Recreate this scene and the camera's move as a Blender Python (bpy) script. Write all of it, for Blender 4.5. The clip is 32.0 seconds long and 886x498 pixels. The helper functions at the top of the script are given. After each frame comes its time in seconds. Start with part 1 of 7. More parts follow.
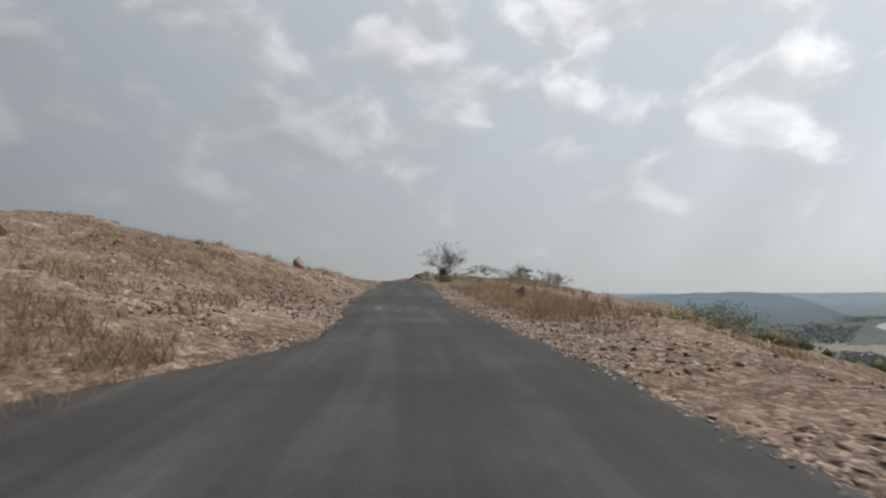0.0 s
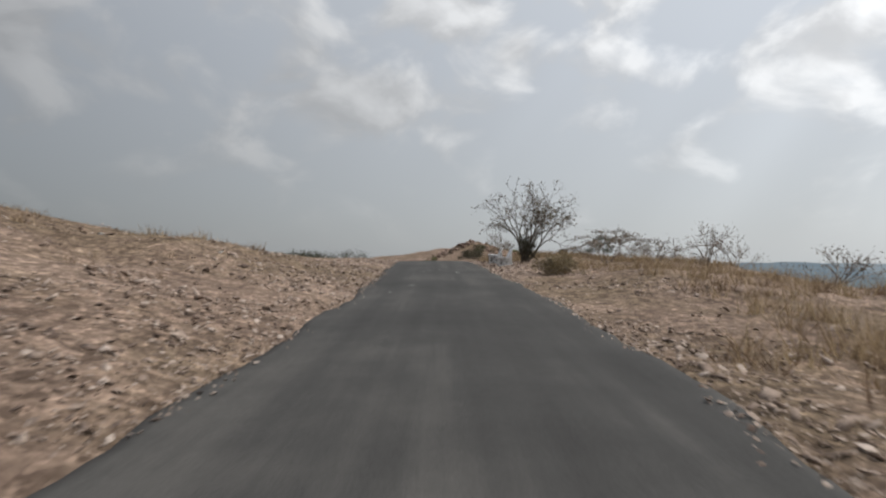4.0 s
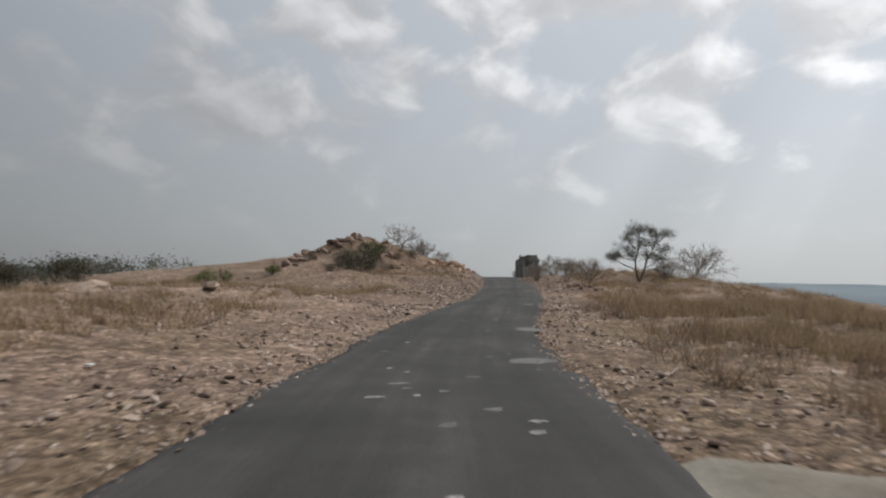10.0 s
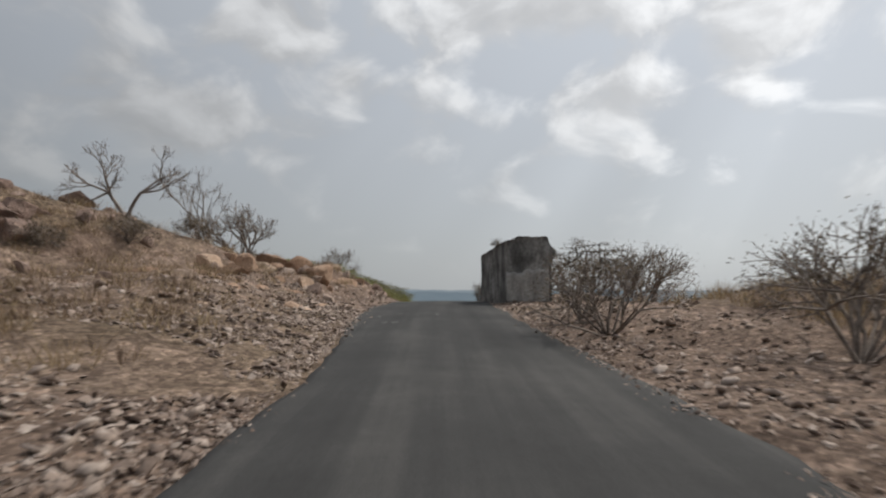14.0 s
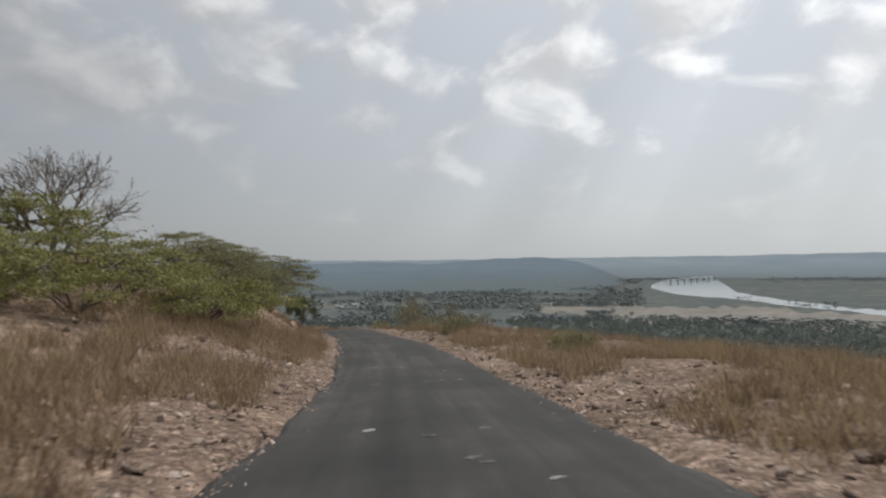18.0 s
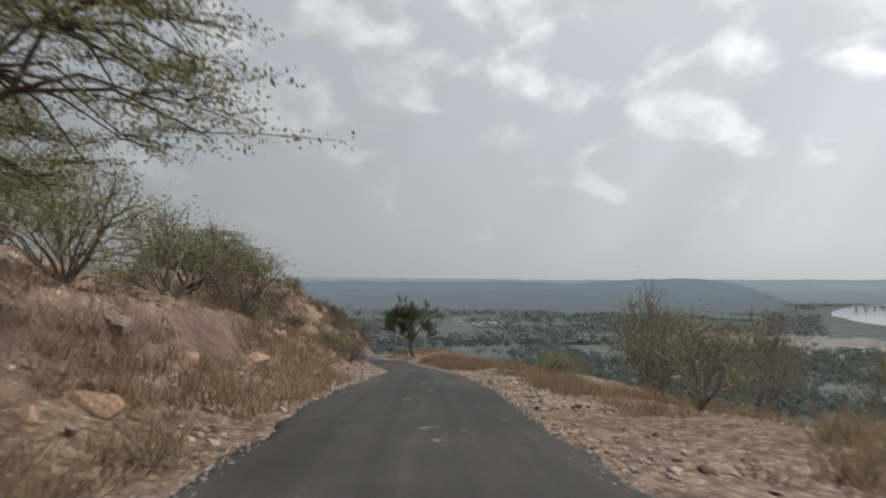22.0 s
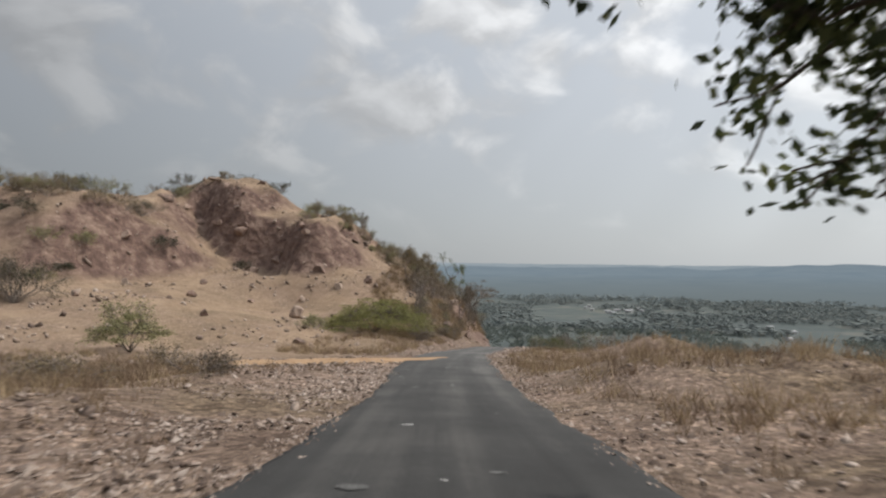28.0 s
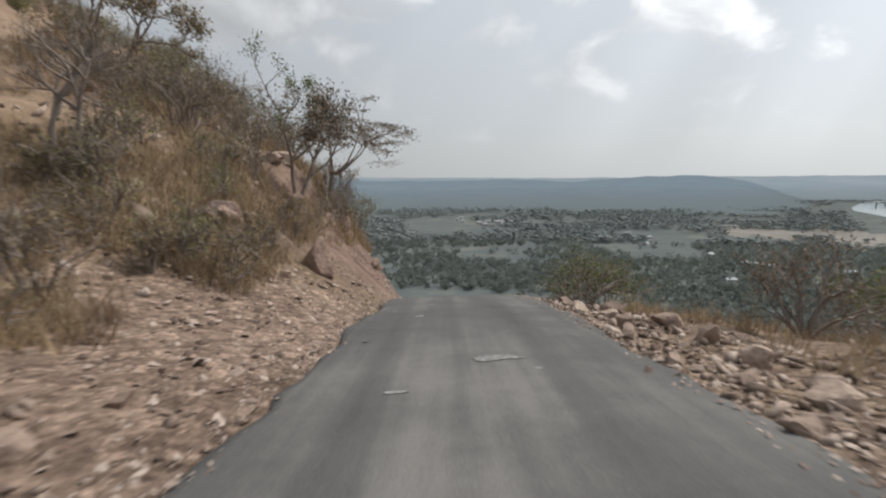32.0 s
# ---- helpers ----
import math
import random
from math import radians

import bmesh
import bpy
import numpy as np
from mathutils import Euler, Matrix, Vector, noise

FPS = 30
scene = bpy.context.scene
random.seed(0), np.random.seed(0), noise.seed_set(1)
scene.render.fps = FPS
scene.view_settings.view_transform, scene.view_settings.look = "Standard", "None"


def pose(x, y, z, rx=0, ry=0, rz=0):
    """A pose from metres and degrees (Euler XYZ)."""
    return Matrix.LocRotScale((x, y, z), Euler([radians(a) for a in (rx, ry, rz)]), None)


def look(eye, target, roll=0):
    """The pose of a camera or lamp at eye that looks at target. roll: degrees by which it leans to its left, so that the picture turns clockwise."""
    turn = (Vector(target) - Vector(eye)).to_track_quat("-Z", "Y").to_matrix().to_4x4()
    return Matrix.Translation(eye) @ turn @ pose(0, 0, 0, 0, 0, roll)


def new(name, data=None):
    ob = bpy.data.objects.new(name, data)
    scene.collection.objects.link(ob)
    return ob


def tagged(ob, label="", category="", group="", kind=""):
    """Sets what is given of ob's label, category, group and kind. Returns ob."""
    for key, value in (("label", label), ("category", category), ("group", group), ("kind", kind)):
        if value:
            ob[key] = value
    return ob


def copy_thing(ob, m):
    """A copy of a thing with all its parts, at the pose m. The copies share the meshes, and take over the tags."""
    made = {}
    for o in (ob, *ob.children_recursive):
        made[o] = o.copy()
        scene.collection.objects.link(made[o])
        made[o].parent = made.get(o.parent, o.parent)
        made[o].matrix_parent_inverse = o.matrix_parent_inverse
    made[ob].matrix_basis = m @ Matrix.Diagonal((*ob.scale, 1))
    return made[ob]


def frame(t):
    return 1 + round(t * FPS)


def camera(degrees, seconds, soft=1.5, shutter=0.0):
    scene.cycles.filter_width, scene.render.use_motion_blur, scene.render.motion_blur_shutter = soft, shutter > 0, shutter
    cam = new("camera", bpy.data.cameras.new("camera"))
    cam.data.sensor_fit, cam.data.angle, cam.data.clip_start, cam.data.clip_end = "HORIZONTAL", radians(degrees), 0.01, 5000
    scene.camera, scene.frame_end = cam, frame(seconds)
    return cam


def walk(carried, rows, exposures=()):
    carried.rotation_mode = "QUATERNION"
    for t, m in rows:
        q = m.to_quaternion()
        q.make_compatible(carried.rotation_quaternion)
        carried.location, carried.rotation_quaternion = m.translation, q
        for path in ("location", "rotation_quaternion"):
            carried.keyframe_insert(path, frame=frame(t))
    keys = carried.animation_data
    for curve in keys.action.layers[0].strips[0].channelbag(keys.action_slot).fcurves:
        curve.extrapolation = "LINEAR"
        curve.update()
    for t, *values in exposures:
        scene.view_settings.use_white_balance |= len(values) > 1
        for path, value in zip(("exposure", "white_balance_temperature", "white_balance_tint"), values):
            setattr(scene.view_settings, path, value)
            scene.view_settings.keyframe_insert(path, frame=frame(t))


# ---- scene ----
import itertools

# ---------------------------------------------------------------- camera
cam = camera(75.18, 32.0, soft=2.2, shutter=0.2)
ROWS = [
    (0, 0.00, -0.00, 1.30, -0.82, 4.82, -0.21), (0.5, -0.07, 3.81, 1.54, 0.52, 1.79, -0.98),
    (1, -0.21, 7.68, 1.76, 1.43, 1.16, -0.34), (1.5, -0.45, 11.60, 1.92, 1.73, 1.57, -0.34),
    (2, -0.67, 15.55, 2.08, 1.72, 2.70, -0.09), (2.5, -0.92, 19.58, 2.28, 1.56, 3.46, -0.15),
    (3, -1.18, 23.75, 2.49, 3.17, 1.34, -0.04), (3.5, -1.48, 28.11, 2.71, 3.77, 0.41, -0.02),
    (4, -1.80, 32.67, 2.94, 3.06, 1.62, 0.19), (4.5, -2.10, 37.47, 3.17, 1.46, 4.98, 1.30),
    (5, -2.36, 42.55, 3.43, 1.45, 6.50, 1.04), (5.5, -2.58, 47.66, 3.72, 1.30, 5.84, 0.44),
    (6, -2.96, 52.56, 3.99, 0.64, 5.98, -0.28), (6.5, -3.44, 57.27, 4.16, -0.10, 4.87, -1.49),
    (7, -3.59, 61.78, 4.36, -0.91, 4.88, -1.14), (7.5, -3.59, 66.23, 4.54, -2.08, 3.97, -0.47),
    (8, -3.60, 70.73, 4.57, -3.19, 5.01, -0.16), (8.5, -3.41, 75.46, 4.34, -4.11, 1.32, 0.64),
    (9, -3.09, 80.40, 3.97, -5.28, 0.32, 0.35), (9.5, -2.57, 85.61, 3.60, -6.74, 1.38, -0.03),
    (10, -2.04, 90.89, 3.37, -8.38, 3.19, 0.87), (10.5, -1.41, 96.24, 3.33, -11.58, 2.14, -0.02),
    (11, -0.38, 101.50, 3.41, -14.47, 3.52, 0.36), (11.5, 0.94, 106.67, 3.50, -17.10, 4.87, 0.42),
    (12, 2.46, 111.82, 3.61, -19.12, 3.92, 0.84), (12.5, 4.08, 117.00, 3.72, -19.22, 4.12, 0.43),
    (13, 5.69, 122.21, 3.82, -17.79, 5.28, 0.34), (13.5, 7.28, 127.33, 4.04, -16.31, 6.73, 0.06),
    (14, 8.59, 132.16, 4.29, -13.77, 4.37, 0.03), (14.5, 9.68, 136.74, 4.51, -12.39, 2.36, 0.03),
    (15, 10.63, 141.11, 4.71, -12.37, 4.81, -0.35), (15.5, 11.52, 145.32, 4.89, -13.44, 10.40, -2.12),
    (16, 12.43, 149.42, 5.06, -13.95, 6.69, -0.50), (16.5, 13.67, 153.26, 5.14, -14.96, 2.96, 0.23),
    (17, 14.79, 157.09, 5.22, -17.18, 2.69, -0.64), (17.5, 15.97, 161.04, 5.00, -19.27, 2.23, -0.60),
    (18, 17.36, 165.32, 4.59, -20.01, 1.35, -0.91), (18.5, 18.78, 169.96, 4.00, -19.46, 0.72, 0.83),
    (19, 20.08, 174.62, 3.48, -18.30, 1.26, -0.49), (19.5, 21.28, 179.46, 3.03, -16.25, 2.12, -0.09),
    (20, 22.42, 184.50, 2.67, -14.33, 3.35, -0.90), (20.5, 23.46, 189.55, 2.27, -12.44, 2.03, -1.31),
    (21, 24.10, 194.59, 1.80, -10.74, 2.10, -2.25), (21.5, 24.75, 199.75, 1.42, -8.56, 2.85, -0.21),
    (22, 25.12, 205.00, 1.18, -6.40, 3.37, 0.05), (22.5, 25.47, 210.19, 0.77, -5.61, 1.51, 0.22),
    (23, 25.79, 215.39, 0.24, -6.05, 0.71, 0.90), (23.5, 26.21, 220.57, -0.37, -6.52, -0.03, -0.25),
    (24, 26.69, 225.74, -1.02, -6.87, 0.71, -0.76), (24.5, 27.14, 230.83, -1.67, -6.91, -1.91, -2.89),
    (25, 27.52, 235.84, -2.34, -3.69, -1.18, -0.47), (25.5, 27.76, 240.85, -3.03, -0.96, -0.25, 0.05),
    (26, 27.82, 245.92, -3.73, 0.47, 0.42, 0.05), (26.5, 27.69, 251.13, -4.40, 0.66, 0.96, 0.05),
    (27, 27.32, 256.54, -5.04, 2.90, 0.52, -0.26), (27.5, 26.72, 262.12, -5.59, 4.67, 2.54, -0.34),
    (28, 26.06, 267.82, -5.96, 6.09, 1.98, 0.29), (28.5, 25.39, 273.27, -6.46, 6.01, -0.39, 0.81),
    (29, 24.78, 278.49, -7.24, 5.54, -1.50, 1.38), (29.5, 24.13, 283.96, -7.97, 4.54, -1.76, 1.91),
    (30, 23.64, 289.52, -8.49, 5.22, -5.55, 2.20), (30.5, 23.14, 295.07, -8.93, 2.93, -5.37, 1.37),
    (31, 22.97, 300.54, -9.44, -0.22, -5.75, 0.50), (31.5, 23.26, 305.86, -10.08, -3.43, -5.56, -0.15),
    (32, 23.81, 311.26, -10.76, -6.70, -6.48, -0.39),
]


def aim(x, y, z, yaw, pitch, roll):
    a, b = radians(yaw), radians(pitch)
    return look((x, y, z), (x - math.sin(a) * math.cos(b), y + math.cos(a) * math.cos(b), z + math.sin(b)), roll)


walk(cam, [(r[0], aim(*r[1:])) for r in ROWS], exposures=[(0, 0.06), (2, 0.12), (5, 0.05), (8, -0.06), (11, -0.08), (13, -0.1), (16, -0.13), (18, -0.06), (21, 0.0), (25.5, 0.04), (27.2, 0.2), (29, 0.16), (30, 0.3), (32, 0.26)])

# ---------------------------------------------------------------- light
SUN_AZ, SUN_EL = radians(77), radians(52)
sun_way = Vector((math.sin(SUN_AZ) * math.cos(SUN_EL), math.cos(SUN_AZ) * math.cos(SUN_EL), math.sin(SUN_EL)))
sun = new("sun", bpy.data.lights.new("sun", "SUN"))
sun.data.energy, sun.data.angle, sun.data.color = 2.6, radians(2.5), (1.0, 0.95, 0.87)
sun.matrix_world = look(tuple(sun_way * 100), (0, 0, 0))


def nodes_of(tree):
    tree.nodes.clear()

    def add(kind, **settings):
        n = tree.nodes.new(kind)
        for key, value in settings.items():
            if key in n.inputs:
                n.inputs[key].default_value = value
        return n
    return add, tree.links.new


def ramp_of(add, *stops):
    r = add("ShaderNodeValToRGB")
    while len(r.color_ramp.elements) < len(stops):
        r.color_ramp.elements.new(0.5)
    for e, (at, c) in zip(r.color_ramp.elements, stops):
        e.position, e.color = at, (*c, 1) if len(c) == 3 else c
    return r


# banks of cumulus that stand over the valley: azimuth, elevation, half width, half height in degrees, how thick
CLOUDS = [(-12, 15.5, 11, 3.2, 0.9), (-2, 24.5, 6, 3.4, 1.0), (4.5, 20.5, 3.5, 2.6, 0.9), (20, 27.5, 13, 4.6, 1.1), (30, 18.5, 8, 3.6, 0.9), (36, 14.2, 4.5, 1.8, 0.6),
          (46, 24, 10, 5.0, 1.1), (-24, 25, 9, 4, 0.5), (64, 17, 9, 3, 0.6), (-38, 17, 9, 3, 0.7)]


def build_world():
    world = bpy.data.worlds.new("sky")
    scene.world = world
    world.use_nodes = True
    add, link = nodes_of(world.node_tree)
    out = add("ShaderNodeOutputWorld")

    def calc(op, a, b=0.0, c=0.0):
        n = add("ShaderNodeMath")
        n.operation = op
        for i, v in enumerate((a, b, c)):
            if isinstance(v, (int, float)):
                n.inputs[i].default_value = v
            else:
                link(v, n.inputs[i])
        return n.outputs[0]

    def span(v, a, b, c=0.0, d=1.0, soft=False):
        n = add("ShaderNodeMapRange")
        n.clamp = True
        if soft:
            n.interpolation_type = "SMOOTHSTEP"
        for key, x in (("From Min", a), ("From Max", b), ("To Min", c), ("To Max", d)):
            n.inputs[key].default_value = x
        link(v, n.inputs["Value"])
        return n.outputs[0]
    sky = add("ShaderNodeTexSky")
    sky.sky_type, sky.sun_disc = "NISHITA", False
    sky.sun_elevation, sky.sun_rotation = SUN_EL, SUN_AZ
    sky.air_density, sky.dust_density = 1.0, 3.0
    clear = add("ShaderNodeBackground", Strength=0.11)
    link(sky.outputs[0], clear.inputs["Color"])
    coord = add("ShaderNodeTexCoord")
    way = coord.outputs["Generated"]
    sep = add("ShaderNodeSeparateXYZ")
    link(way, sep.inputs[0])
    az, el = calc("ARCTAN2", sep.outputs["X"], sep.outputs["Y"]), calc("ARCSINE", sep.outputs["Z"])
    # the banks
    bank = None
    for a, e, wide, tall, thick in CLOUDS:
        u, v = calc("MULTIPLY_ADD", az, 57.296 / wide, -a / wide), calc("MULTIPLY_ADD", el, 57.296 / tall, -e / tall)
        r = calc("MULTIPLY_ADD", u, u, calc("MULTIPLY", v, v))
        g = calc("MULTIPLY", calc("POWER", 2.71828, calc("MULTIPLY", r, -0.9)), thick)
        bank = g if bank is None else calc("MAXIMUM", bank, g)
    flat = add("ShaderNodeCombineXYZ")
    link(az, flat.inputs[0]); link(calc("MULTIPLY", el, 1.5), flat.inputs[1])

    def billow(offset):
        p = add("ShaderNodeVectorMath"); p.operation = "ADD"; p.inputs[1].default_value = offset
        link(flat.outputs[0], p.inputs[0])
        puff = add("ShaderNodeTexNoise", Scale=6.2, Detail=7.0, Roughness=0.5, Distortion=0.35)
        link(p.outputs[0], puff.inputs["Vector"])
        return puff.outputs[0]
    here, sunward = billow((0, 0, 0)), billow((0.030, 0.045, 0))
    dens = calc("MULTIPLY_ADD", bank, 0.26, here)
    cover = span(dens, 0.50, 0.71, soft=True)
    rim = span(calc("SUBTRACT", here, sunward), -0.03, 0.17)
    belly = span(calc("SUBTRACT", sunward, here), 0.0, 0.14)
    # shafts of light that fan out from the sun through the gaps
    e1 = sun_way.cross(Vector((0, 0, 1))).normalized(); e2 = sun_way.cross(e1)
    axes = []
    for e in (e1, e2):
        d = add("ShaderNodeVectorMath"); d.operation = "DOT_PRODUCT"; d.inputs[1].default_value = e
        link(way, d.inputs[0]); axes.append(d.outputs["Value"])
    fan = add("ShaderNodeTexNoise", Scale=4.2, Detail=1.5, Roughness=0.5); fan.noise_dimensions = "1D"
    link(calc("ARCTAN2", axes[0], axes[1]), fan.inputs["W"])
    shaft = calc("MULTIPLY", span(fan.outputs[0], 0.34, 0.66, -0.07, 0.075), calc("MULTIPLY", span(el, 0.0, 0.06), span(el, 0.40, 0.24)))
    dot = add("ShaderNodeVectorMath"); dot.operation = "DOT_PRODUCT"; dot.inputs[1].default_value = sun_way
    link(way, dot.inputs[0])
    shaft = calc("MULTIPLY", shaft, span(dot.outputs["Value"], 0.1, 0.5))
    glow_up = calc("MULTIPLY", calc("MULTIPLY", cover, span(dot.outputs["Value"], 0.1, 0.62, 0.5, 1.0)), calc("MULTIPLY_ADD", rim, 0.46, 0.06))
    shade = calc("MULTIPLY", cover, calc("MULTIPLY", belly, -0.13))
    haze = span(el, 0.02, 0.20)
    level = calc("ADD", calc("MULTIPLY_ADD", calc("ADD", glow_up, shade), haze, 1.0), shaft)
    # towards the horizon the deck melts into even pale haze
    blend = add("ShaderNodeMix"); blend.data_type = "RGBA"
    blend.inputs["A"].default_value, blend.inputs["B"].default_value = (0.505, 0.528, 0.54, 1), (0.468, 0.498, 0.535, 1)
    link(span(el, 0.0, 0.35), blend.inputs["Factor"])
    # cloud is whiter than the veil between
    white = add("ShaderNodeMix"); white.data_type = "RGBA"
    white.inputs["B"].default_value = (0.515, 0.52, 0.522, 1)
    link(calc("MULTIPLY", cover, haze), white.inputs["Factor"]); link(blend.outputs["Result"], white.inputs["A"])
    # thin cloud in front of the sun lets more of its light through
    lin = span(dot.outputs["Value"], -0.35, 0.85, 0.36, 1.47)
    cloud = add("ShaderNodeBackground")
    link(white.outputs["Result"], cloud.inputs["Color"]); link(calc("MULTIPLY", level, lin), cloud.inputs["Strength"])
    both = add("ShaderNodeMixShader", Fac=0.9)
    link(clear.outputs[0], both.inputs[1]); link(cloud.outputs[0], both.inputs[2])
    link(both.outputs[0], out.inputs["Surface"])


build_world()


# ---------------------------------------------------------------- materials
def surface(name, stops, scale=1.0, rough=0.9, bump=0.3, bump_scale=30.0, fine=12.0, fine_amount=0.35, metal=0.0, per_piece=0.0,
            per_object=0.0, detail=6.0, spec=0.3, bump_dist=0.02, stretch=None):
    """A worn surface: a broad ramp of tones, broken by fine grain, with relief."""
    m = bpy.data.materials.new(name)
    m.use_nodes = True
    add, link = nodes_of(m.node_tree)
    out, bsdf = add("ShaderNodeOutputMaterial"), add("ShaderNodeBsdfPrincipled", Roughness=rough, Metallic=metal)
    bsdf.inputs["Specular IOR Level"].default_value = spec
    coord = add("ShaderNodeTexCoord")
    broad = add("ShaderNodeTexNoise", Scale=scale, Detail=detail, Roughness=0.6)
    grain = add("ShaderNodeTexNoise", Scale=fine, Detail=4.0, Roughness=0.65)
    for n in (broad, grain):
        link(coord.outputs["Object"], n.inputs["Vector"])
    if stretch:
        run = add("ShaderNodeVectorMath"); run.operation = "MULTIPLY"; run.inputs[1].default_value = stretch
        link(coord.outputs["Object"], run.inputs[0]); link(run.outputs[0], broad.inputs["Vector"])
    tone = ramp_of(add, *stops)
    value = broad.outputs[0]
    for amount, kind, socket in ((per_piece, "ShaderNodeNewGeometry", "Random Per Island"), (per_object, "ShaderNodeObjectInfo", "Random")):
        if amount:
            src = add(kind)
            span = add("ShaderNodeMath"); span.operation = "MULTIPLY_ADD"; span.inputs[1].default_value = amount; span.inputs[2].default_value = -amount / 2
            total = add("ShaderNodeMath"); total.operation = "ADD"
            link(src.outputs[socket], span.inputs[0]); link(span.outputs[0], total.inputs[0]); link(value, total.inputs[1])
            value = total.outputs[0]
    link(value, tone.inputs[0])
    span = add("ShaderNodeMapRange")
    for key, v in (("From Min", 0.3), ("From Max", 0.7), ("To Min", 1 - fine_amount), ("To Max", 1 + fine_amount)):
        span.inputs[key].default_value = v
    link(grain.outputs[0], span.inputs["Value"])
    tint = add("ShaderNodeVectorMath"); tint.operation = "SCALE"
    link(tone.outputs[0], tint.inputs[0]); link(span.outputs[0], tint.inputs["Scale"])
    link(tint.outputs[0], bsdf.inputs["Base Color"])
    if bump:
        relief = add("ShaderNodeTexNoise", Scale=bump_scale, Detail=5.0, Roughness=0.7)
        link(coord.outputs["Object"], relief.inputs["Vector"])
        b = add("ShaderNodeBump", Strength=bump, Distance=bump_dist)
        link(relief.outputs[0], b.inputs["Height"]); link(b.outputs[0], bsdf.inputs["Normal"])
    link(bsdf.outputs[0], out.inputs["Surface"])
    return m


def leafy(name, stops, gloss=0.35, through_light=0.36):
    """Leaves: a tone for each, some light through them."""
    m = bpy.data.materials.new(name)
    m.use_nodes = True
    add, link = nodes_of(m.node_tree)
    out = add("ShaderNodeOutputMaterial")
    geo = add("ShaderNodeNewGeometry")
    tone = ramp_of(add, *stops)
    link(geo.outputs["Random Per Island"], tone.inputs[0])
    bsdf = add("ShaderNodeBsdfPrincipled", Roughness=1 - gloss)
    bsdf.inputs["Specular IOR Level"].default_value = 0.25
    thin = add("ShaderNodeBsdfTranslucent")
    link(tone.outputs[0], bsdf.inputs["Base Color"]); link(tone.outputs[0], thin.inputs["Color"])
    both = add("ShaderNodeMixShader", Fac=through_light)
    link(bsdf.outputs[0], both.inputs[1]); link(thin.outputs[0], both.inputs[2])
    link(both.outputs[0], out.inputs["Surface"])
    return m


M_SOIL = None
M_STONE = surface("rubble stone", [(0.15, (0.115, 0.082, 0.066)), (0.4, (0.240, 0.180, 0.145)), (0.6, (0.335, 0.262, 0.215)), (0.85, (0.44, 0.362, 0.31))], 2.0, 0.95, 0.4, 25, 18, 0.25, per_piece=0.75)
M_BOULDER = surface("weathered boulder", [(0.3, (0.13, 0.095, 0.08)), (0.5, (0.26, 0.18, 0.145)), (0.7, (0.38, 0.29, 0.235))], 1.6, 0.95, 0.8, 9, 14, 0.35, per_object=0.25, bump_dist=0.06)
M_PALEROCK = surface("pale broken rock", [(0.3, (0.20, 0.145, 0.115)), (0.5, (0.33, 0.25, 0.20)), (0.7, (0.45, 0.36, 0.295))], 1.2, 0.95, 0.7, 8, 14, 0.3, per_object=0.3, bump_dist=0.05)
M_CUTROCK = surface("pink jointed rock", [(0.3, (0.21, 0.128, 0.085)), (0.5, (0.385, 0.255, 0.175)), (0.7, (0.49, 0.355, 0.26))], 1.0, 0.95, 0.7, 7, 14, 0.35, per_object=0.3, bump_dist=0.06)
M_BARK = surface("grey brown bark", [(0.3, (0.075, 0.06, 0.05)), (0.7, (0.17, 0.14, 0.115))], 9, 0.95, 0.8, 45, 40, 0.4)
M_TWIG = surface("dry grey twigs", [(0.3, (0.15, 0.123, 0.106)), (0.7, (0.31, 0.262, 0.226))], 5, 0.95, 0.3, 40, 30, 0.3)
M_LEAF_DARK = leafy("dark green leaves", [(0.0, (0.018, 0.03, 0.012)), (0.6, (0.045, 0.065, 0.022)), (1.0, (0.10, 0.12, 0.04))])
M_LEAF_GREEN = leafy("olive green leaves", [(0.0, (0.05, 0.07, 0.02)), (0.6, (0.12, 0.145, 0.04)), (1.0, (0.22, 0.22, 0.07))])
M_LEAF_PALE = leafy("pale acacia leaflets", [(0.0, (0.12, 0.122, 0.058)), (0.55, (0.25, 0.245, 0.115)), (1.0, (0.38, 0.355, 0.19))])
M_LEAF_DRY = leafy("withered brown leaves", [(0.0, (0.075, 0.062, 0.05)), (0.6, (0.165, 0.132, 0.096)), (1.0, (0.28, 0.225, 0.155))])
M_LEAF_LIME = leafy("yellow-green leaflets", [(0.0, (0.14, 0.145, 0.052)), (0.6, (0.27, 0.268, 0.10)), (1.0, (0.41, 0.385, 0.165))])
M_LEAF_STRAW = leafy("straw-brown dry leaves", [(0.0, (0.13, 0.10, 0.062)), (0.6, (0.24, 0.19, 0.115)), (1.0, (0.36, 0.295, 0.18))], 0.2)
M_LEAF_DULL = leafy("dull olive leaves", [(0.0, (0.03, 0.031, 0.02)), (0.6, (0.062, 0.062, 0.038)), (1.0, (0.11, 0.105, 0.062))])
M_LEAF_TREE = leafy("fresh dark leaves", [(0.0, (0.03, 0.04, 0.02)), (0.6, (0.07, 0.088, 0.036)), (1.0, (0.16, 0.17, 0.065))])
M_GRASS = leafy("dry straw grass", [(0.0, (0.18, 0.125, 0.075)), (0.5, (0.34, 0.25, 0.155)), (1.0, (0.48, 0.375, 0.24))], 0.15)
M_WEED = leafy("brown dead weeds", [(0.0, (0.13, 0.088, 0.062)), (0.6, (0.25, 0.175, 0.12)), (1.0, (0.36, 0.27, 0.18))], 0.15)
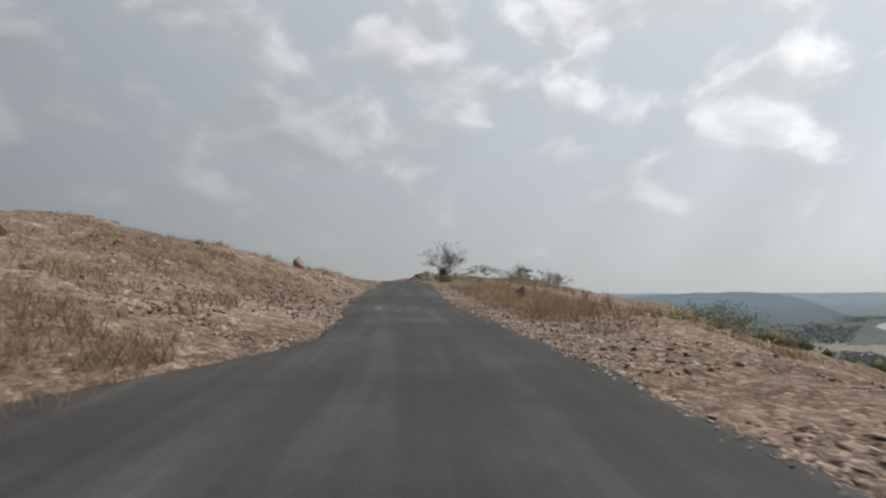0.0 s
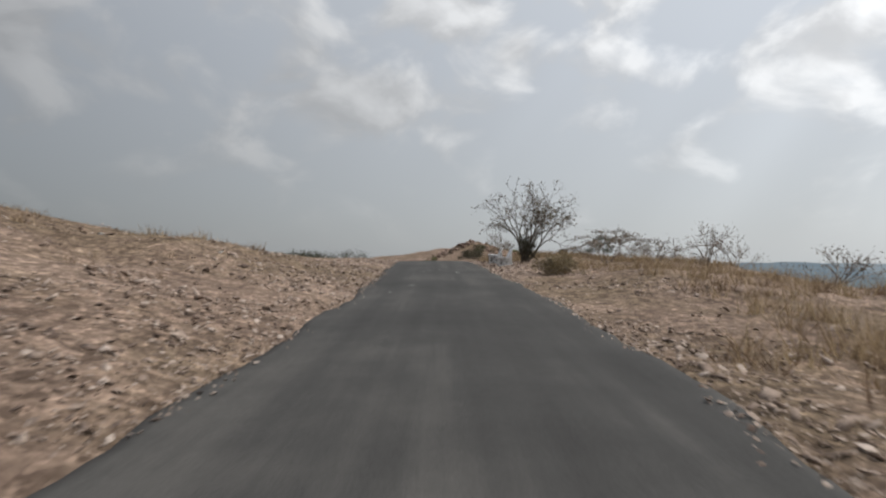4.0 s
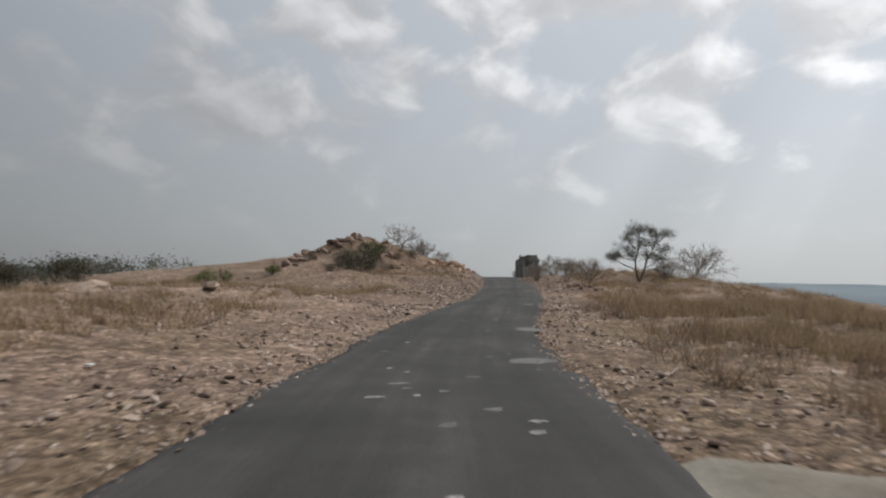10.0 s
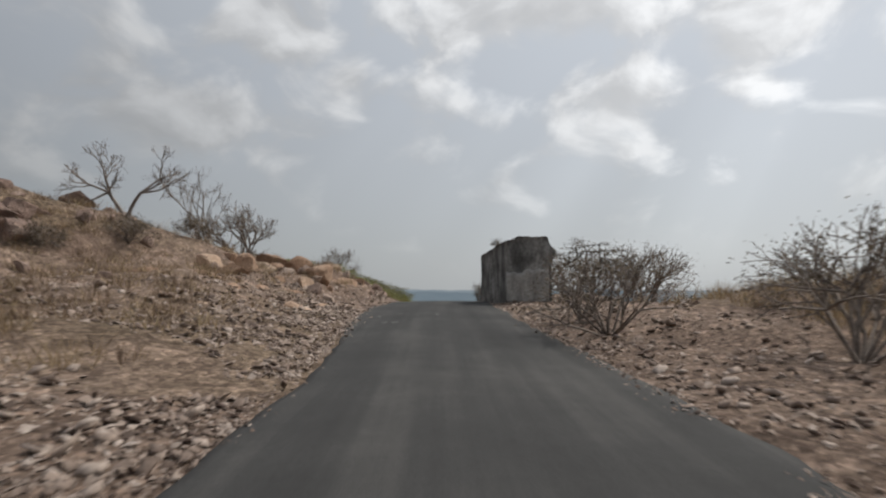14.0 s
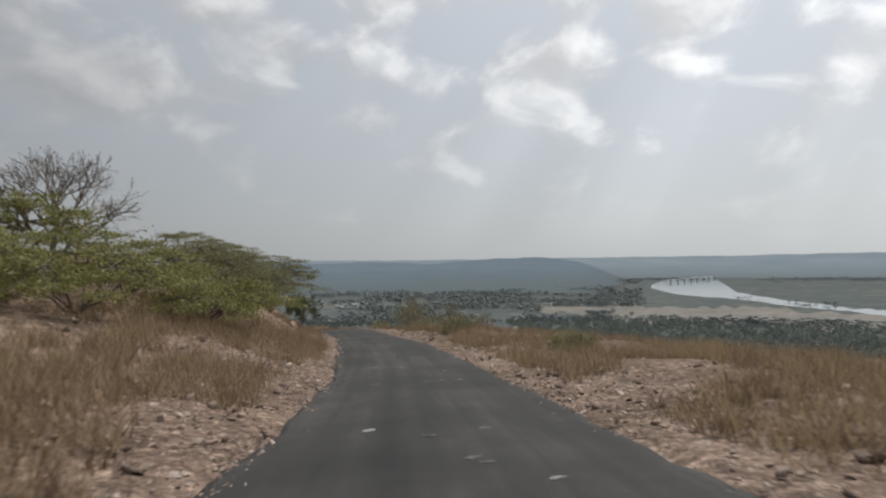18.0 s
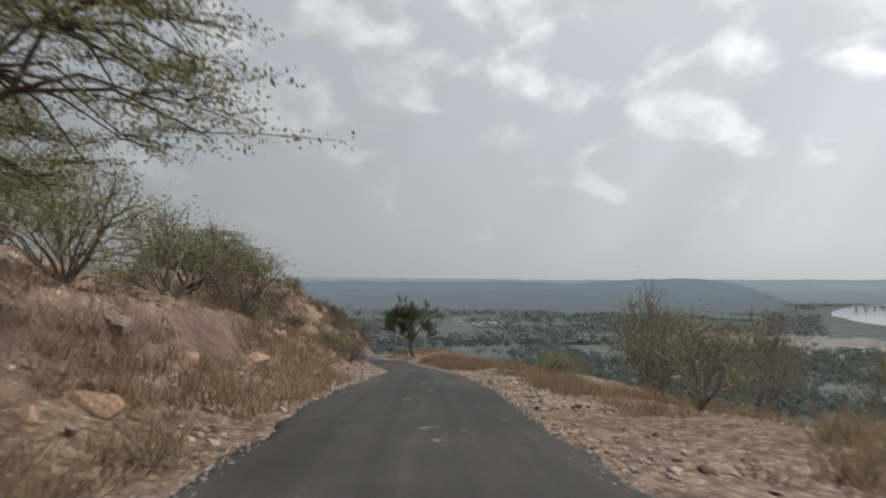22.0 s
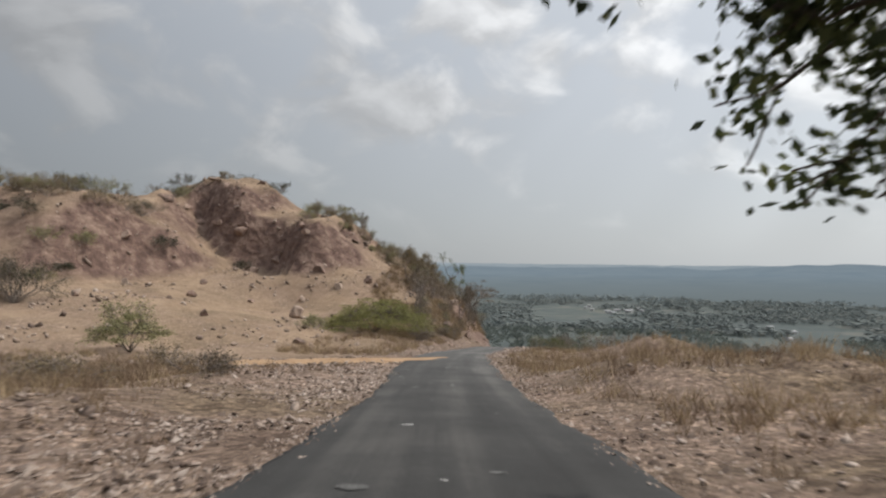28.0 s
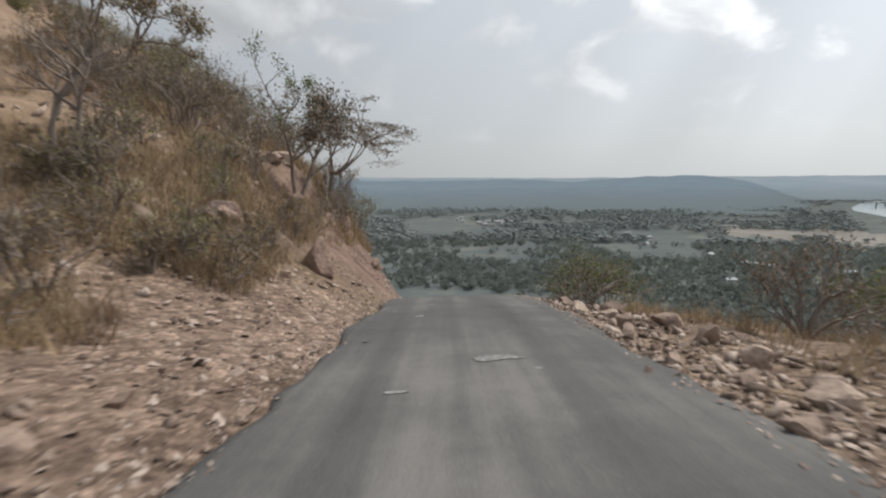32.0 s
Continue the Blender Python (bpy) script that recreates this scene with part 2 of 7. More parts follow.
M_CONCRETE = surface("pale cement", [(0.3, (0.12, 0.103, 0.08)), (0.47, (0.19, 0.172, 0.142)), (0.6, (0.24, 0.222, 0.188)), (0.75, (0.28, 0.266, 0.23))], 1.1, 0.9, 0.25, 35, 20, 0.15)
M_BLOCKWALL = surface("blackened cement render", [(0.32, (0.075, 0.073, 0.069)), (0.48, (0.15, 0.145, 0.138)), (0.58, (0.25, 0.243, 0.23)), (0.74, (0.40, 0.39, 0.37))], 1.3, 0.95, 0.5, 14, 9, 0.3, bump_dist=0.03, stretch=(1.7, 1.7, 0.8))
M_PLASTER = surface("grey patched render", [(0.35, (0.22, 0.21, 0.20)), (0.6, (0.36, 0.345, 0.32))], 1.2, 0.95, 0.35, 18, 12, 0.25, stretch=(2.2, 2.2, 0.6))
M_WHITEPAINT = surface("chipped white paint", [(0.27, (0.22, 0.20, 0.19)), (0.36, (0.62, 0.62, 0.63)), (0.6, (0.76, 0.77, 0.79))], 2.6, 0.7, 0.2, 40, 14, 0.1)
M_STAINEDPAINT = surface("stained white paint", [(0.30, (0.05, 0.048, 0.046)), (0.40, (0.22, 0.21, 0.20)), (0.47, (0.58, 0.575, 0.57)), (0.7, (0.74, 0.745, 0.76))], 5.0, 0.8, 0.3, 30, 18, 0.15)
M_SAND = surface("ochre quarry dust", [(0.35, (0.32, 0.20, 0.115)), (0.65, (0.43, 0.285, 0.165))], 0.9, 0.97, 0.2, 30, 25, 0.12)


def soil_material():
    """Dry hill soil: tan earth, pinkish gravel, dead litter; bare rock where it is steep; fields and scrub on the plain."""
    m = bpy.data.materials.new("dry stony soil")
    m.use_nodes = True
    add, link = nodes_of(m.node_tree)
    out, bsdf = add("ShaderNodeOutputMaterial"), add("ShaderNodeBsdfPrincipled", Roughness=0.97)
    bsdf.inputs["Specular IOR Level"].default_value = 0.15
    coord = add("ShaderNodeTexCoord")

    def tex(kind, scale, detail=5.0, rough=0.6):
        n = add(kind, Scale=scale)
        if kind == "ShaderNodeTexNoise":
            n.inputs["Detail"].default_value, n.inputs["Roughness"].default_value = detail, rough
        link(coord.outputs["Object"], n.inputs["Vector"])
        return n
    earth = ramp_of(add, (0.30, (0.115, 0.083, 0.065)), (0.46, (0.202, 0.152, 0.121)), (0.60, (0.285, 0.220, 0.177)), (0.75, (0.37, 0.297, 0.244)))
    link(tex("ShaderNodeTexNoise", 0.22, 8.0, 0.65).outputs[0], earth.inputs[0])
    litter = ramp_of(add, (0.35, (0.118, 0.088, 0.062)), (0.65, (0.226, 0.175, 0.126)))
    link(tex("ShaderNodeTexNoise", 3.0).outputs[0], litter.inputs[0])
    where = ramp_of(add, (0.47, (0, 0, 0)), (0.60, (1, 1, 1)))
    link(tex("ShaderNodeTexNoise", 0.13, 6.0, 0.7).outputs[0], where.inputs[0])
    mix1 = add("ShaderNodeMix"); mix1.data_type = "RGBA"
    link(where.outputs[0], mix1.inputs["Factor"]); link(earth.outputs[0], mix1.inputs["A"]); link(litter.outputs[0], mix1.inputs["B"])
    # pebbles
    cell, chip = tex("ShaderNodeTexVoronoi", 9.0), tex("ShaderNodeTexVoronoi", 24.0)
    last = mix1.outputs["Result"]
    for n, amount in ((cell, 0.8), (chip, 0.7)):
        peb = ramp_of(add, (0.0, (0.42, 0.38, 0.36)), (0.35, (0.74, 0.71, 0.69)), (0.6, (1.05, 1.03, 1.02)), (0.8, (1.45, 1.42, 1.4)), (1.0, (2.1, 2.08, 2.06)))
        link(n.outputs["Color"], peb.inputs[0])
        mul = add("ShaderNodeMix"); mul.data_type = "RGBA"; mul.blend_type = "MULTIPLY"; mul.inputs["Factor"].default_value = amount
        link(last, mul.inputs["A"]); link(peb.outputs[0], mul.inputs["B"])
        last = mul.outputs["Result"]
    # trodden and washed patches, half a metre across
    wash = ramp_of(add, (0.34, (0.62, 0.60, 0.59)), (0.5, (0.98, 0.97, 0.96)), (0.66, (1.32, 1.3, 1.28)))
    link(tex("ShaderNodeTexNoise", 2.3, 6.0, 0.7).outputs[0], wash.inputs[0])
    mul2 = add("ShaderNodeMix"); mul2.data_type = "RGBA"; mul2.blend_type = "MULTIPLY"; mul2.inputs["Factor"].default_value = 0.85
    link(mul.outputs["Result"], mul2.inputs["A"]); link(wash.outputs[0], mul2.inputs["B"])
    # tan dust over the quarry floor
    place = add("ShaderNodeSeparateXYZ"); link(coord.outputs["Object"], place.inputs[0])
    floor_y = add("ShaderNodeMapRange"); floor_y.clamp = True
    floor_x = add("ShaderNodeMapRange"); floor_x.clamp = True
    for n, lo, hi in ((floor_y, 284.0, 302.0), (floor_x, 21.0, 14.0)):
        n.inputs["From Min"].default_value, n.inputs["From Max"].default_value = lo, hi
    link(place.outputs["Y"], floor_y.inputs["Value"]); link(place.outputs["X"], floor_x.inputs["Value"])
    dusty = add("ShaderNodeMath"); dusty.operation = "MULTIPLY"
    link(floor_y.outputs[0], dusty.inputs[0]); link(floor_x.outputs[0], dusty.inputs[1])
    veil = ramp_of(add, (0.36, (0.25, 0.25, 0.25)), (0.6, (0.85, 0.85, 0.85)))
    link(tex("ShaderNodeTexNoise", 0.25, 6.0, 0.65).outputs[0], veil.inputs[0])
    amount = add("ShaderNodeMath"); amount.operation = "MULTIPLY"
    link(dusty.outputs[0], amount.inputs[0]); link(veil.outputs[0], amount.inputs[1])
    dust = ramp_of(add, (0.3, (0.25, 0.172, 0.115)), (0.7, (0.40, 0.295, 0.205)))
    link(tex("ShaderNodeTexNoise", 1.1, 7.0, 0.7).outputs[0], dust.inputs[0])
    mixd = add("ShaderNodeMix"); mixd.data_type = "RGBA"
    link(amount.outputs[0], mixd.inputs["Factor"]); link(mul2.outputs["Result"], mixd.inputs["A"]); link(dust.outputs[0], mixd.inputs["B"])
    mul2 = mixd
    # bare rock on steep ground
    rock = ramp_of(add, (0.32, (0.080, 0.052, 0.045)), (0.5, (0.165, 0.108, 0.088)), (0.68, (0.31, 0.222, 0.175)))
    link(tex("ShaderNodeTexNoise", 0.8, 9.0, 0.72).outputs[0], rock.inputs[0])
    geo = add("ShaderNodeNewGeometry")
    sep = add("ShaderNodeSeparateXYZ"); link(geo.outputs["Normal"], sep.inputs[0])
    steep = add("ShaderNodeMapRange"); steep.clamp = True
    for key, v in (("From Min", 0.90), ("From Max", 0.66)):
        steep.inputs[key].default_value = v
    link(sep.outputs["Z"], steep.inputs["Value"])
    mix2 = add("ShaderNodeMix"); mix2.data_type = "RGBA"
    link(steep.outputs[0], mix2.inputs["Factor"]); link(mul2.outputs["Result"], mix2.inputs["A"]); link(rock.outputs[0], mix2.inputs["B"])
    link(mix2.outputs["Result"], bsdf.inputs["Base Color"])
    rel = tex("ShaderNodeTexNoise", 7.0, 8.0, 0.72)
    add2 = add("ShaderNodeMath"); add2.operation = "MULTIPLY_ADD"; add2.inputs[1].default_value = -0.6
    link(cell.outputs["Distance"], add2.inputs[0]); link(rel.outputs[0], add2.inputs[2])
    # ledges and cracks in the bare rock
    crag = add("ShaderNodeTexVoronoi", Scale=0.9); crag.distance = "CHEBYCHEV"
    link(coord.outputs["Object"], crag.inputs["Vector"])
    ledge = add("ShaderNodeMath"); ledge.operation = "MULTIPLY"
    link(crag.outputs["Distance"], ledge.inputs[0]); link(steep.outputs[0], ledge.inputs[1])
    rough = add("ShaderNodeMath"); rough.operation = "MULTIPLY_ADD"; rough.inputs[1].default_value = 7.0
    link(ledge.outputs[0], rough.inputs[0]); link(add2.outputs[0], rough.inputs[2])
    b = add("ShaderNodeBump", Strength=0.8, Distance=0.06)
    link(rough.outputs[0], b.inputs["Height"]); link(b.outputs[0], bsdf.inputs["Normal"])
    link(bsdf.outputs[0], out.inputs["Surface"])
    return m


def plain_material():
    """The valley floor: fields, fallow and scrub in irregular plots, seen from a kilometre, their colours greyed by
    painted haze.
    """
    m = bpy.data.materials.new("valley fields in painted haze")
    m.use_nodes = True
    add, link = nodes_of(m.node_tree)
    out, bsdf = add("ShaderNodeOutputMaterial"), add("ShaderNodeBsdfPrincipled", Roughness=1.0)
    bsdf.inputs["Specular IOR Level"].default_value = 0.0
    coord = add("ShaderNodeTexCoord")
    warp = add("ShaderNodeTexNoise", Scale=0.004, Detail=4.0)
    link(coord.outputs["Object"], warp.inputs["Vector"])
    shift = add("ShaderNodeVectorMath"); shift.operation = "MULTIPLY_ADD"; shift.inputs[1].default_value = (160, 160, 0)
    link(warp.outputs["Color"], shift.inputs[0]); link(coord.outputs["Object"], shift.inputs[2])
    plots = add("ShaderNodeTexVoronoi", Scale=0.011)
    link(shift.outputs[0], plots.inputs["Vector"])
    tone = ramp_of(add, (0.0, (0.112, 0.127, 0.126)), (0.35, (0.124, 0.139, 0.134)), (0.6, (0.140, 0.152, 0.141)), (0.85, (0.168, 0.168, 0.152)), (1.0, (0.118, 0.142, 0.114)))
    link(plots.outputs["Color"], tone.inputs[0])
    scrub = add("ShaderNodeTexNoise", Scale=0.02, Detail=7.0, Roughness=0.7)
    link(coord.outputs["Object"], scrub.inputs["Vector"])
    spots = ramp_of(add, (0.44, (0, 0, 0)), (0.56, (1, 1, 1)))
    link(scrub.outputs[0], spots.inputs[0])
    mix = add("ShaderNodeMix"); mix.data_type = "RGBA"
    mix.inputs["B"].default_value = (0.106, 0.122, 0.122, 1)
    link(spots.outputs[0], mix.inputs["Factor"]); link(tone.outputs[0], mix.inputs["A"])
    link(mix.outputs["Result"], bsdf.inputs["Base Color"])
    link(bsdf.outputs[0], out.inputs["Surface"])
    return m


def asphalt_material():
    m = bpy.data.materials.new("worn asphalt")
    m.use_nodes = True
    add, link = nodes_of(m.node_tree)
    out, bsdf = add("ShaderNodeOutputMaterial"), add("ShaderNodeBsdfPrincipled", Roughness=0.9)
    bsdf.inputs["Specular IOR Level"].default_value = 0.28
    uv = add("ShaderNodeUVMap"); uv.uv_map = "UVMap"
    coord = add("ShaderNodeTexCoord")
    # streaks along the road where wheels run, blotches of dust
    stretch = add("ShaderNodeVectorMath"); stretch.operation = "MULTIPLY"; stretch.inputs[1].default_value = (1.5, 0.05, 1)
    link(uv.outputs[0], stretch.inputs[0])
    streak = add("ShaderNodeTexNoise", Scale=1.0, Detail=5.0, Roughness=0.6)
    link(stretch.outputs[0], streak.inputs["Vector"])
    blot = add("ShaderNodeTexNoise", Scale=0.35, Detail=7.0, Roughness=0.65)
    link(coord.outputs["Object"], blot.inputs["Vector"])
    total = add("ShaderNodeMath"); total.operation = "MULTIPLY_ADD"; total.inputs[1].default_value = 0.5
    half = add("ShaderNodeMath"); half.operation = "MULTIPLY"; half.inputs[1].default_value = 0.5
    link(streak.outputs[0], half.inputs[0]); link(blot.outputs[0], total.inputs[0]); link(half.outputs[0], total.inputs[2])
    tone = ramp_of(add, (0.36, (0.029, 0.028, 0.0272)), (0.5, (0.046, 0.0445, 0.043)), (0.62, (0.077, 0.073, 0.069)))
    link(total.outputs[0], tone.inputs[0])
    grit = add("ShaderNodeTexNoise", Scale=70.0, Detail=3.0, Roughness=0.7)
    link(coord.outputs["Object"], grit.inputs["Vector"])
    span = add("ShaderNodeMapRange")
    for key, v in (("From Min", 0.3), ("From Max", 0.7), ("To Min", 0.7), ("To Max", 1.35)):
        span.inputs[key].default_value = v
    link(grit.outputs[0], span.inputs["Value"])
    tint = add("ShaderNodeVectorMath"); tint.operation = "SCALE"
    link(tone.outputs[0], tint.inputs[0]); link(span.outputs[0], tint.inputs["Scale"])
    # past the bend the tone is multiplied, rising to 2.1 times by y 302
    split = add("ShaderNodeSeparateXYZ"); link(uv.outputs[0], split.inputs[0])
    gain = add("ShaderNodeMapRange"); gain.clamp = True
    for key, v in (("From Min", 276.0), ("From Max", 302.0), ("To Min", 1.0), ("To Max", 2.1)):
        gain.inputs[key].default_value = v
    link(split.outputs["Y"], gain.inputs["Value"])
    lifted = add("ShaderNodeVectorMath"); lifted.operation = "SCALE"
    link(tint.outputs[0], lifted.inputs[0]); link(gain.outputs[0], lifted.inputs["Scale"])
    link(lifted.outputs[0], bsdf.inputs["Base Color"])
    b = add("ShaderNodeBump", Strength=0.35, Distance=0.008)
    link(grit.outputs[0], b.inputs["Height"]); link(b.outputs[0], bsdf.inputs["Normal"])
    link(bsdf.outputs[0], out.inputs["Surface"])
    return m


M_SOIL, M_PLAIN, M_ASPHALT = soil_material(), plain_material(), asphalt_material()

# ---------------------------------------------------------------- plan of the hill
# the road's line: y, x, z
ROAD = [(-60, 0.6, -2.6), (-30, 0.3, -1.5), (0, 0.0, 0.0), (8, -0.23, 0.47), (16, -0.7, 0.81), (24, -1.2, 1.2), (32, -1.75, 1.6), (40, -2.23, 2.0),
        (48, -2.61, 2.44), (56, -3.3, 2.82), (64, -3.58, 3.16), (72, -3.55, 3.21), (80, -3.12, 2.7), (90, -2.13, 2.11), (100, -0.67, 2.09),
        (110, 1.92, 2.27), (120, 5.01, 2.48), (130, 8.0, 2.88), (140, 10.39, 3.35), (150, 12.6, 3.80), (154, 13.8, 3.92), (157, 14.75, 3.97), (161, 15.95, 3.78), (165, 17.25, 3.36), (170, 18.79, 2.71)]
ROAD += [(180, 21.4, 1.69), (190, 23.51, 0.93), (200, 24.77, 0.11), (210, 25.45, -0.52), (220, 26.16, -1.6), (230, 27.06, -2.86), (240, 27.72, -4.22),
         (250, 27.72, -5.55), (260, 26.95, -6.68), (270, 25.79, -7.46), (280, 24.6, -8.75), (290, 23.59, -9.83), (301, 22.99, -10.9), (311, 23.8, -12.03),
         (320, 24.9, -12.95), (327, 25.7, -13.85), (338, 26.9, -16.3), (350, 26.6, -18.9), (362, 23.5, -21.2), (376, 16.0, -24.0)]
# the edges of the asphalt, metres to the left and right of that line
EDGE = [(-60, 1.9, 2.2), (-18, 2.0, 2.3), (-8, 7.5, 2.4), (3, 7.0, 2.5), (5.2, 4.2, 2.5), (6.2, 2.6, 2.4), (7.4, 2.1, 2.3), (12, 1.65, 2.1), (24, 2.35, 1.7), (42, 1.95, 2.35), (57, 2.0, 1.95), (66, 2.75, 1.38), (76, 2.95, 1.75), (85, 3.05, 1.4),
        (95, 2.1, 1.75), (100, 1.95, 1.8), (106, 2.1, 1.9), (116, 1.5, 2.55), (127, 1.45, 2.6), (140, 1.6, 2.4), (151, 2.2, 2.3), (155, 2.0, 1.9), (162, 2.1, 2.9), (170, 1.8, 2.45), (179, 1.65, 2.4),
        (190, 1.95, 2.15), (200, 1.6, 1.85), (210, 1.95, 1.9), (220, 2.35, 1.9), (236, 2.25, 1.9), (256, 1.9, 2.05), (267, 1.85, 2.05), (283, 1.5, 2.1), (294, 1.95, 2.2)]
EDGE += [(305, 1.95, 1.85), (315, 1.5, 2.2), (340, 1.7, 2.2), (380, 1.9, 2.0)]
# the ground beside it: y, then its height over the road 6, 14, 30 and 70 m out
LEFT = [(-60, 1.2, 3, 3, 2), (0, 0.9, 2.9, 3, 2), (20, 0.8, 3.2, 4.0, 2), (34, 1.7, 3.6, 4.0, 2), (48, 0.7, 2.3, 1.8, 0.5), (60, 0.3, 0.5, -0.6, -2.6), (76, 0.1, -0.2, -1.2, -2.6),
        (100, 0.25, 0.5, -0.4, -2), (118, 0.3, 0.4, -0.5, -2.8), (134, 0.3, 0.2, -1.1, -4.0), (148, 0.8, 0.6, -1.0, -4.6), (158, 1.0, 1.5, 0.6, -4.2), (168, 1.2, 2.6, 2, -2), (189, 1.6, 4.9, 6.5, 2)]
LEFT += [(206, 2.1, 5, 7.5, 4), (217, 2.3, 4.6, 7, 5), (228, 2.0, 4.2, 6, 6), (236, 1.9, 4.3, 4.8, 6), (243, 1.5, 4.9, 4.8, 5.5), (247, 0.3, 0.9, 1.6, 4), (272, 0.15, 0.4, 1.2, 4), (290, 0.02, 0.0, 0.8, 5), (299, 0.02, 0.05, 1.6, 6), (308, 0.4, 1.4, 4.2, 9),
         (320, 1.0, 2.5, 5.0, 9), (330, 4.6, 8.5, 9.4, 13.2), (340, 6.6, 11.8, 12.4, 16.4), (352, 7.6, 15.0, 16.5, 19), (380, 8, 13, 16, 17)]
RIGHT = [(-60, -0.2, -2.4, -10, -32), (10, -0.2, -2.4, -10, -32), (24, 0.0, -1.4, -8, -30), (36, 0.1, -1.6, -8, -30), (48, 0, -0.8, -5, -27), (62, 0, -0.3, -3, -20), (90, 0, -0.1, -2.2, -17), (130, 0.2, 0.4, -1.2, -15),
         (147, 0.2, 0.2, -2.2, -17), (165, 0.1, -0.6, -5, -25), (190, 0.1, -0.7, -6, -28), (212, -0.2, -1.6, -9, -32), (236, -0.3, -2.4, -12, -38)]
RIGHT += [(262, 0.1, -0.4, -4, -27), (282, 0, -0.3, -3, -25), (306, -0.15, 0.3, -4, -26), (316, -0.4, -2.2, -8, -30), (345, -1, -5, -14, -35), (380, -2, -7, -18, -40)]
PLAIN_Z = -98.0


def smooth_table(rows):
    """Columns of a table over a fine, smoothed run of y."""
    a = np.array(rows, float)
    ys = np.arange(a[0, 0], a[-1, 0] + 0.01, 1.0)
    cols = []
    for c in a.T[1:]:
        v = np.interp(ys, a[:, 0], c)
        k = np.exp(-0.5 * (np.arange(-6, 7) / 2.4) ** 2)
        cols.append(np.convolve(np.pad(v, 6, mode="edge"), k / k.sum(), "valid"))
    return ys, cols


ROAD_T, EDGE_T, LEFT_T, RIGHT_T = (smooth_table(t) for t in (ROAD, EDGE, LEFT, RIGHT))


def col(table, n, y):
    return np.interp(y, table[0], table[1][n])


def road_x(y): return col(ROAD_T, 0, y)
def road_z(y): return col(ROAD_T, 1, y)


def lattice(ix, iy, seed):
    h = (ix.astype(np.int64) * 374761393 + iy.astype(np.int64) * 668265263 + seed * 974634217) & 0x7FFFFFFF
    h = ((h ^ (h >> 13)) * 1274126177) & 0x7FFFFFFF
    return ((h ^ (h >> 16)) & 0xFFFF) / 65535.0


def vnoise(x, y, seed=0):
    """Smooth noise from -1 to 1."""
    x, y = np.asarray(x, float), np.asarray(y, float)
    ix, iy = np.floor(x), np.floor(y)
    fx, fy = x - ix, y - iy
    fx, fy = fx * fx * (3 - 2 * fx), fy * fy * (3 - 2 * fy)
    a, b = lattice(ix, iy, seed), lattice(ix + 1, iy, seed)
    c, d = lattice(ix, iy + 1, seed), lattice(ix + 1, iy + 1, seed)
    return 2 * ((a * (1 - fx) + b * fx) * (1 - fy) + (c * (1 - fx) + d * fx) * fy) - 1


def fbm(x, y, seed=0, octaves=4):
    return sum(vnoise(x * 2 ** k, y * 2 ** k, seed + 7 * k) * 0.5 ** k for k in range(octaves))


def ease(a, b, v):
    t = np.clip((v - a) / (b - a), 0, 1)
    return t * t * (3 - 2 * t)


def hump(x, y, cx, cy, rx, ry, h, p=1.0):
    return h * np.exp(-(((x - cx) / rx) ** 2 + ((y - cy) / ry) ** 2) ** p)


def quarry_line(x):
    """Where the quarry's face stands: a spur, then a hollow that turns from the sun."""
    return 336.0 - 0.50 * np.maximum(0, x + 13) - 0.75 * np.maximum(0, -13 - x)


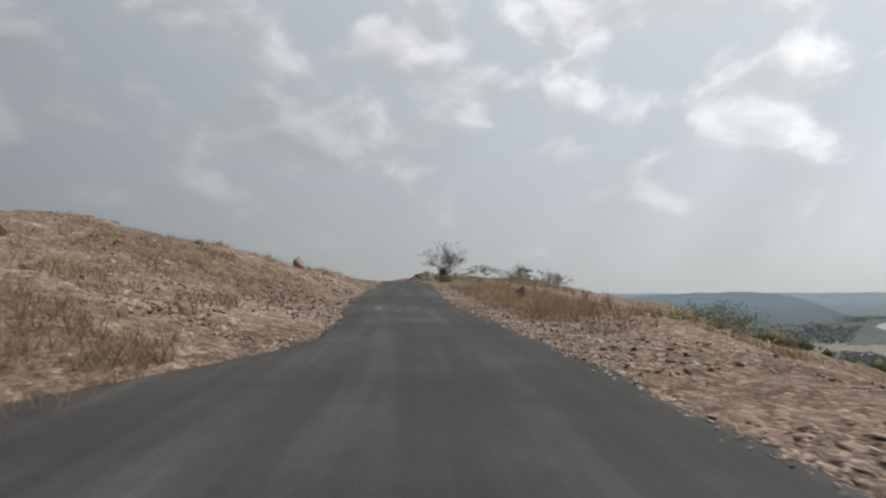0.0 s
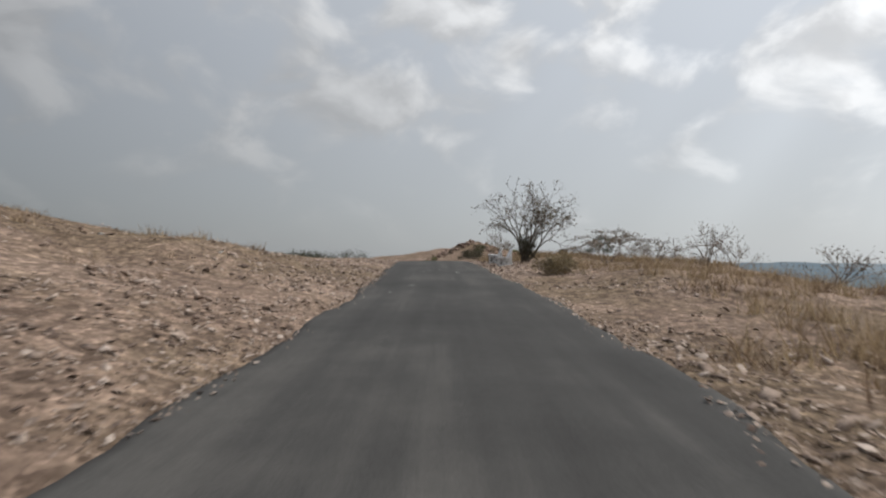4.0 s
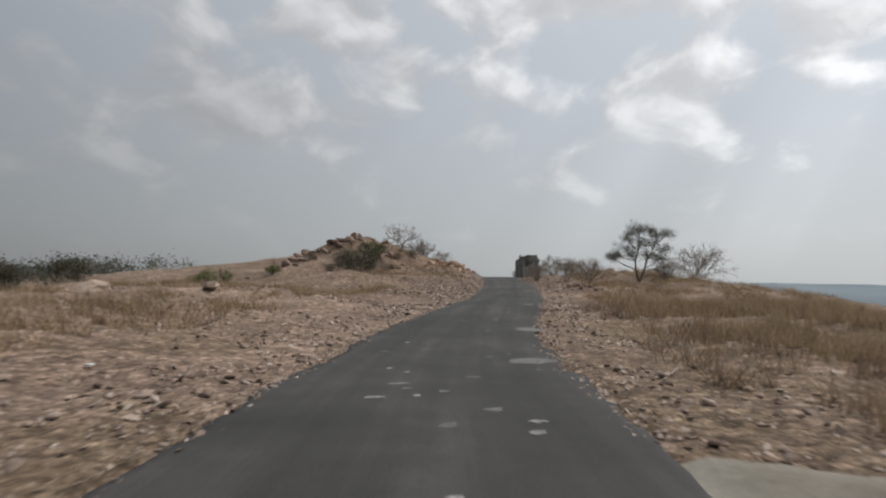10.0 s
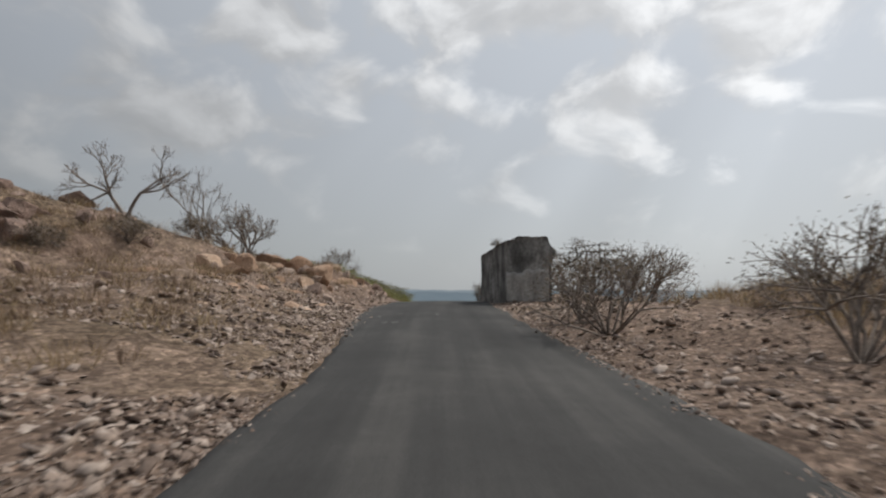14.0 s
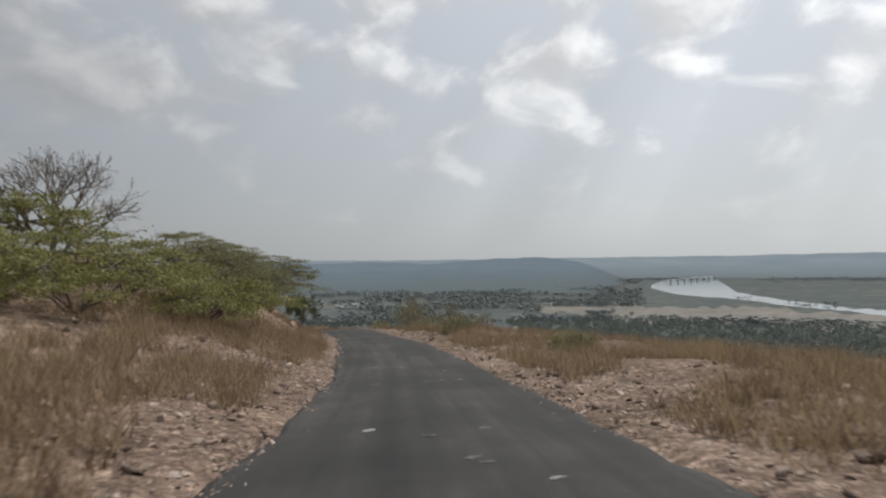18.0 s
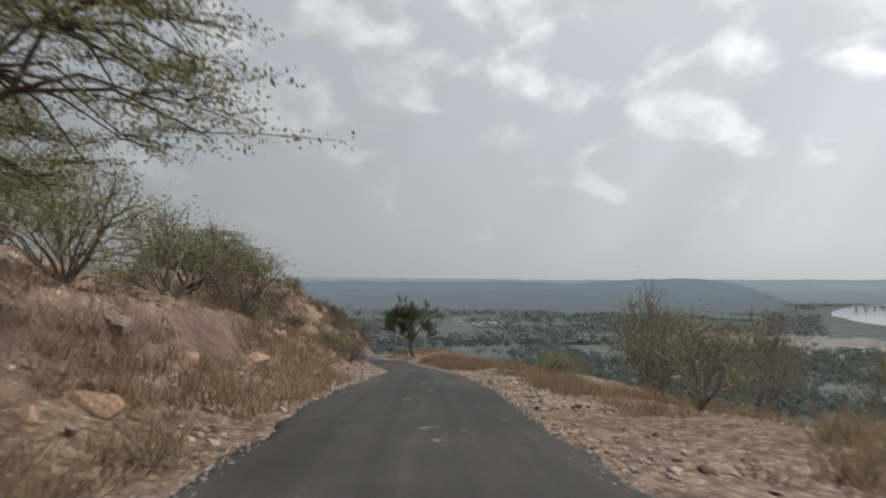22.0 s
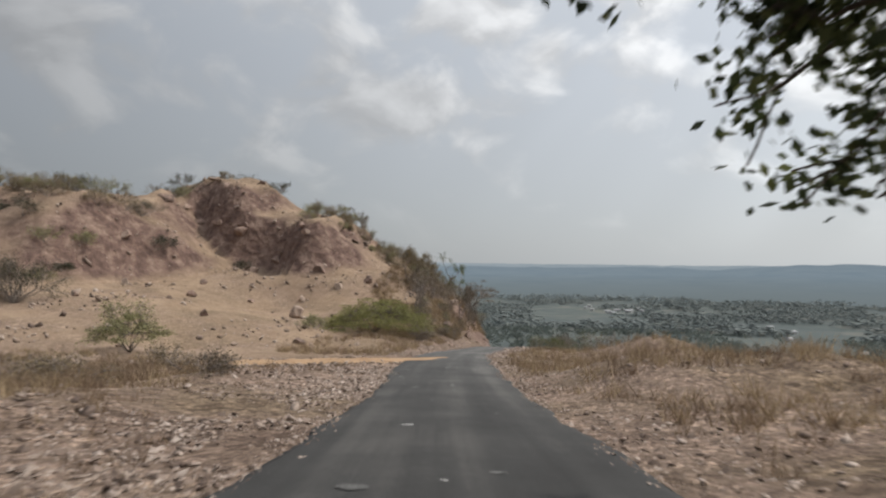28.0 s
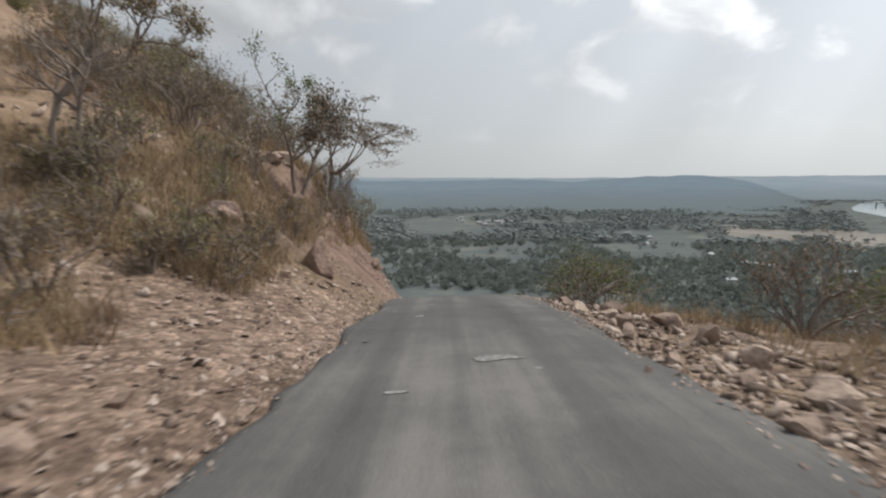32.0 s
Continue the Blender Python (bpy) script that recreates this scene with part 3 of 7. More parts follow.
def terrain(x, y, rough=True):
    """Height of the ground."""
    x, y = np.asarray(x, float), np.asarray(y, float)
    yc = np.clip(y, -60, 376)
    u, zr = x - road_x(yc), road_z(yc)
    el, er = col(EDGE_T, 0, yc), col(EDGE_T, 1, yc)
    rel = np.zeros_like(u)
    prev_u, prev_h = el, -0.03 + 0 * u
    for n, at in enumerate((6.0, 14.0, 30.0, 70.0)):
        h = col(LEFT_T, n, yc)
        along = np.clip((-u - prev_u) / (at - prev_u), 0, 1)
        if n == 0:
            along = along ** (1 + 0.9 * ease(180, 192, yc) * (1 - ease(228, 238, yc)))   # a level verge, then the cut bank
        rel = np.where(-u > prev_u, prev_h + (h - prev_h) * along, rel)
        prev_u, prev_h = at, h
    prev_u, prev_h = er, -0.03 + 0 * u
    for n, at in enumerate((6.0, 14.0, 30.0, 70.0)):
        h = col(RIGHT_T, n, yc)
        rel = np.where(u > prev_u, prev_h + (h - prev_h) * np.clip((u - prev_u) / (at - prev_u), 0, 1), rel)
        prev_u, prev_h = at, h
    z = zr + rel
    out = np.maximum(-u - el, u - er)                       # metres outside the asphalt
    z = np.where(out < 0, zr - 0.09, z)
    # mounds and spoil heaps
    z = z + hump(x, y, -3.4, 151, 4.8, 5.0, 2.4, 1.6) + hump(x, y, 1.6, 155, 3.6, 4.5, 1.5, 1.2) + 0.35 * hump(x, y, -2.6, 149, 8, 8, 1.0) * fbm(x * 0.8, y * 0.8, 61, 3) + hump(x, y, -7.6, 145.0, 2.6, 3.4, 0.9)
    z = z + 0.2 * hump(x, y, 16.9, 153.8, 2.0, 2.6, 1.0) * ease(0.0, 0.8, out)
    z = z + hump(x, y, -13.2, 103.5, 1.6, 1.9, 1.15) + hump(x, y, -16.5, 101.5, 3.5, 2.5, 0.55) + hump(x, y, -21.5, 95, 2.6, 2.2, 0.9) + hump(x, y, -2.2, 131, 3.0, 2.4, 0.8)
    z = z + ease(0.2, 3.0, out) * (hump(x, y, 36.4, 305.5, 3.0, 2.6, 1.15) + hump(x, y, 39.5, 300.0, 2.6, 2.2, 0.8) + hump(x, y, 33.0, 283, 5.5, 4.0, 1.1) + hump(x, y, 26, 143, 9, 5, 0.9) + hump(x, y, 12.9, 128.0, 1.9, 1.6, 0.3) + hump(x, y, 33, 131, 9, 4, 0.7) + hump(x, y, 2.6, 72.5, 3.6, 3.6, 0.36) + hump(x, y, 4.5, 325.5, 6.0, 3.2, 1.3))
    # rock bank past the block wall
    bank = ease(0.9, 2.6, -u - el) * (1 - ease(7, 11, -u)) * ease(150, 153, y) * (1 - ease(161, 168, y))
    z = z + 0.05 * bank + 0.35 * bank * vnoise(x * 0.9, y * 0.9, 5)
    # the quarry's face: the hill stands back behind a steep step
    line = y - quarry_line(x) - 1.8 * vnoise(x * 0.22, y * 0.05, 11)
    face = ease(-0.3, 3.4, line) * ease(-40, -30, x) * (1 - ease(5, 11, x))
    z = z + face * (5.2 + 1.0 * vnoise(x * 0.3, y * 0.3, 12)) * (1 - 0.55 * ease(10, 36, line))
    z = z + hump(x, y, -8.0, 340.4, 6.5, 5.0, 4.2, 1.4) + 0.6 * hump(x, y, 29.6, 269.8, 1.7, 2.6, 1.0) * ease(0, 1, out) - 1.1 * ease(-16, -2, line) * (1 - face) * ease(-34, -22, x) * (1 - ease(2, 12, x))
    # the earth shoulder before the face, and the scrub hill behind it
    crest = 321.5 + 0.9 * np.maximum(0, x + 16) + 1.6 * vnoise(x * 0.21, 0 * y, 14)
    shoulder = 2.0 + 0.03 * np.maximum(0, y - crest) - 0.72 * np.maximum(0, crest - y) - 0.85 * np.maximum(0, x + 15.5) - 0.25 * np.maximum(0, -48 - x) - 0.5 * np.maximum(0, y - 352) + 0.7 * vnoise(x * 0.3, y * 0.3, 15)
    lift = np.where((x < 4) & (y > 296), np.log1p(np.exp(np.clip((shoulder - z) / 0.4, -30, 30))) * 0.4, 0)
    z = z + lift + hump(x, y, -24, 367, 17, 9, 12.5)
    if rough:
        amp = ease(0.0, 5.0, out) * (1 - ease(200, 400, np.abs(u))) * (1 - 0.85 * ease(286, 290, y) * (1 - ease(300, 304, y)) * ease(-12, -9, -np.abs(u + 4))) * (1 - 0.9 * ease(76, 79, y) * (1 - ease(97, 100, y)) * ease(1.2, 2.2, u) * (1 - ease(9.5, 12, u)))
        z = z + amp * (0.22 * fbm(x * 0.35, y * 0.35, 1) + 0.35 * fbm(x * 0.08, y * 0.08, 3, 2)) + ease(0, 1, out) * 0.035 * fbm(x * 2.1, y * 2.1, 2, 2)
        steep = ease(0.1, 0.5, face * (1 - face) * 4) + ease(322, 334, y) * ease(3, 9, -u) * 0.5 + 0.6 * bank
        z = z + steep * (0.8 * fbm(x * 0.55, y * 0.55, 21, 4))
    # beyond the hill: down to the plain
    far_r = ease(60, 230, u)
    z = z * (1 - far_r) + PLAIN_Z * far_r
    brink = 372 + np.maximum(0, -x - 30) * 4.0
    far_y = ease(0, 210, y - brink)
    z = z * (1 - far_y) + PLAIN_Z * far_y
    far_l = ease(900, 1800, -u)
    z = z * (1 - far_l) + PLAIN_Z * far_l
    return z


# ---------------------------------------------------------------- mesh helpers
def fast_mesh(name, verts, faces, mats, smooth=False, mat_index=None):
    verts, faces = np.ascontiguousarray(verts, dtype=np.float32), np.ascontiguousarray(faces, dtype=np.int32)
    me = bpy.data.meshes.new(name)
    me.vertices.add(len(verts)); me.vertices.foreach_set("co", verts.ravel())
    me.loops.add(faces.size); me.loops.foreach_set("vertex_index", faces.ravel())
    me.polygons.add(len(faces)); me.polygons.foreach_set("loop_start", np.arange(0, faces.size, faces.shape[1], dtype=np.int32))
    for m in mats if isinstance(mats, (list, tuple)) else (mats,):
        me.materials.append(m)
    if mat_index is not None:
        me.polygons.foreach_set("material_index", np.asarray(mat_index, dtype=np.int32))
    if smooth:
        me.polygons.foreach_set("use_smooth", np.ones(len(faces), dtype=bool))
    me.update(calc_edges=True)
    return me


def put_under(ob, parent):
    ob.parent = parent
    return ob


def part(name, me, parent, label=""):
    ob = put_under(new(name, me), parent)
    return tagged(ob, label=label) if label else ob


def thing(name, label, category, place=(0, 0, 0), turn=0.0, group="", kind=""):
    ob = new(name)
    ob.empty_display_size = 0.3
    ob.matrix_basis = pose(*place, 0, 0, turn)
    return tagged(ob, label, category, group, kind)


def bm_mesh(name, bm, mat, smooth=False):
    me = bpy.data.meshes.new(name)
    bm.normal_update()
    bm.to_mesh(me); bm.free()
    me.materials.append(mat)
    if smooth:
        for p in me.polygons:
            p.use_smooth = True
    return me


def box_bm(sx, sy, sz, at=(0, 0, 0), bevel=0.01, m=None):
    bm = bmesh.new()
    bmesh.ops.create_cube(bm, size=1)
    bmesh.ops.scale(bm, vec=(sx, sy, sz), verts=bm.verts)
    if bevel:
        bmesh.ops.bevel(bm, geom=bm.edges[:], offset=bevel, segments=2, affect="EDGES", profile=0.7)
    if m is not None:
        bmesh.ops.transform(bm, matrix=m, verts=bm.verts)
    bmesh.ops.translate(bm, vec=at, verts=bm.verts)
    return bm


def tubes(segs, sides=5):
    """One mesh of tapered tubes: rows of start, end, two radii."""
    if not len(segs):
        return np.zeros((0, 3)), np.zeros((0, 4), int)
    a, b = np.array([s[0] for s in segs], float), np.array([s[1] for s in segs], float)
    r0, r1 = np.array([s[2] for s in segs]), np.array([s[3] for s in segs])
    d = b - a
    d /= np.maximum(np.linalg.norm(d, axis=1, keepdims=True), 1e-9)
    ref = np.where(np.abs(d[:, 2:3]) > 0.9, [[1.0, 0, 0]], [[0, 0, 1.0]])
    e1 = np.cross(d, ref); e1 /= np.linalg.norm(e1, axis=1, keepdims=True)
    e2 = np.cross(d, e1)
    ang = np.arange(sides) * 2 * np.pi / sides
    ring = np.cos(ang)[None, :, None] * e1[:, None] + np.sin(ang)[None, :, None] * e2[:, None]
    v = np.concatenate([a[:, None] + ring * r0[:, None, None], b[:, None] + ring * r1[:, None, None]], 1)
    i = np.arange(sides)
    quad = np.stack([i, (i + 1) % sides, (i + 1) % sides + sides, i + sides], 1)
    f = quad[None] + (np.arange(len(a)) * 2 * sides)[:, None, None]
    return v.reshape(-1, 3), f.reshape(-1, 4)


def branching(rng, start, way, length, radius, depth, kids=3, spread=0.6, lift=0.05, wobble=0.16, shrink=0.7, flat=0.0, thin=False):
    """A branching skeleton: its pieces and the ends of its twigs."""
    segs, tips = [], []

    def grow(p, d, L, r, k):
        q, n = p, (2 if thin else 3)
        for i in range(n):
            d = d + rng.normal(0, wobble, 3) + (0, 0, lift)
            d /= np.linalg.norm(d)
            e = q + d * (L / n)
            segs.append((q, e, max(r * (1 - 0.28 * i / n), 0.004), max(r * (1 - 0.28 * (i + 1) / n), 0.003)))
            if k <= 1:
                tips.append(e)
            q = e
            if k > 0 and i == n - 2 and rng.random() < 0.65:
                turn(q, d, L, r, k, 1.25)
        if k > 0:
            for _ in range(kids):
                turn(q, d, L, r, k, 1.0)

    def turn(q, d, L, r, k, f):
        nd = d + rng.normal(0, spread * f, 3)
        nd[2] = nd[2] * (1 - flat) + 0.05
        nd /= np.linalg.norm(nd)
        grow(q, nd, L * shrink * rng.uniform(0.75, 1.15), r * 0.6, k - 1)

    grow(np.array(start, float), np.array(way, float) / np.linalg.norm(way), length, radius, depth)
    return segs, np.array(tips)


def leaves(rng, tips, per, size, scatter, droop=0.3, slim=0.5, tri=False):
    """Small folded blades round the twig ends."""
    c = np.repeat(tips, per, axis=0) + rng.normal(0, scatter, (len(tips) * per, 3))
    n = len(c)
    d = rng.normal(0, 1, (n, 3)); d[:, 2] -= droop
    d /= np.linalg.norm(d, axis=1, keepdims=True)
    s = np.cross(d, rng.normal(0, 1, (n, 3))); s /= np.linalg.norm(s, axis=1, keepdims=True)
    L = size * rng.uniform(0.6, 1.3, (n, 1))
    if tri:
        v = np.stack([c - s * L * slim * 0.5, c + s * L * slim * 0.5, c + d * L * 1.1], 1)
        return v.reshape(-1, 3), np.arange(3 * n).reshape(-1, 3)
    v = np.stack([c, c + d * L * 0.5 + s * L * slim * 0.5, c + d * L, c + d * L * 0.5 - s * L * slim * 0.5], 1)
    return v.reshape(-1, 3), np.arange(4 * n).reshape(-1, 4)


ICO = None


def ico():
    global ICO
    if ICO is None:
        bm = bmesh.new()
        bmesh.ops.create_icosphere(bm, subdivisions=1, radius=1)
        v = np.array([x.co[:] for x in bm.verts])
        bm.verts.index_update()
        ICO = v, np.array([[w.index for w in x.verts] for x in bm.faces])
        bm.free()
    return ICO


OCTA = (np.array([(1, 0, 0), (-1, 0, 0), (0, 1, 0), (0, -1, 0), (0, 0, 1), (0, 0, -1)], float),
        np.array([(0, 2, 4), (2, 1, 4), (1, 3, 4), (3, 0, 4), (2, 0, 5), (1, 2, 5), (3, 1, 5), (0, 3, 5)]))


CHIP = (np.array([(1, 0, -0.3), (0, 1, -0.3), (-1, 0, -0.3), (0, -1, -0.3), (0.2, 0.1, 0.9)], float), np.array([(0, 1, 4), (1, 2, 4), (2, 3, 4), (3, 0, 4)]))
SHARD = (np.array([(sx, sy, sz) for sx in (-0.8, 0.8) for sy in (-0.8, 0.8) for sz in (-0.7, 0.7)], float),
         np.array([(0, 1, 3), (0, 3, 2), (4, 6, 7), (4, 7, 5), (0, 4, 5), (0, 5, 1), (2, 3, 7), (2, 7, 6), (0, 2, 6), (0, 6, 4), (1, 5, 7), (1, 7, 3)]))


def stones(rng, places, sizes, sink=0.25, flat=(0.45, 0.8), shape=None):
    """Angular stones: joined geometry from a few broken shapes."""
    v0, f0 = shape or ico()
    shapes = []
    for k in range(10):
        s = v0 * rng.uniform(0.55, 1.2, (len(v0), 3)) * (1, rng.uniform(0.65, 0.95), rng.uniform(*flat))
        shapes.append(s)
    shapes = np.array(shapes)[rng.integers(0, 10, len(places))]
    a = rng.uniform(0, 2 * np.pi, len(places)); tilt = rng.normal(0, 0.35, (len(places), 2))
    ca, sa = np.cos(a), np.sin(a)
    x = shapes[..., 0] * ca[:, None] - shapes[..., 1] * sa[:, None]
    y = shapes[..., 0] * sa[:, None] + shapes[..., 1] * ca[:, None]
    z = shapes[..., 2] + x * tilt[:, :1] + y * tilt[:, 1:]
    v = np.stack([x, y, z], -1) * sizes[:, None, None] * 0.5
    lift = (0.5 - sink) * sizes * 0.6
    v = v + places[:, None] + np.stack([0 * lift, 0 * lift, lift], -1)[:, None]
    f = f0[None] + (np.arange(len(places)) * len(v0))[:, None, None]
    return v.reshape(-1, 3), f.reshape(-1, 3)


def on_ground(x, y, dz=0.0):
    return np.stack([x, y, terrain(x, y) + dz], -1)


def gz(x, y):
    return float(terrain(np.array([float(x)]), np.array([float(y)]))[0])


# ---------------------------------------------------------------- ground, road, valley
def spaced(stops):
    """Steps that widen outwards: rows of end, step."""
    out, at = [0.0], 0.0
    for end, step in stops:
        while at < end - 1e-6:
            at += step
            out.append(at)
    return np.array(out)


def build_ground():
    half = spaced([(4.2, 0.35), (12, 0.6), (62, 1.15), (90, 4.0), (300, 15.0), (900, 60.0), (2100, 200.0), (4900, 700.0)])
    us = np.concatenate([-half[:0:-1], half])
    ys = np.concatenate([-60 - spaced([(300, 30.0), (4800, 500.0)])[:0:-1], np.arange(-60, 400.1, 0.8), 400 + spaced([(250, 8.0), (900, 50.0), (4500, 300.0)])[1:]])
    uu, yy = np.meshgrid(us, ys)
    xx = uu + road_x(np.clip(yy, -60, 376))
    v = np.stack([xx, yy, terrain(xx, yy)], -1).reshape(-1, 3)
    n, m = len(us), len(ys)
    i = (np.arange(m - 1)[:, None] * n + np.arange(n - 1)[None]).ravel()
    f = np.stack([i, i + 1, i + n + 1, i + n], 1)
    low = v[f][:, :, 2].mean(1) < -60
    # faces down on the plain take the haze-tinted field colours
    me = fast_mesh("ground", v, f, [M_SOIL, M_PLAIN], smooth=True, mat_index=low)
    tagged(new("ground", me), "dry stony hillside falling to a wide green valley", "ground", kind="structure")


def build_road():
    ys = np.arange(-60, 376.01, 0.22)
    x0, z0 = road_x(ys), road_z(ys)
    el = col(EDGE_T, 0, ys) + 0.13 * fbm(ys * 0.45, ys * 0 + 3.3, 31, 4) + 0.055 * fbm(ys * 1.9, ys * 0 + 1.3, 35, 3)
    er = col(EDGE_T, 1, ys) + 0.13 * fbm(ys * 0.45, ys * 0 + 9.1, 33, 4) + 0.055 * fbm(ys * 1.9, ys * 0 + 6.3, 36, 3)
    rows = []
    for k, s in enumerate((-1.0, -1.0, -0.93, -0.6, -0.25, 0.1, 0.45, 0.75, 0.94, 1.0, 1.0)):
        u = np.where(s < 0, s * el, s * er) + (-0.05 if k == 0 else 0.05 if k == 10 else 0)
        crown = 0.035 * (1 - s * s) + 0.006 * fbm(ys * 0.6 + k * 3.1, ys * 0 + k, 41, 2)
        z = z0 + crown + (-0.14 if k in (0, 10) else -0.012 if k in (1, 9) else 0.0)
        rows.append(np.stack([x0 + u, ys, z], -1))
    v = np.stack(rows, 1)
    m, n = v.shape[:2]
    i = (np.arange(m - 1)[:, None] * n + np.arange(n - 1)[None]).ravel()
    f = np.stack([i, i + 1, i + n + 1, i + n], 1)
    me = fast_mesh("road", v.reshape(-1, 3), f, M_ASPHALT, smooth=True)
    uv = me.uv_layers.new(name="UVMap")
    across = np.stack([v[..., 0] - x0[:, None], np.repeat(ys[:, None], n, 1)], -1).reshape(-1, 2)
    uv.data.foreach_set("uv", across[f.ravel()].astype(np.float32).ravel())
    tagged(new("road", me), "narrow single-lane asphalt road with ragged edges", "road", kind="structure")


def drape(name, a, b, width, lift, mat, ragged=0.25, step=0.35, seed=1, flat=False, skirt=0.1, taper=0.0):
    """A strip laid over the ground from a to b."""
    a, b = np.array(a, float), np.array(b, float)
    d = b - a; L = np.linalg.norm(d); d /= L
    s = np.array([d[1], -d[0]])
    ts = np.arange(0, L + step, step); ws = np.linspace(-1, 1, max(4, int(width / step)))
    tt, ww = np.meshgrid(ts, ws, indexing="ij")
    side = width / 2 * (1 - taper * np.clip(1 - tt / 5.0, 0, 1)) + ragged * (fbm(tt * 0.5, np.sign(ww) * 4.0, seed, 3) + 0.45 * fbm(tt * 2.6, np.sign(ww) * 9.0, seed + 1, 3)) * (np.abs(ww) > 0.5) * np.clip(tt / 3.0, 0.05, 1)
    side = np.maximum(side, 0.06)
    xy = a + tt[..., None] * d + (ww * side)[..., None] * s
    edge = (np.abs(ww) > 0.999) | (tt < 1e-6) | (tt > ts[-1] - 1e-6)
    z = terrain(xy[..., 0], xy[..., 1], rough=not flat) + np.where(edge, -skirt, lift)
    yc = xy[..., 1]
    u = xy[..., 0] - road_x(yc)
    on_road = (u > -col(EDGE_T, 0, yc) - 0.3) & (u < col(EDGE_T, 1, yc) + 0.3)
    share = np.clip(np.abs(u) / np.where(u < 0, col(EDGE_T, 0, yc), col(EDGE_T, 1, yc)), 0, 1)
    thin = np.clip((1 - np.abs(ww)) * side / 0.5, 0, 1)     # feathered out over the asphalt
    z = np.where(on_road, road_z(yc) + 0.035 * (1 - share ** 2) + np.where(edge, -0.03, 0.006 + 0.02 * thin), z)
    v = np.concatenate([xy, z[..., None]], -1)
    m, n = tt.shape
    i = (np.arange(m - 1)[:, None] * n + np.arange(n - 1)[None]).ravel()
    f = np.stack([i, i + n, i + n + 1, i + 1], 1)
    return fast_mesh(name, v.reshape(-1, 3), f, mat, smooth=True)


build_ground()
build_road()
tagged(new("sand_track", drape("sand_track", (23.2, 297.8), (13.5, 289.2), 3.9, 0.03, M_SAND, 0.6, step=0.22, seed=51, taper=0.9)),
       "ochre dust track spilling onto the asphalt from the quarry", "track", kind="structure")


def valley_point(bearing, far, z=PLAIN_Z):
    """A place on the plain by its bearing east of north and distance, as from the hill's crest."""
    a = radians(bearing)
    return (17.4 + far * math.sin(a), 165 + far * math.cos(a), z)


def build_river():
    banks = [(39.8, 2150, 2400), (41.0, 1900, 3000), (42.7, 1750, 3500), (44.6, 1680, 3900), (45.7, 1640, 2700), (46.9, 1600, 1900), (49.1, 1490, 1690), (51.2, 1390, 1550),
             (53.2, 1340, 1470), (55.1, 1290, 1400), (57.7, 1230, 1310), (62.0, 1180, 1240), (70, 1150, 1230), (85, 1150, 1260)]
    b = np.array(banks)
    fine = np.linspace(b[0, 0], b[-1, 0], 120)
    near, far = (np.interp(fine, b[:, 0], b[:, k]) for k in (1, 2))
    near = near + 22 * fbm(fine * 1.3, fine * 0, 61, 3); far = far + 30 * fbm(fine * 1.3, fine * 0 + 5, 62, 3)
    v, f = [], []
    for k in range(len(fine)):
        for j in range(5):
            v.append(valley_point(fine[k], near[k] + (far[k] - near[k]) * j / 4, PLAIN_Z + 0.6))
    for k in range(len(fine) - 1):
        for j in range(4):
            f.append((5 * k + j, 5 * k + j + 1, 5 * k + j + 6, 5 * k + j + 5))
    m = bpy.data.materials.new("river water"); m.use_nodes = True
    p = m.node_tree.nodes["Principled BSDF"]
    p.inputs["Base Color"].default_value, p.inputs["Roughness"].default_value = (0.20, 0.24, 0.25, 1), 0.12
    p.inputs["Specular IOR Level"].default_value = 0.8
    tagged(new("river", fast_mesh("river", np.array(v), np.array(f), m)), "wide pale river bending across the valley floor", "river", kind="structure")
    tan = surface("fallow river fields", [(0.35, (0.165, 0.155, 0.138)), (0.65, (0.22, 0.203, 0.178))], 0.01, 1.0, 0, 1, 0.05, 0.25)
    v, f = [], []
    fine = np.linspace(29.5, 60, 70)
    for k, a in enumerate(fine):
        n0, n1 = 1020 + 95 * fbm(a * 0.7, 3.0, 5, 4) + 22 * max(0, 38 - a), 1330 + 110 * fbm(a * 0.6, 8.0, 6, 4) - 4.5 * max(0, a - 44)
        for j in range(4):
            v.append(valley_point(a, float(n0 + (n1 - n0) * j / 3), PLAIN_Z + 0.3))
    for k in range(len(fine) - 1):
        for j in range(3):
            f.append((4 * k + j, 4 * k + j + 1, 4 * k + j + 5, 4 * k + j + 4))
    tagged(new("riverside_field", fast_mesh("riverside_field", np.array(v), np.array(f), tan)), "pale fallow fields beside the river", "field", kind="structure")


build_river()


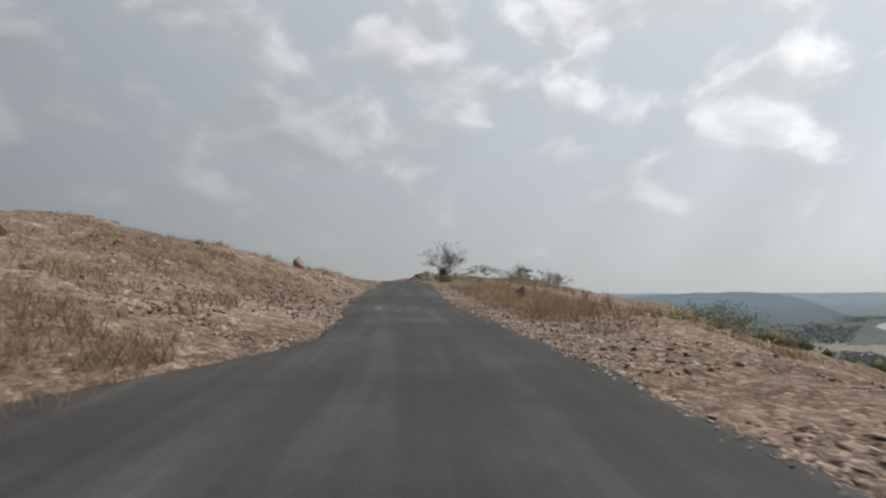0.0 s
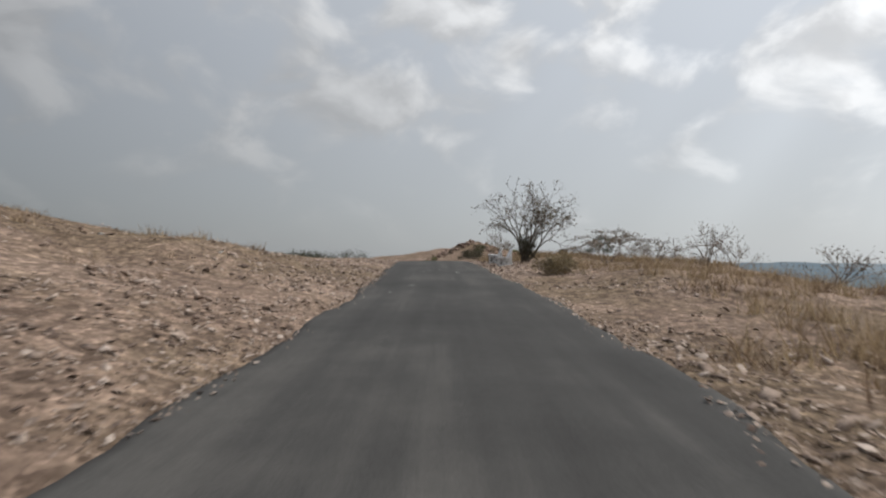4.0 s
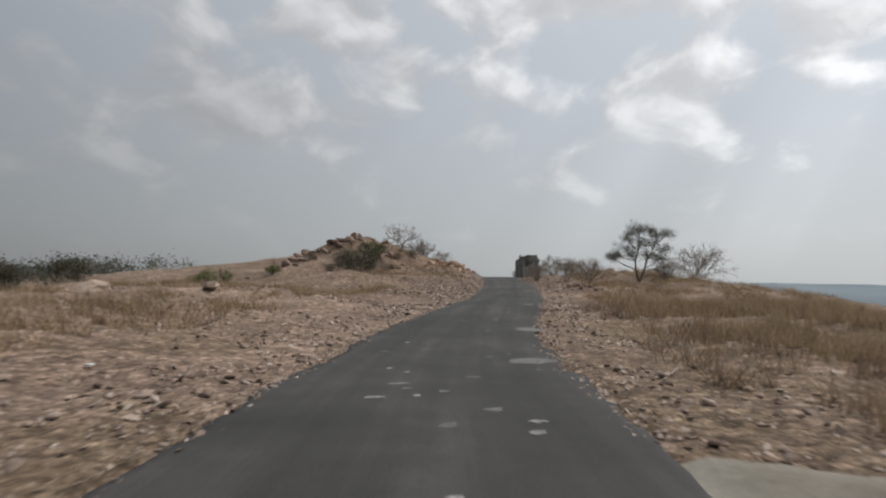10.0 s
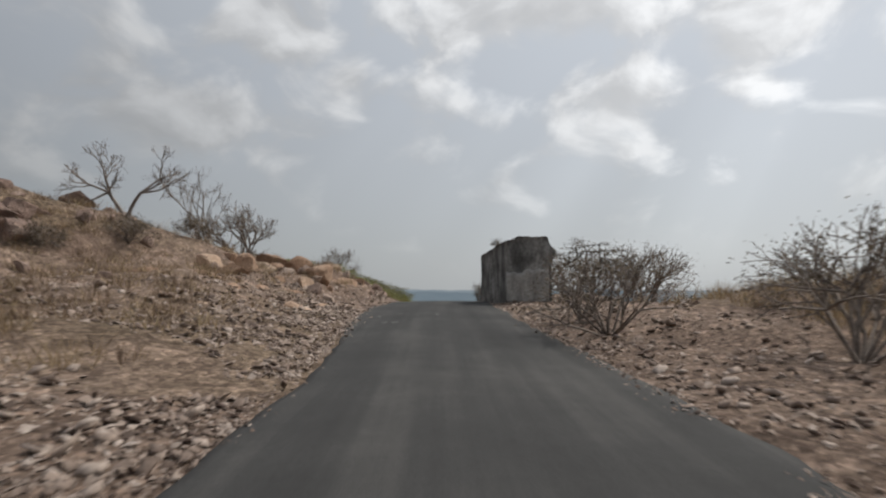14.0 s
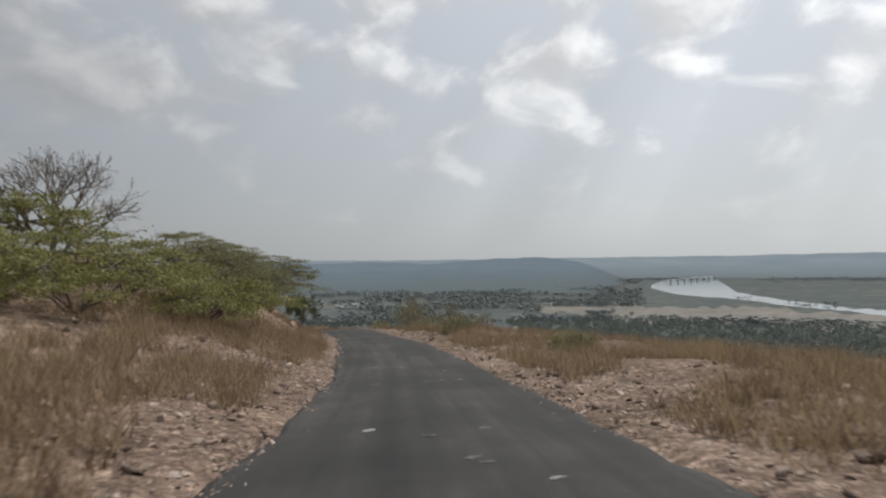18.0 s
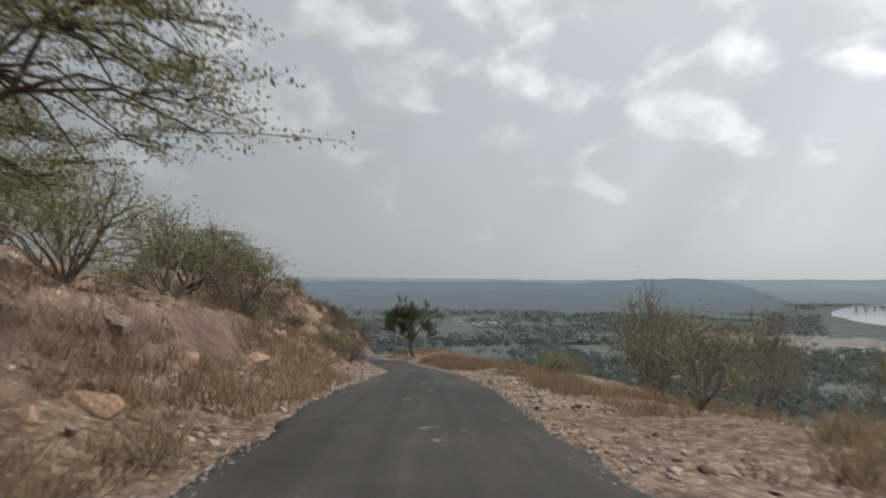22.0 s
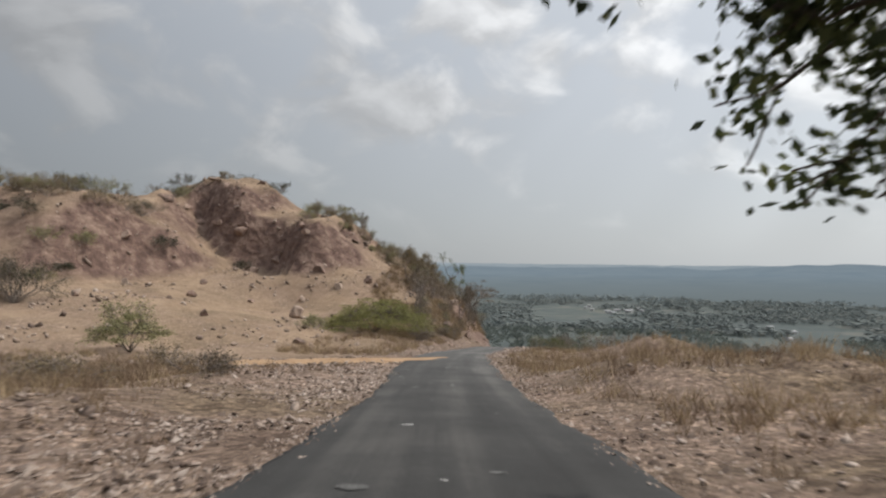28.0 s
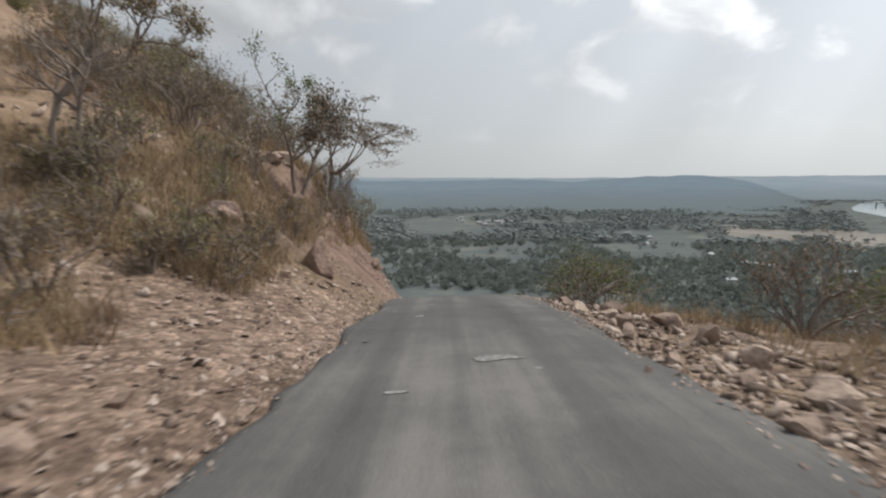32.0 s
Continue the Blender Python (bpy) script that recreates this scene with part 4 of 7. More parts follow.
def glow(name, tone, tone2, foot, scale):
    """A far slope, its haze painted as glow: its crest against the sky, its foot sinking into the colour of the plain.
    """
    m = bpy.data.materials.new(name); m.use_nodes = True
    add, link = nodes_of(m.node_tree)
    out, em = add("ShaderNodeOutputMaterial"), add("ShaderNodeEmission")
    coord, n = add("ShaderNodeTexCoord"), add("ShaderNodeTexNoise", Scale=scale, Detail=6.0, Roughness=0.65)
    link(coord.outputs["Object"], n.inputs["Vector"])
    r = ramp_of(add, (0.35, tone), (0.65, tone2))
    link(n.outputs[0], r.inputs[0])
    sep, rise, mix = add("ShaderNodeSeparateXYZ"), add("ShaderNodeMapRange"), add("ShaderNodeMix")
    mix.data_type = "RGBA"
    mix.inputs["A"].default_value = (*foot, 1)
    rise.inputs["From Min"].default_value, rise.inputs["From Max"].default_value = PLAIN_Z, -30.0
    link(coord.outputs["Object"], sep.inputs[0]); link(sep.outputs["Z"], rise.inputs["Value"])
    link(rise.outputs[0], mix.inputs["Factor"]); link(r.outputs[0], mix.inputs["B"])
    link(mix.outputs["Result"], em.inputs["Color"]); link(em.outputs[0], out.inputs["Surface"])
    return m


def build_ridges():
    """The far rim of the valley: a flat-topped wooded ridge, and the paler country behind it."""
    # the hills' long foot lays the same haze colour over the plain beyond the river
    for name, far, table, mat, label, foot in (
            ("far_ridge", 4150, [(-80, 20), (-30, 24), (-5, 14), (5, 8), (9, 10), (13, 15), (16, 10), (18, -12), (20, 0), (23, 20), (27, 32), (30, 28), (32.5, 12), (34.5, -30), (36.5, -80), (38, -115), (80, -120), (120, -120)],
             glow("wooded ridge in painted haze", (0.158, 0.204, 0.242), (0.186, 0.231, 0.264), (0.145, 0.172, 0.180), 0.006), "flat-topped wooded ridge across the valley, glowing in painted blue haze", 2350),
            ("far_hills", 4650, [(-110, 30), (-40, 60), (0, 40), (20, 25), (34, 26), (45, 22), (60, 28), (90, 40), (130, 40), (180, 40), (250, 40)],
             glow("distant hills in painted haze", (0.222, 0.268, 0.302), (0.268, 0.312, 0.342), (0.185, 0.218, 0.235), 0.002), "hills on the horizon, glowing in pale painted haze", 1350)):
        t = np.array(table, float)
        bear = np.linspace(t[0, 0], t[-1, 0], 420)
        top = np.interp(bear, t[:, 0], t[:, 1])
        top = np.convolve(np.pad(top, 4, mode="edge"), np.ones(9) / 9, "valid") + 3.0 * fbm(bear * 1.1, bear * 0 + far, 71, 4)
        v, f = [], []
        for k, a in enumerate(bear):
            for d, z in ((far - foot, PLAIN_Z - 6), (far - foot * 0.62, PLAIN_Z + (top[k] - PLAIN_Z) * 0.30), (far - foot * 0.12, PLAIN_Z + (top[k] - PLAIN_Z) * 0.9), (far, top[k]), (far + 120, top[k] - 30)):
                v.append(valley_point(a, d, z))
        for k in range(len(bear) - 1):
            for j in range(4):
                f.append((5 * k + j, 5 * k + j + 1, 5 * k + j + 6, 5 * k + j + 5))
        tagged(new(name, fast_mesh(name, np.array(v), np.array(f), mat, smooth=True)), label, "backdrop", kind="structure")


build_ridges()


def crowns(rng, places, sizes, squash=0.75):
    """Far trees: each a broken cluster of three clumps."""
    v0, f0 = OCTA
    vs, fs, base = [], [], 0
    for k in range(3):
        off = rng.normal(0, 0.42, (len(places), 3)) * sizes[:, None]
        off[:, 2] = np.abs(off[:, 2]) * 0.5 + sizes * 0.45
        rad = v0[None] * rng.uniform(0.6, 1.2, (len(places), len(v0), 1)) * (1, 1, squash) * (sizes * rng.uniform(0.35, 0.6, len(places)))[:, None, None]
        vs.append((places[:, None] + off[:, None] + rad).reshape(-1, 3))
        fs.append((f0[None] + (np.arange(len(places)) * len(v0))[:, None, None] + base).reshape(-1, 3))
        base += len(places) * len(v0)
    return np.concatenate(vs), np.concatenate(fs)


def build_valley_trees():
    rng = np.random.default_rng(5)
    # the haze over the valley is painted into these pale blue-grey tree tones
    mat = surface("valley trees with painted haze", [(0.25, (0.165, 0.187, 0.185)), (0.5, (0.182, 0.204, 0.198)), (0.75, (0.204, 0.223, 0.212))], 0.02, 1.0, 0, 1, 0.3, 0.2, per_piece=0.5, spec=0.0)
    a = rng.uniform(-6, 64, 26000); d = 330 + 2900 * rng.random(26000) ** 1.5
    p = np.stack([17.4 + d * np.sin(np.radians(a)), 165 + d * np.cos(np.radians(a)), np.zeros_like(a)], -1)
    thick = fbm(p[:, 0] / 170, p[:, 1] / 170, 81, 3) + 0.45 * np.exp(-((d - 820) / 130) ** 2) - 0.9 * ((d > 1060) & (d < 1300) & (a > 29.5)) - 1.5 * ((d > 1150) & (d < 2900) & (a > 39))
    p = p[(thick > -0.3 + 0.3 * rng.random(len(a)))]
    p[:, 2] = terrain(p[:, 0], p[:, 1], rough=False)
    size = rng.uniform(5, 10, len(p)) * np.where(np.hypot(p[:, 0] - 17.4, p[:, 1] - 165) > 1000, 1.3, 1.0)
    close = np.hypot(p[:, 0] - 17.4, p[:, 1] - 165) < 1000
    v, f = crowns(rng, p[~close] - (0, 0, 1.5), size[~close], 0.22)
    heart = np.repeat(p[close] + np.stack([0 * size[close], 0 * size[close], size[close] * 0.42], -1), 2, 0) + rng.normal(0, 1.3, (2 * close.sum(), 3)) * (1, 1, 0.5)
    v2, f2 = leaves(rng, heart, 11, 2.6, 1.6, 0.0, 0.8, tri=True)
    # leaf tones carry the haze too, and extra translucency evens out their shading
    tone = leafy("valley leaves with painted haze", [(0.0, (0.122, 0.144, 0.135)), (0.5, (0.146, 0.168, 0.154)), (1.0, (0.180, 0.200, 0.176))], 0.02, 0.55)
    tagged(new("valley_grove", fast_mesh("valley_grove", v2, f2, tone)), "groves at the foot of the hill, blue-green with painted haze", "trees", kind="stuff")
    tagged(new("valley_trees", fast_mesh("valley_trees", v, f, mat)), "scattered trees filling the valley floor, blue-green with painted haze", "trees", kind="stuff")
    # scrub on the slopes below the road
    a = rng.uniform(-60, 370, 6000); u = 42 + 190 * rng.random(6000) ** 1.3
    p = np.stack([road_x(a) + u, a, 0 * a], -1)
    p = p[fbm(p[:, 0] / 26, p[:, 1] / 26, 85, 3) > 0.10]
    p[:, 2] = terrain(p[:, 0], p[:, 1]) - 0.2
    v, f = crowns(rng, p, rng.uniform(1.2, 3.2, len(p)))
    mat = surface("dry slope scrub", [(0.25, (0.06, 0.07, 0.035)), (0.5, (0.11, 0.11, 0.06)), (0.8, (0.20, 0.165, 0.10))], 0.1, 1.0, 0.5, 3, 1.2, 0.4, per_piece=0.7, spec=0.0, bump_dist=0.3)
    tagged(new("slope_scrub", fast_mesh("slope_scrub", v, f, mat)), "dry olive scrub covering the slope below the road", "scrub", kind="stuff")
    # the wood on the plateau
    n = 4200
    x, y = rng.uniform(-420, -40, n), 90 + 620 * rng.random(n) ** 1.3
    keep = (x > -95 - (y - 60) * 0.7) & (x < -40 - np.maximum(0, y - 150) * 0.05)
    x, y = np.concatenate([x[keep], rng.uniform(-112, -38, 420)]), np.concatenate([y[keep], rng.uniform(128, 330, 420)])
    p = on_ground(x, y, -0.3)
    size = rng.uniform(2.6, 5.0, len(p))
    heart = np.repeat(p + np.stack([0 * size, 0 * size, size * 0.5], -1), 3, 0) + rng.normal(0, 0.8, (3 * len(p), 3))
    close = (heart[:, 0] > -90) & (heart[:, 1] < 230)
    v, f = leaves(rng, heart[close] - (0, 0, 0.5), 60, 0.33, 0.75, 0.0, 0.6)
    v2, f2 = leaves(rng, heart[~close], 13, 0.8, 0.95, 0.0, 0.6)
    v, f = np.concatenate([v, v2]), np.concatenate([f, f2 + len(v)])
    # leaf tones are raised to take in the thin haze before the wood
    mat = leafy("plateau woodland", [(0.0, (0.052, 0.056, 0.045)), (0.5, (0.090, 0.094, 0.074)), (1.0, (0.135, 0.134, 0.102))], 0.1)
    tagged(new("plateau_wood", fast_mesh("plateau_wood", v, f, mat)), "dark green wood along the far edge of the plateau", "wood", kind="stuff")


build_valley_trees()


# ---------------------------------------------------------------- trees and shrubs
def tree(name, label, category, place, seed, height, trunk, depth, kids, spread, mat, per, leaf, scatter, bark=None, stems=1, fan=0.25, lean=(0, 0), lift=0.05,
         shrink=0.7, flat=0.0, first=0.42, group="", slim=0.5, sink=0.1, wobble=0.16, droop=0.3):
    rng = np.random.default_rng(seed)
    x, y = place[:2]
    z = place[2] if len(place) > 2 else gz(x, y) - sink
    top = thing(name, label, category, (x, y, z), group=group)
    segs, tips = [], []
    for k in range(stems):
        a = 2 * np.pi * (k + rng.uniform(-0.3, 0.3)) / stems
        way = np.array([math.cos(a) * fan * (stems > 1) + lean[0], math.sin(a) * fan * (stems > 1) + lean[1], 1.0])
        start = (0.06 * math.cos(a) * (stems > 1), 0.06 * math.sin(a) * (stems > 1), 0)
        s, t = branching(rng, start, way, height * first, trunk, depth, kids, spread, lift, wobble, shrink, flat)
        segs += s; tips.append(t)
    tips = np.concatenate(tips)
    # bring the crown to its true height
    f = height / max(0.1, np.percentile(tips[:, 2], 98))
    segs = [(a * (1, 1, f), b * (1, 1, f), r, q) for a, b, r, q in segs]
    tips = tips * (1, 1, f)
    thick = [s for s in segs if s[2] > 0.3 * trunk]
    thin = [s for s in segs if s[2] <= 0.3 * trunk]
    v, q = tubes(thick, 7)
    v2, q2 = tubes(thin, 3)
    part("trunk", fast_mesh("trunk", np.concatenate([v, v2]), np.concatenate([q, q2 + len(v)]), bark or M_BARK, smooth=True), top)
    if per:
        if per == 1:
            tips = tips[rng.random(len(tips)) < 0.5]
        v, q = leaves(rng, tips, per, leaf, scatter, droop, slim)
        part("crown", fast_mesh("crown", v, q, mat), top)
    return top


def bush(name, label, place, seed, height, width, mat, per=8, leaf=0.07, bark=None, group="", stems=9, depth=2):
    """A shrub: many stems fanning from the ground."""
    rng = np.random.default_rng(seed)
    x, y = place[:2]
    top = thing(name, label, "shrub", (x, y, gz(x, y) - 0.08), group=group)
    segs, tips = [], []
    for k in range(stems):
        a = rng.uniform(0, 2 * np.pi); e = rng.uniform(0.1, 1.0)
        way = (math.cos(a) * e * width / height * 0.75, math.sin(a) * e * width / height * 0.75, 1.0)
        s, t = branching(rng, (rng.normal(0, 0.012), rng.normal(0, 0.012), 0), way, height * 0.46, 0.018 + 0.008 * height, depth, 3, 0.5, 0.02, 0.18, 0.7, thin=True)
        segs += s; tips.append(t)
    tips = np.concatenate(tips)
    g = np.array([width / 2 / max(0.2, np.percentile(np.abs(tips[:, :2]), 96))] * 2 + [height / np.percentile(tips[:, 2], 97)])
    segs = [(a * g, b * g, r, q) for a, b, r, q in segs]; tips = tips * g
    v, q = tubes(segs, 3)
    part("stem", fast_mesh("stem", v, q, bark or M_TWIG, smooth=True), top)
    if per:
        v, q = leaves(rng, tips, per, leaf, 0.1 * math.sqrt(height), 0.1, tri=True)
        part("foliage", fast_mesh("foliage", v, q, mat), top)
    return top


def spray_tree(name, label, category, place, seed, height, radius, mat, lean=(0.0, 0.0), fork=0.22, trunk=0.11, limbs=6, pads=30, per=9, leaf=0.075, drop=0.45, group="", bark=None, sink=0.1, under=0.35):
    """A thorn tree: limbs that fan from a low fork and end in flat, feathery sprays, layer over layer."""
    rng = np.random.default_rng(seed)
    x, y = place
    top = thing(name, label, category, (x, y, gz(x, y) - sink), group=group)
    shift = np.array([lean[0], lean[1], 0.0])
    foot = np.array([0.0, 0.0, 0.0]); crotch = shift * 0.18 + np.array([rng.normal(0, 0.05), rng.normal(0, 0.05), fork * height])
    segs = [(foot, foot * 0.5 + crotch * 0.5 + rng.normal(0, 0.03, 3), trunk * 1.15, trunk), (foot * 0.5 + crotch * 0.5, crotch, trunk, trunk * 0.9)] if fork > 0.1 else []
    ends = []
    for k in range(limbs):
        a = 2 * np.pi * (k + rng.uniform(-0.3, 0.3)) / limbs
        r = radius * rng.uniform(0.3, 0.55)
        goal = np.array([r * math.cos(a), r * math.sin(a), height * rng.uniform(0.52, 0.72)]) + shift * 0.6
        p, way = crotch, goal - crotch
        for i in range(4):
            q = crotch + way * ((i + 1) / 4) + np.array([0, 0, -0.07 * height * math.sin(math.pi * (i + 1) / 4)]) + rng.normal(0, 0.05 * (i < 3), 3)
            segs.append((p, q, trunk * (0.62 - 0.1 * i), trunk * (0.52 - 0.1 * i)))
            p = q
            if i > 1:
                ends.append(q)
    ends = np.array(ends)
    tips = []
    for k in range(pads):
        a, r = 2.39996 * k + rng.normal(0, 0.2), radius * math.sqrt((k + 0.5) / pads)
        low = rng.random() < under
        z = height * (1 - drop * (r / radius) ** 2) * (rng.uniform(0.62, 0.8) if low else rng.uniform(0.88, 1.0))
        heart = np.array([r * math.cos(a), r * math.sin(a), z]) + shift
        root = ends[np.argmin(np.sum((ends - heart) ** 2, 1) + rng.uniform(0, 0.3, len(ends)))]
        bend = root * 0.5 + heart * 0.5 + np.array([0, 0, 0.05 * height]) + rng.normal(0, 0.08, 3)
        segs += [(root, bend, 0.03, 0.02), (bend, heart, 0.02, 0.011)]
        wide = radius * rng.uniform(0.16, 0.3)
        for j in range(9):
            b = rng.uniform(0, 2 * np.pi)
            out = np.array([math.cos(b) * wide + 0.35 * wide * math.cos(a), math.sin(b) * wide + 0.35 * wide * math.sin(a), rng.normal(0.03, 0.07)])
            mid, end = heart + out * 0.55 + rng.normal(0, 0.03, 3), heart + out * rng.uniform(0.8, 1.25) - np.array([0, 0, 0.06])
            segs += [(heart, mid, 0.009, 0.006), (mid, end, 0.006, 0.003)]
            tips += [mid, end, end * 0.5 + mid * 0.5]
    thick = [q for q in segs if q[2] > 0.025]
    v, q = tubes(thick, 7)
    v2, q2 = tubes([w for w in segs if w[2] <= 0.025], 3)
    part("trunk", fast_mesh("trunk", np.concatenate([v, v2]), np.concatenate([q, q2 + len(v)]), bark or M_BARK, smooth=True), top)
    part("crown", fast_mesh("crown", *leaves(rng, np.array(tips), per, leaf, (0.10, 0.10, 0.045), 0.1, 0.5), mat), top)
    return top


# crest, benches
tree("bench_tree", "spreading half-bare tree with few grey leaves behind the benches", "tree", (0.75, 62.3), 11, 4.0, 0.055, 5, 2, 0.36, M_LEAF_DRY, 1, 0.10, 0.05,
     bark=M_BARK, stems=7, fan=0.47, first=0.34, shrink=0.74, lift=0.0, slim=0.55, lean=(0.12, 0))
bush("scrub_bush", "dark twiggy undergrowth at the foot of the bench tree", (0.75, 62.2), 12, 1.3, 1.1, M_LEAF_DULL, 5, 0.055, bark=M_BARK, stems=14)
for k, (x, y, h, w) in enumerate([(8.8, 59.5, 1.9, 3.2), (11.5, 54.5, 1.4, 3.0), (8.0, 63.5, 1.3, 2.6), (13, 66, 1.7, 2.6)]):
    bush("thorn_bush", "thin grey thorn bush with sparse dark leaves", (x, y), 20 + k, h, w, M_LEAF_DRY, 2, 0.09, group="thorn bushes on the slope edge", stems=6)
spray_tree("thorn_tree", "low flat-topped thorn tree with thin dark leaves", "tree", (4.6, 61.2), 340, 1.9, 1.9, M_LEAF_DRY, (0.3, 0.0), fork=0.06, trunk=0.05, limbs=6, pads=26, per=2, leaf=0.08, drop=0.35, bark=M_TWIG)
bush("dry_tussock", "round straw-brown tussock on the stony verge", (0.9, 52.0), 341, 0.65, 1.6, M_LEAF_STRAW, 8, 0.06, stems=16)
for k, (x, y, h, w) in enumerate([(4.4, 34.0, 1.0, 0.35), (5.4, 31.0, 1.25, 0.4), (6.4, 24.6, 0.95, 0.5), (7.1, 23.6, 1.0, 0.5), (7.6, 25.2, 0.8, 0.6), (6.9, 36.5, 0.9, 0.9)]):
    bush("leggy_weed", "leggy dry weed with a few curled leaves", (x, y), 330 + k, h, w, M_LEAF_DRY, 2, 0.07, group="weeds on the slope edge", stems=3, depth=1)
bush("green_shrub", "low olive green shrub on the slope edge", (15.4, 34.7), 31, 2.0, 7.5, M_LEAF_GREEN, 14, 0.09, stems=16)


def umbrella_tree():
    """Two stems from one root, their limbs ending in flat pads of leaves."""
    rng = np.random.default_rng(41)
    x, y = 20.3, 134.3
    top = thing("umbrella_tree", "slender two-stemmed tree with layered dark crown", "tree", (x, y, gz(x, y) - 0.1))
    right, deep = np.array([0.82, -0.57, 0]), np.array([0.57, 0.82, 0])
    pads = [(0.05, 4.45, 0.85, 0.28), (-0.45, 4.15, 0.6, 0.25), (0.75, 4.2, 0.7, 0.2), (2.1, 3.95, 0.6, 0.14), (1.35, 3.8, 0.6, 0.2), (-1.75, 2.3, 0.6, 0.16), (-2.2, 2.15, 0.35, 0.1), (-1.1, 2.9, 0.7, 0.24),
            (0.1, 3.3, 0.9, 0.3), (1.0, 3.05, 0.8, 0.25), (1.9, 2.8, 0.7, 0.2), (0.6, 2.3, 0.6, 0.2), (-0.5, 2.35, 0.5, 0.16), (1.6, 2.1, 0.6, 0.14), (-0.9, 3.6, 0.5, 0.2)]
    stems = [[np.array(p) for p in ((0, 0, 0), (-0.12, 0, 0.5), (-0.25, 0, 1.1), (-0.3, 0, 1.8), (-0.1, 0, 2.6), (0.0, 0, 3.6))],
             [np.array(p) for p in ((0.02, 0, 0.1), (0.2, 0, 0.6), (0.42, 0, 1.2), (0.6, 0, 1.9), (1.0, 0, 2.6), (1.2, 0, 3.2))]]
    turn = lambda p: right * p[0] + deep * p[1] + np.array([0, 0, p[2]])
    segs, tips = [], []
    for s, r in zip(stems, (0.1, 0.085)):
        s = [turn(p) for p in s]
        segs += [(a, b, r * (1 - 0.13 * k), r * (1 - 0.13 * (k + 1))) for k, (a, b) in enumerate(zip(s, s[1:]))]
    for px, pz, rx, rz in pads:
        for side in (-1, 1):
            goal = np.array([px, side * rng.uniform(0.15, 0.9), pz + rng.normal(0, 0.08)])
            stem = stems[0] if px < 0.5 else stems[1]
            root = min(stem[2:], key=lambda q: abs(q[2] - (pz - 0.75)))
            bend = root * 0.45 + goal * 0.55 + np.array([0, 0, -0.12])
            for a, b, r, q in ((root, bend, 0.035, 0.024), (bend, goal, 0.024, 0.012)):
                segs.append((turn(a), turn(b), r, q))
            for _ in range(9):
                t = goal + rng.normal(0, 1, 3) * (rx * 0.5, 0.45, rz * 0.6)
                segs.append((turn(goal * 0.7 + bend * 0.3), turn(t), 0.009, 0.004)); tips.append(turn(t))
    part("trunk", fast_mesh("trunk", *tubes(segs, 6), M_BARK, smooth=True), top)
    part("crown", fast_mesh("crown", *leaves(rng, np.array(tips), 46, 0.09, 0.17, 0.1, 0.45), M_LEAF_DULL), top)


umbrella_tree()
for k, (x, y, h, w) in enumerate([(28.7, 140.0, 3.2, 5.2), (24.5, 138.0, 1.8, 3.0)]):
    bush("bare_shrub", "pale leafless shrub bristling with grey twigs", (x, y), 44 + k, h, w, M_LEAF_DRY, 1, 0.05, stems=16, depth=3)
for k, (x, y, h, w) in enumerate([(15.4, 138, 1.9, 3.2), (16.8, 136, 2.0, 3.4), (14.2, 142, 1.5, 2.8), (14.9, 144.4, 1.5, 2.0), (18.5, 141, 1.6, 3.0), (20.4, 150.2, 2.1, 3.4), (22.0, 153.0, 2.3, 3.6), (21.4, 157.5, 2.0, 3.0)]):
    bush("thorn_scrub", "tangled grey-brown thorn scrub beside the road", (x, y), 50 + k, h, w, M_LEAF_DRY, 3, 0.06, group="thorn scrub before the block wall", stems=11)
# mound
tree("mound_tree", "small leafless grey tree on the rocky mound", "tree", (2.6, 154.2), 61, 2.5, 0.07, 4, 3, 0.42, M_LEAF_DRY, 1, 0.05, 0.06, bark=M_TWIG, stems=2, fan=0.2, first=0.4)
tree("mound_tree", "low twiggy grey tree on the mound's flank", "tree", (5.9, 161.2), 62, 3.1, 0.07, 4, 3, 0.5, M_LEAF_DRY, 1, 0.05, 0.06, bark=M_TWIG, stems=4, fan=0.45, first=0.4)
bush("green_thicket", "dense dark green thicket at the mound's foot", (-2.0, 138.6), 63, 2.1, 4.2, M_LEAF_DULL, 14, 0.09, stems=20)
bush("green_thicket", "round dark green thicket on the mound", (-1.0, 147.0), 64, 1.5, 2.8, M_LEAF_DARK, 12, 0.08, stems=12)
for k, (x, y, h, w) in enumerate([(-6.5, 146.0, 0.8, 1.6), (-4.5, 143.5, 0.7, 1.5), (1.8, 149.5, 0.7, 1.4), (3.4, 151.5, 0.8, 1.5), (-1.2, 143.0, 0.6, 1.3), (4.8, 155.0, 0.9, 1.6), (-9.5, 147.5, 0.9, 1.8), (0.8, 145.2, 0.6, 1.2)]):
    bush("mound_shrub", "brown dry shrub on the mound's flank", (x, y), 340 + k, h, w, M_LEAF_DRY, 5, 0.06, group="dry shrubs on the mound", stems=9)
# the plateau's bushes
rng = np.random.default_rng(7)
for k in range(16):
    y = 104 + 7.2 * k + rng.uniform(-3, 3)
    x = -24 - 0.22 * (y - 104) - rng.uniform(0, 16)
    bush("plateau_bush", "dull green bush on the open plateau", (x, y), 70 + k, rng.uniform(1.8, 3.2), rng.uniform(4.0, 7.5), M_LEAF_DULL, 8, 0.19, group="bushes on the plateau", stems=10)
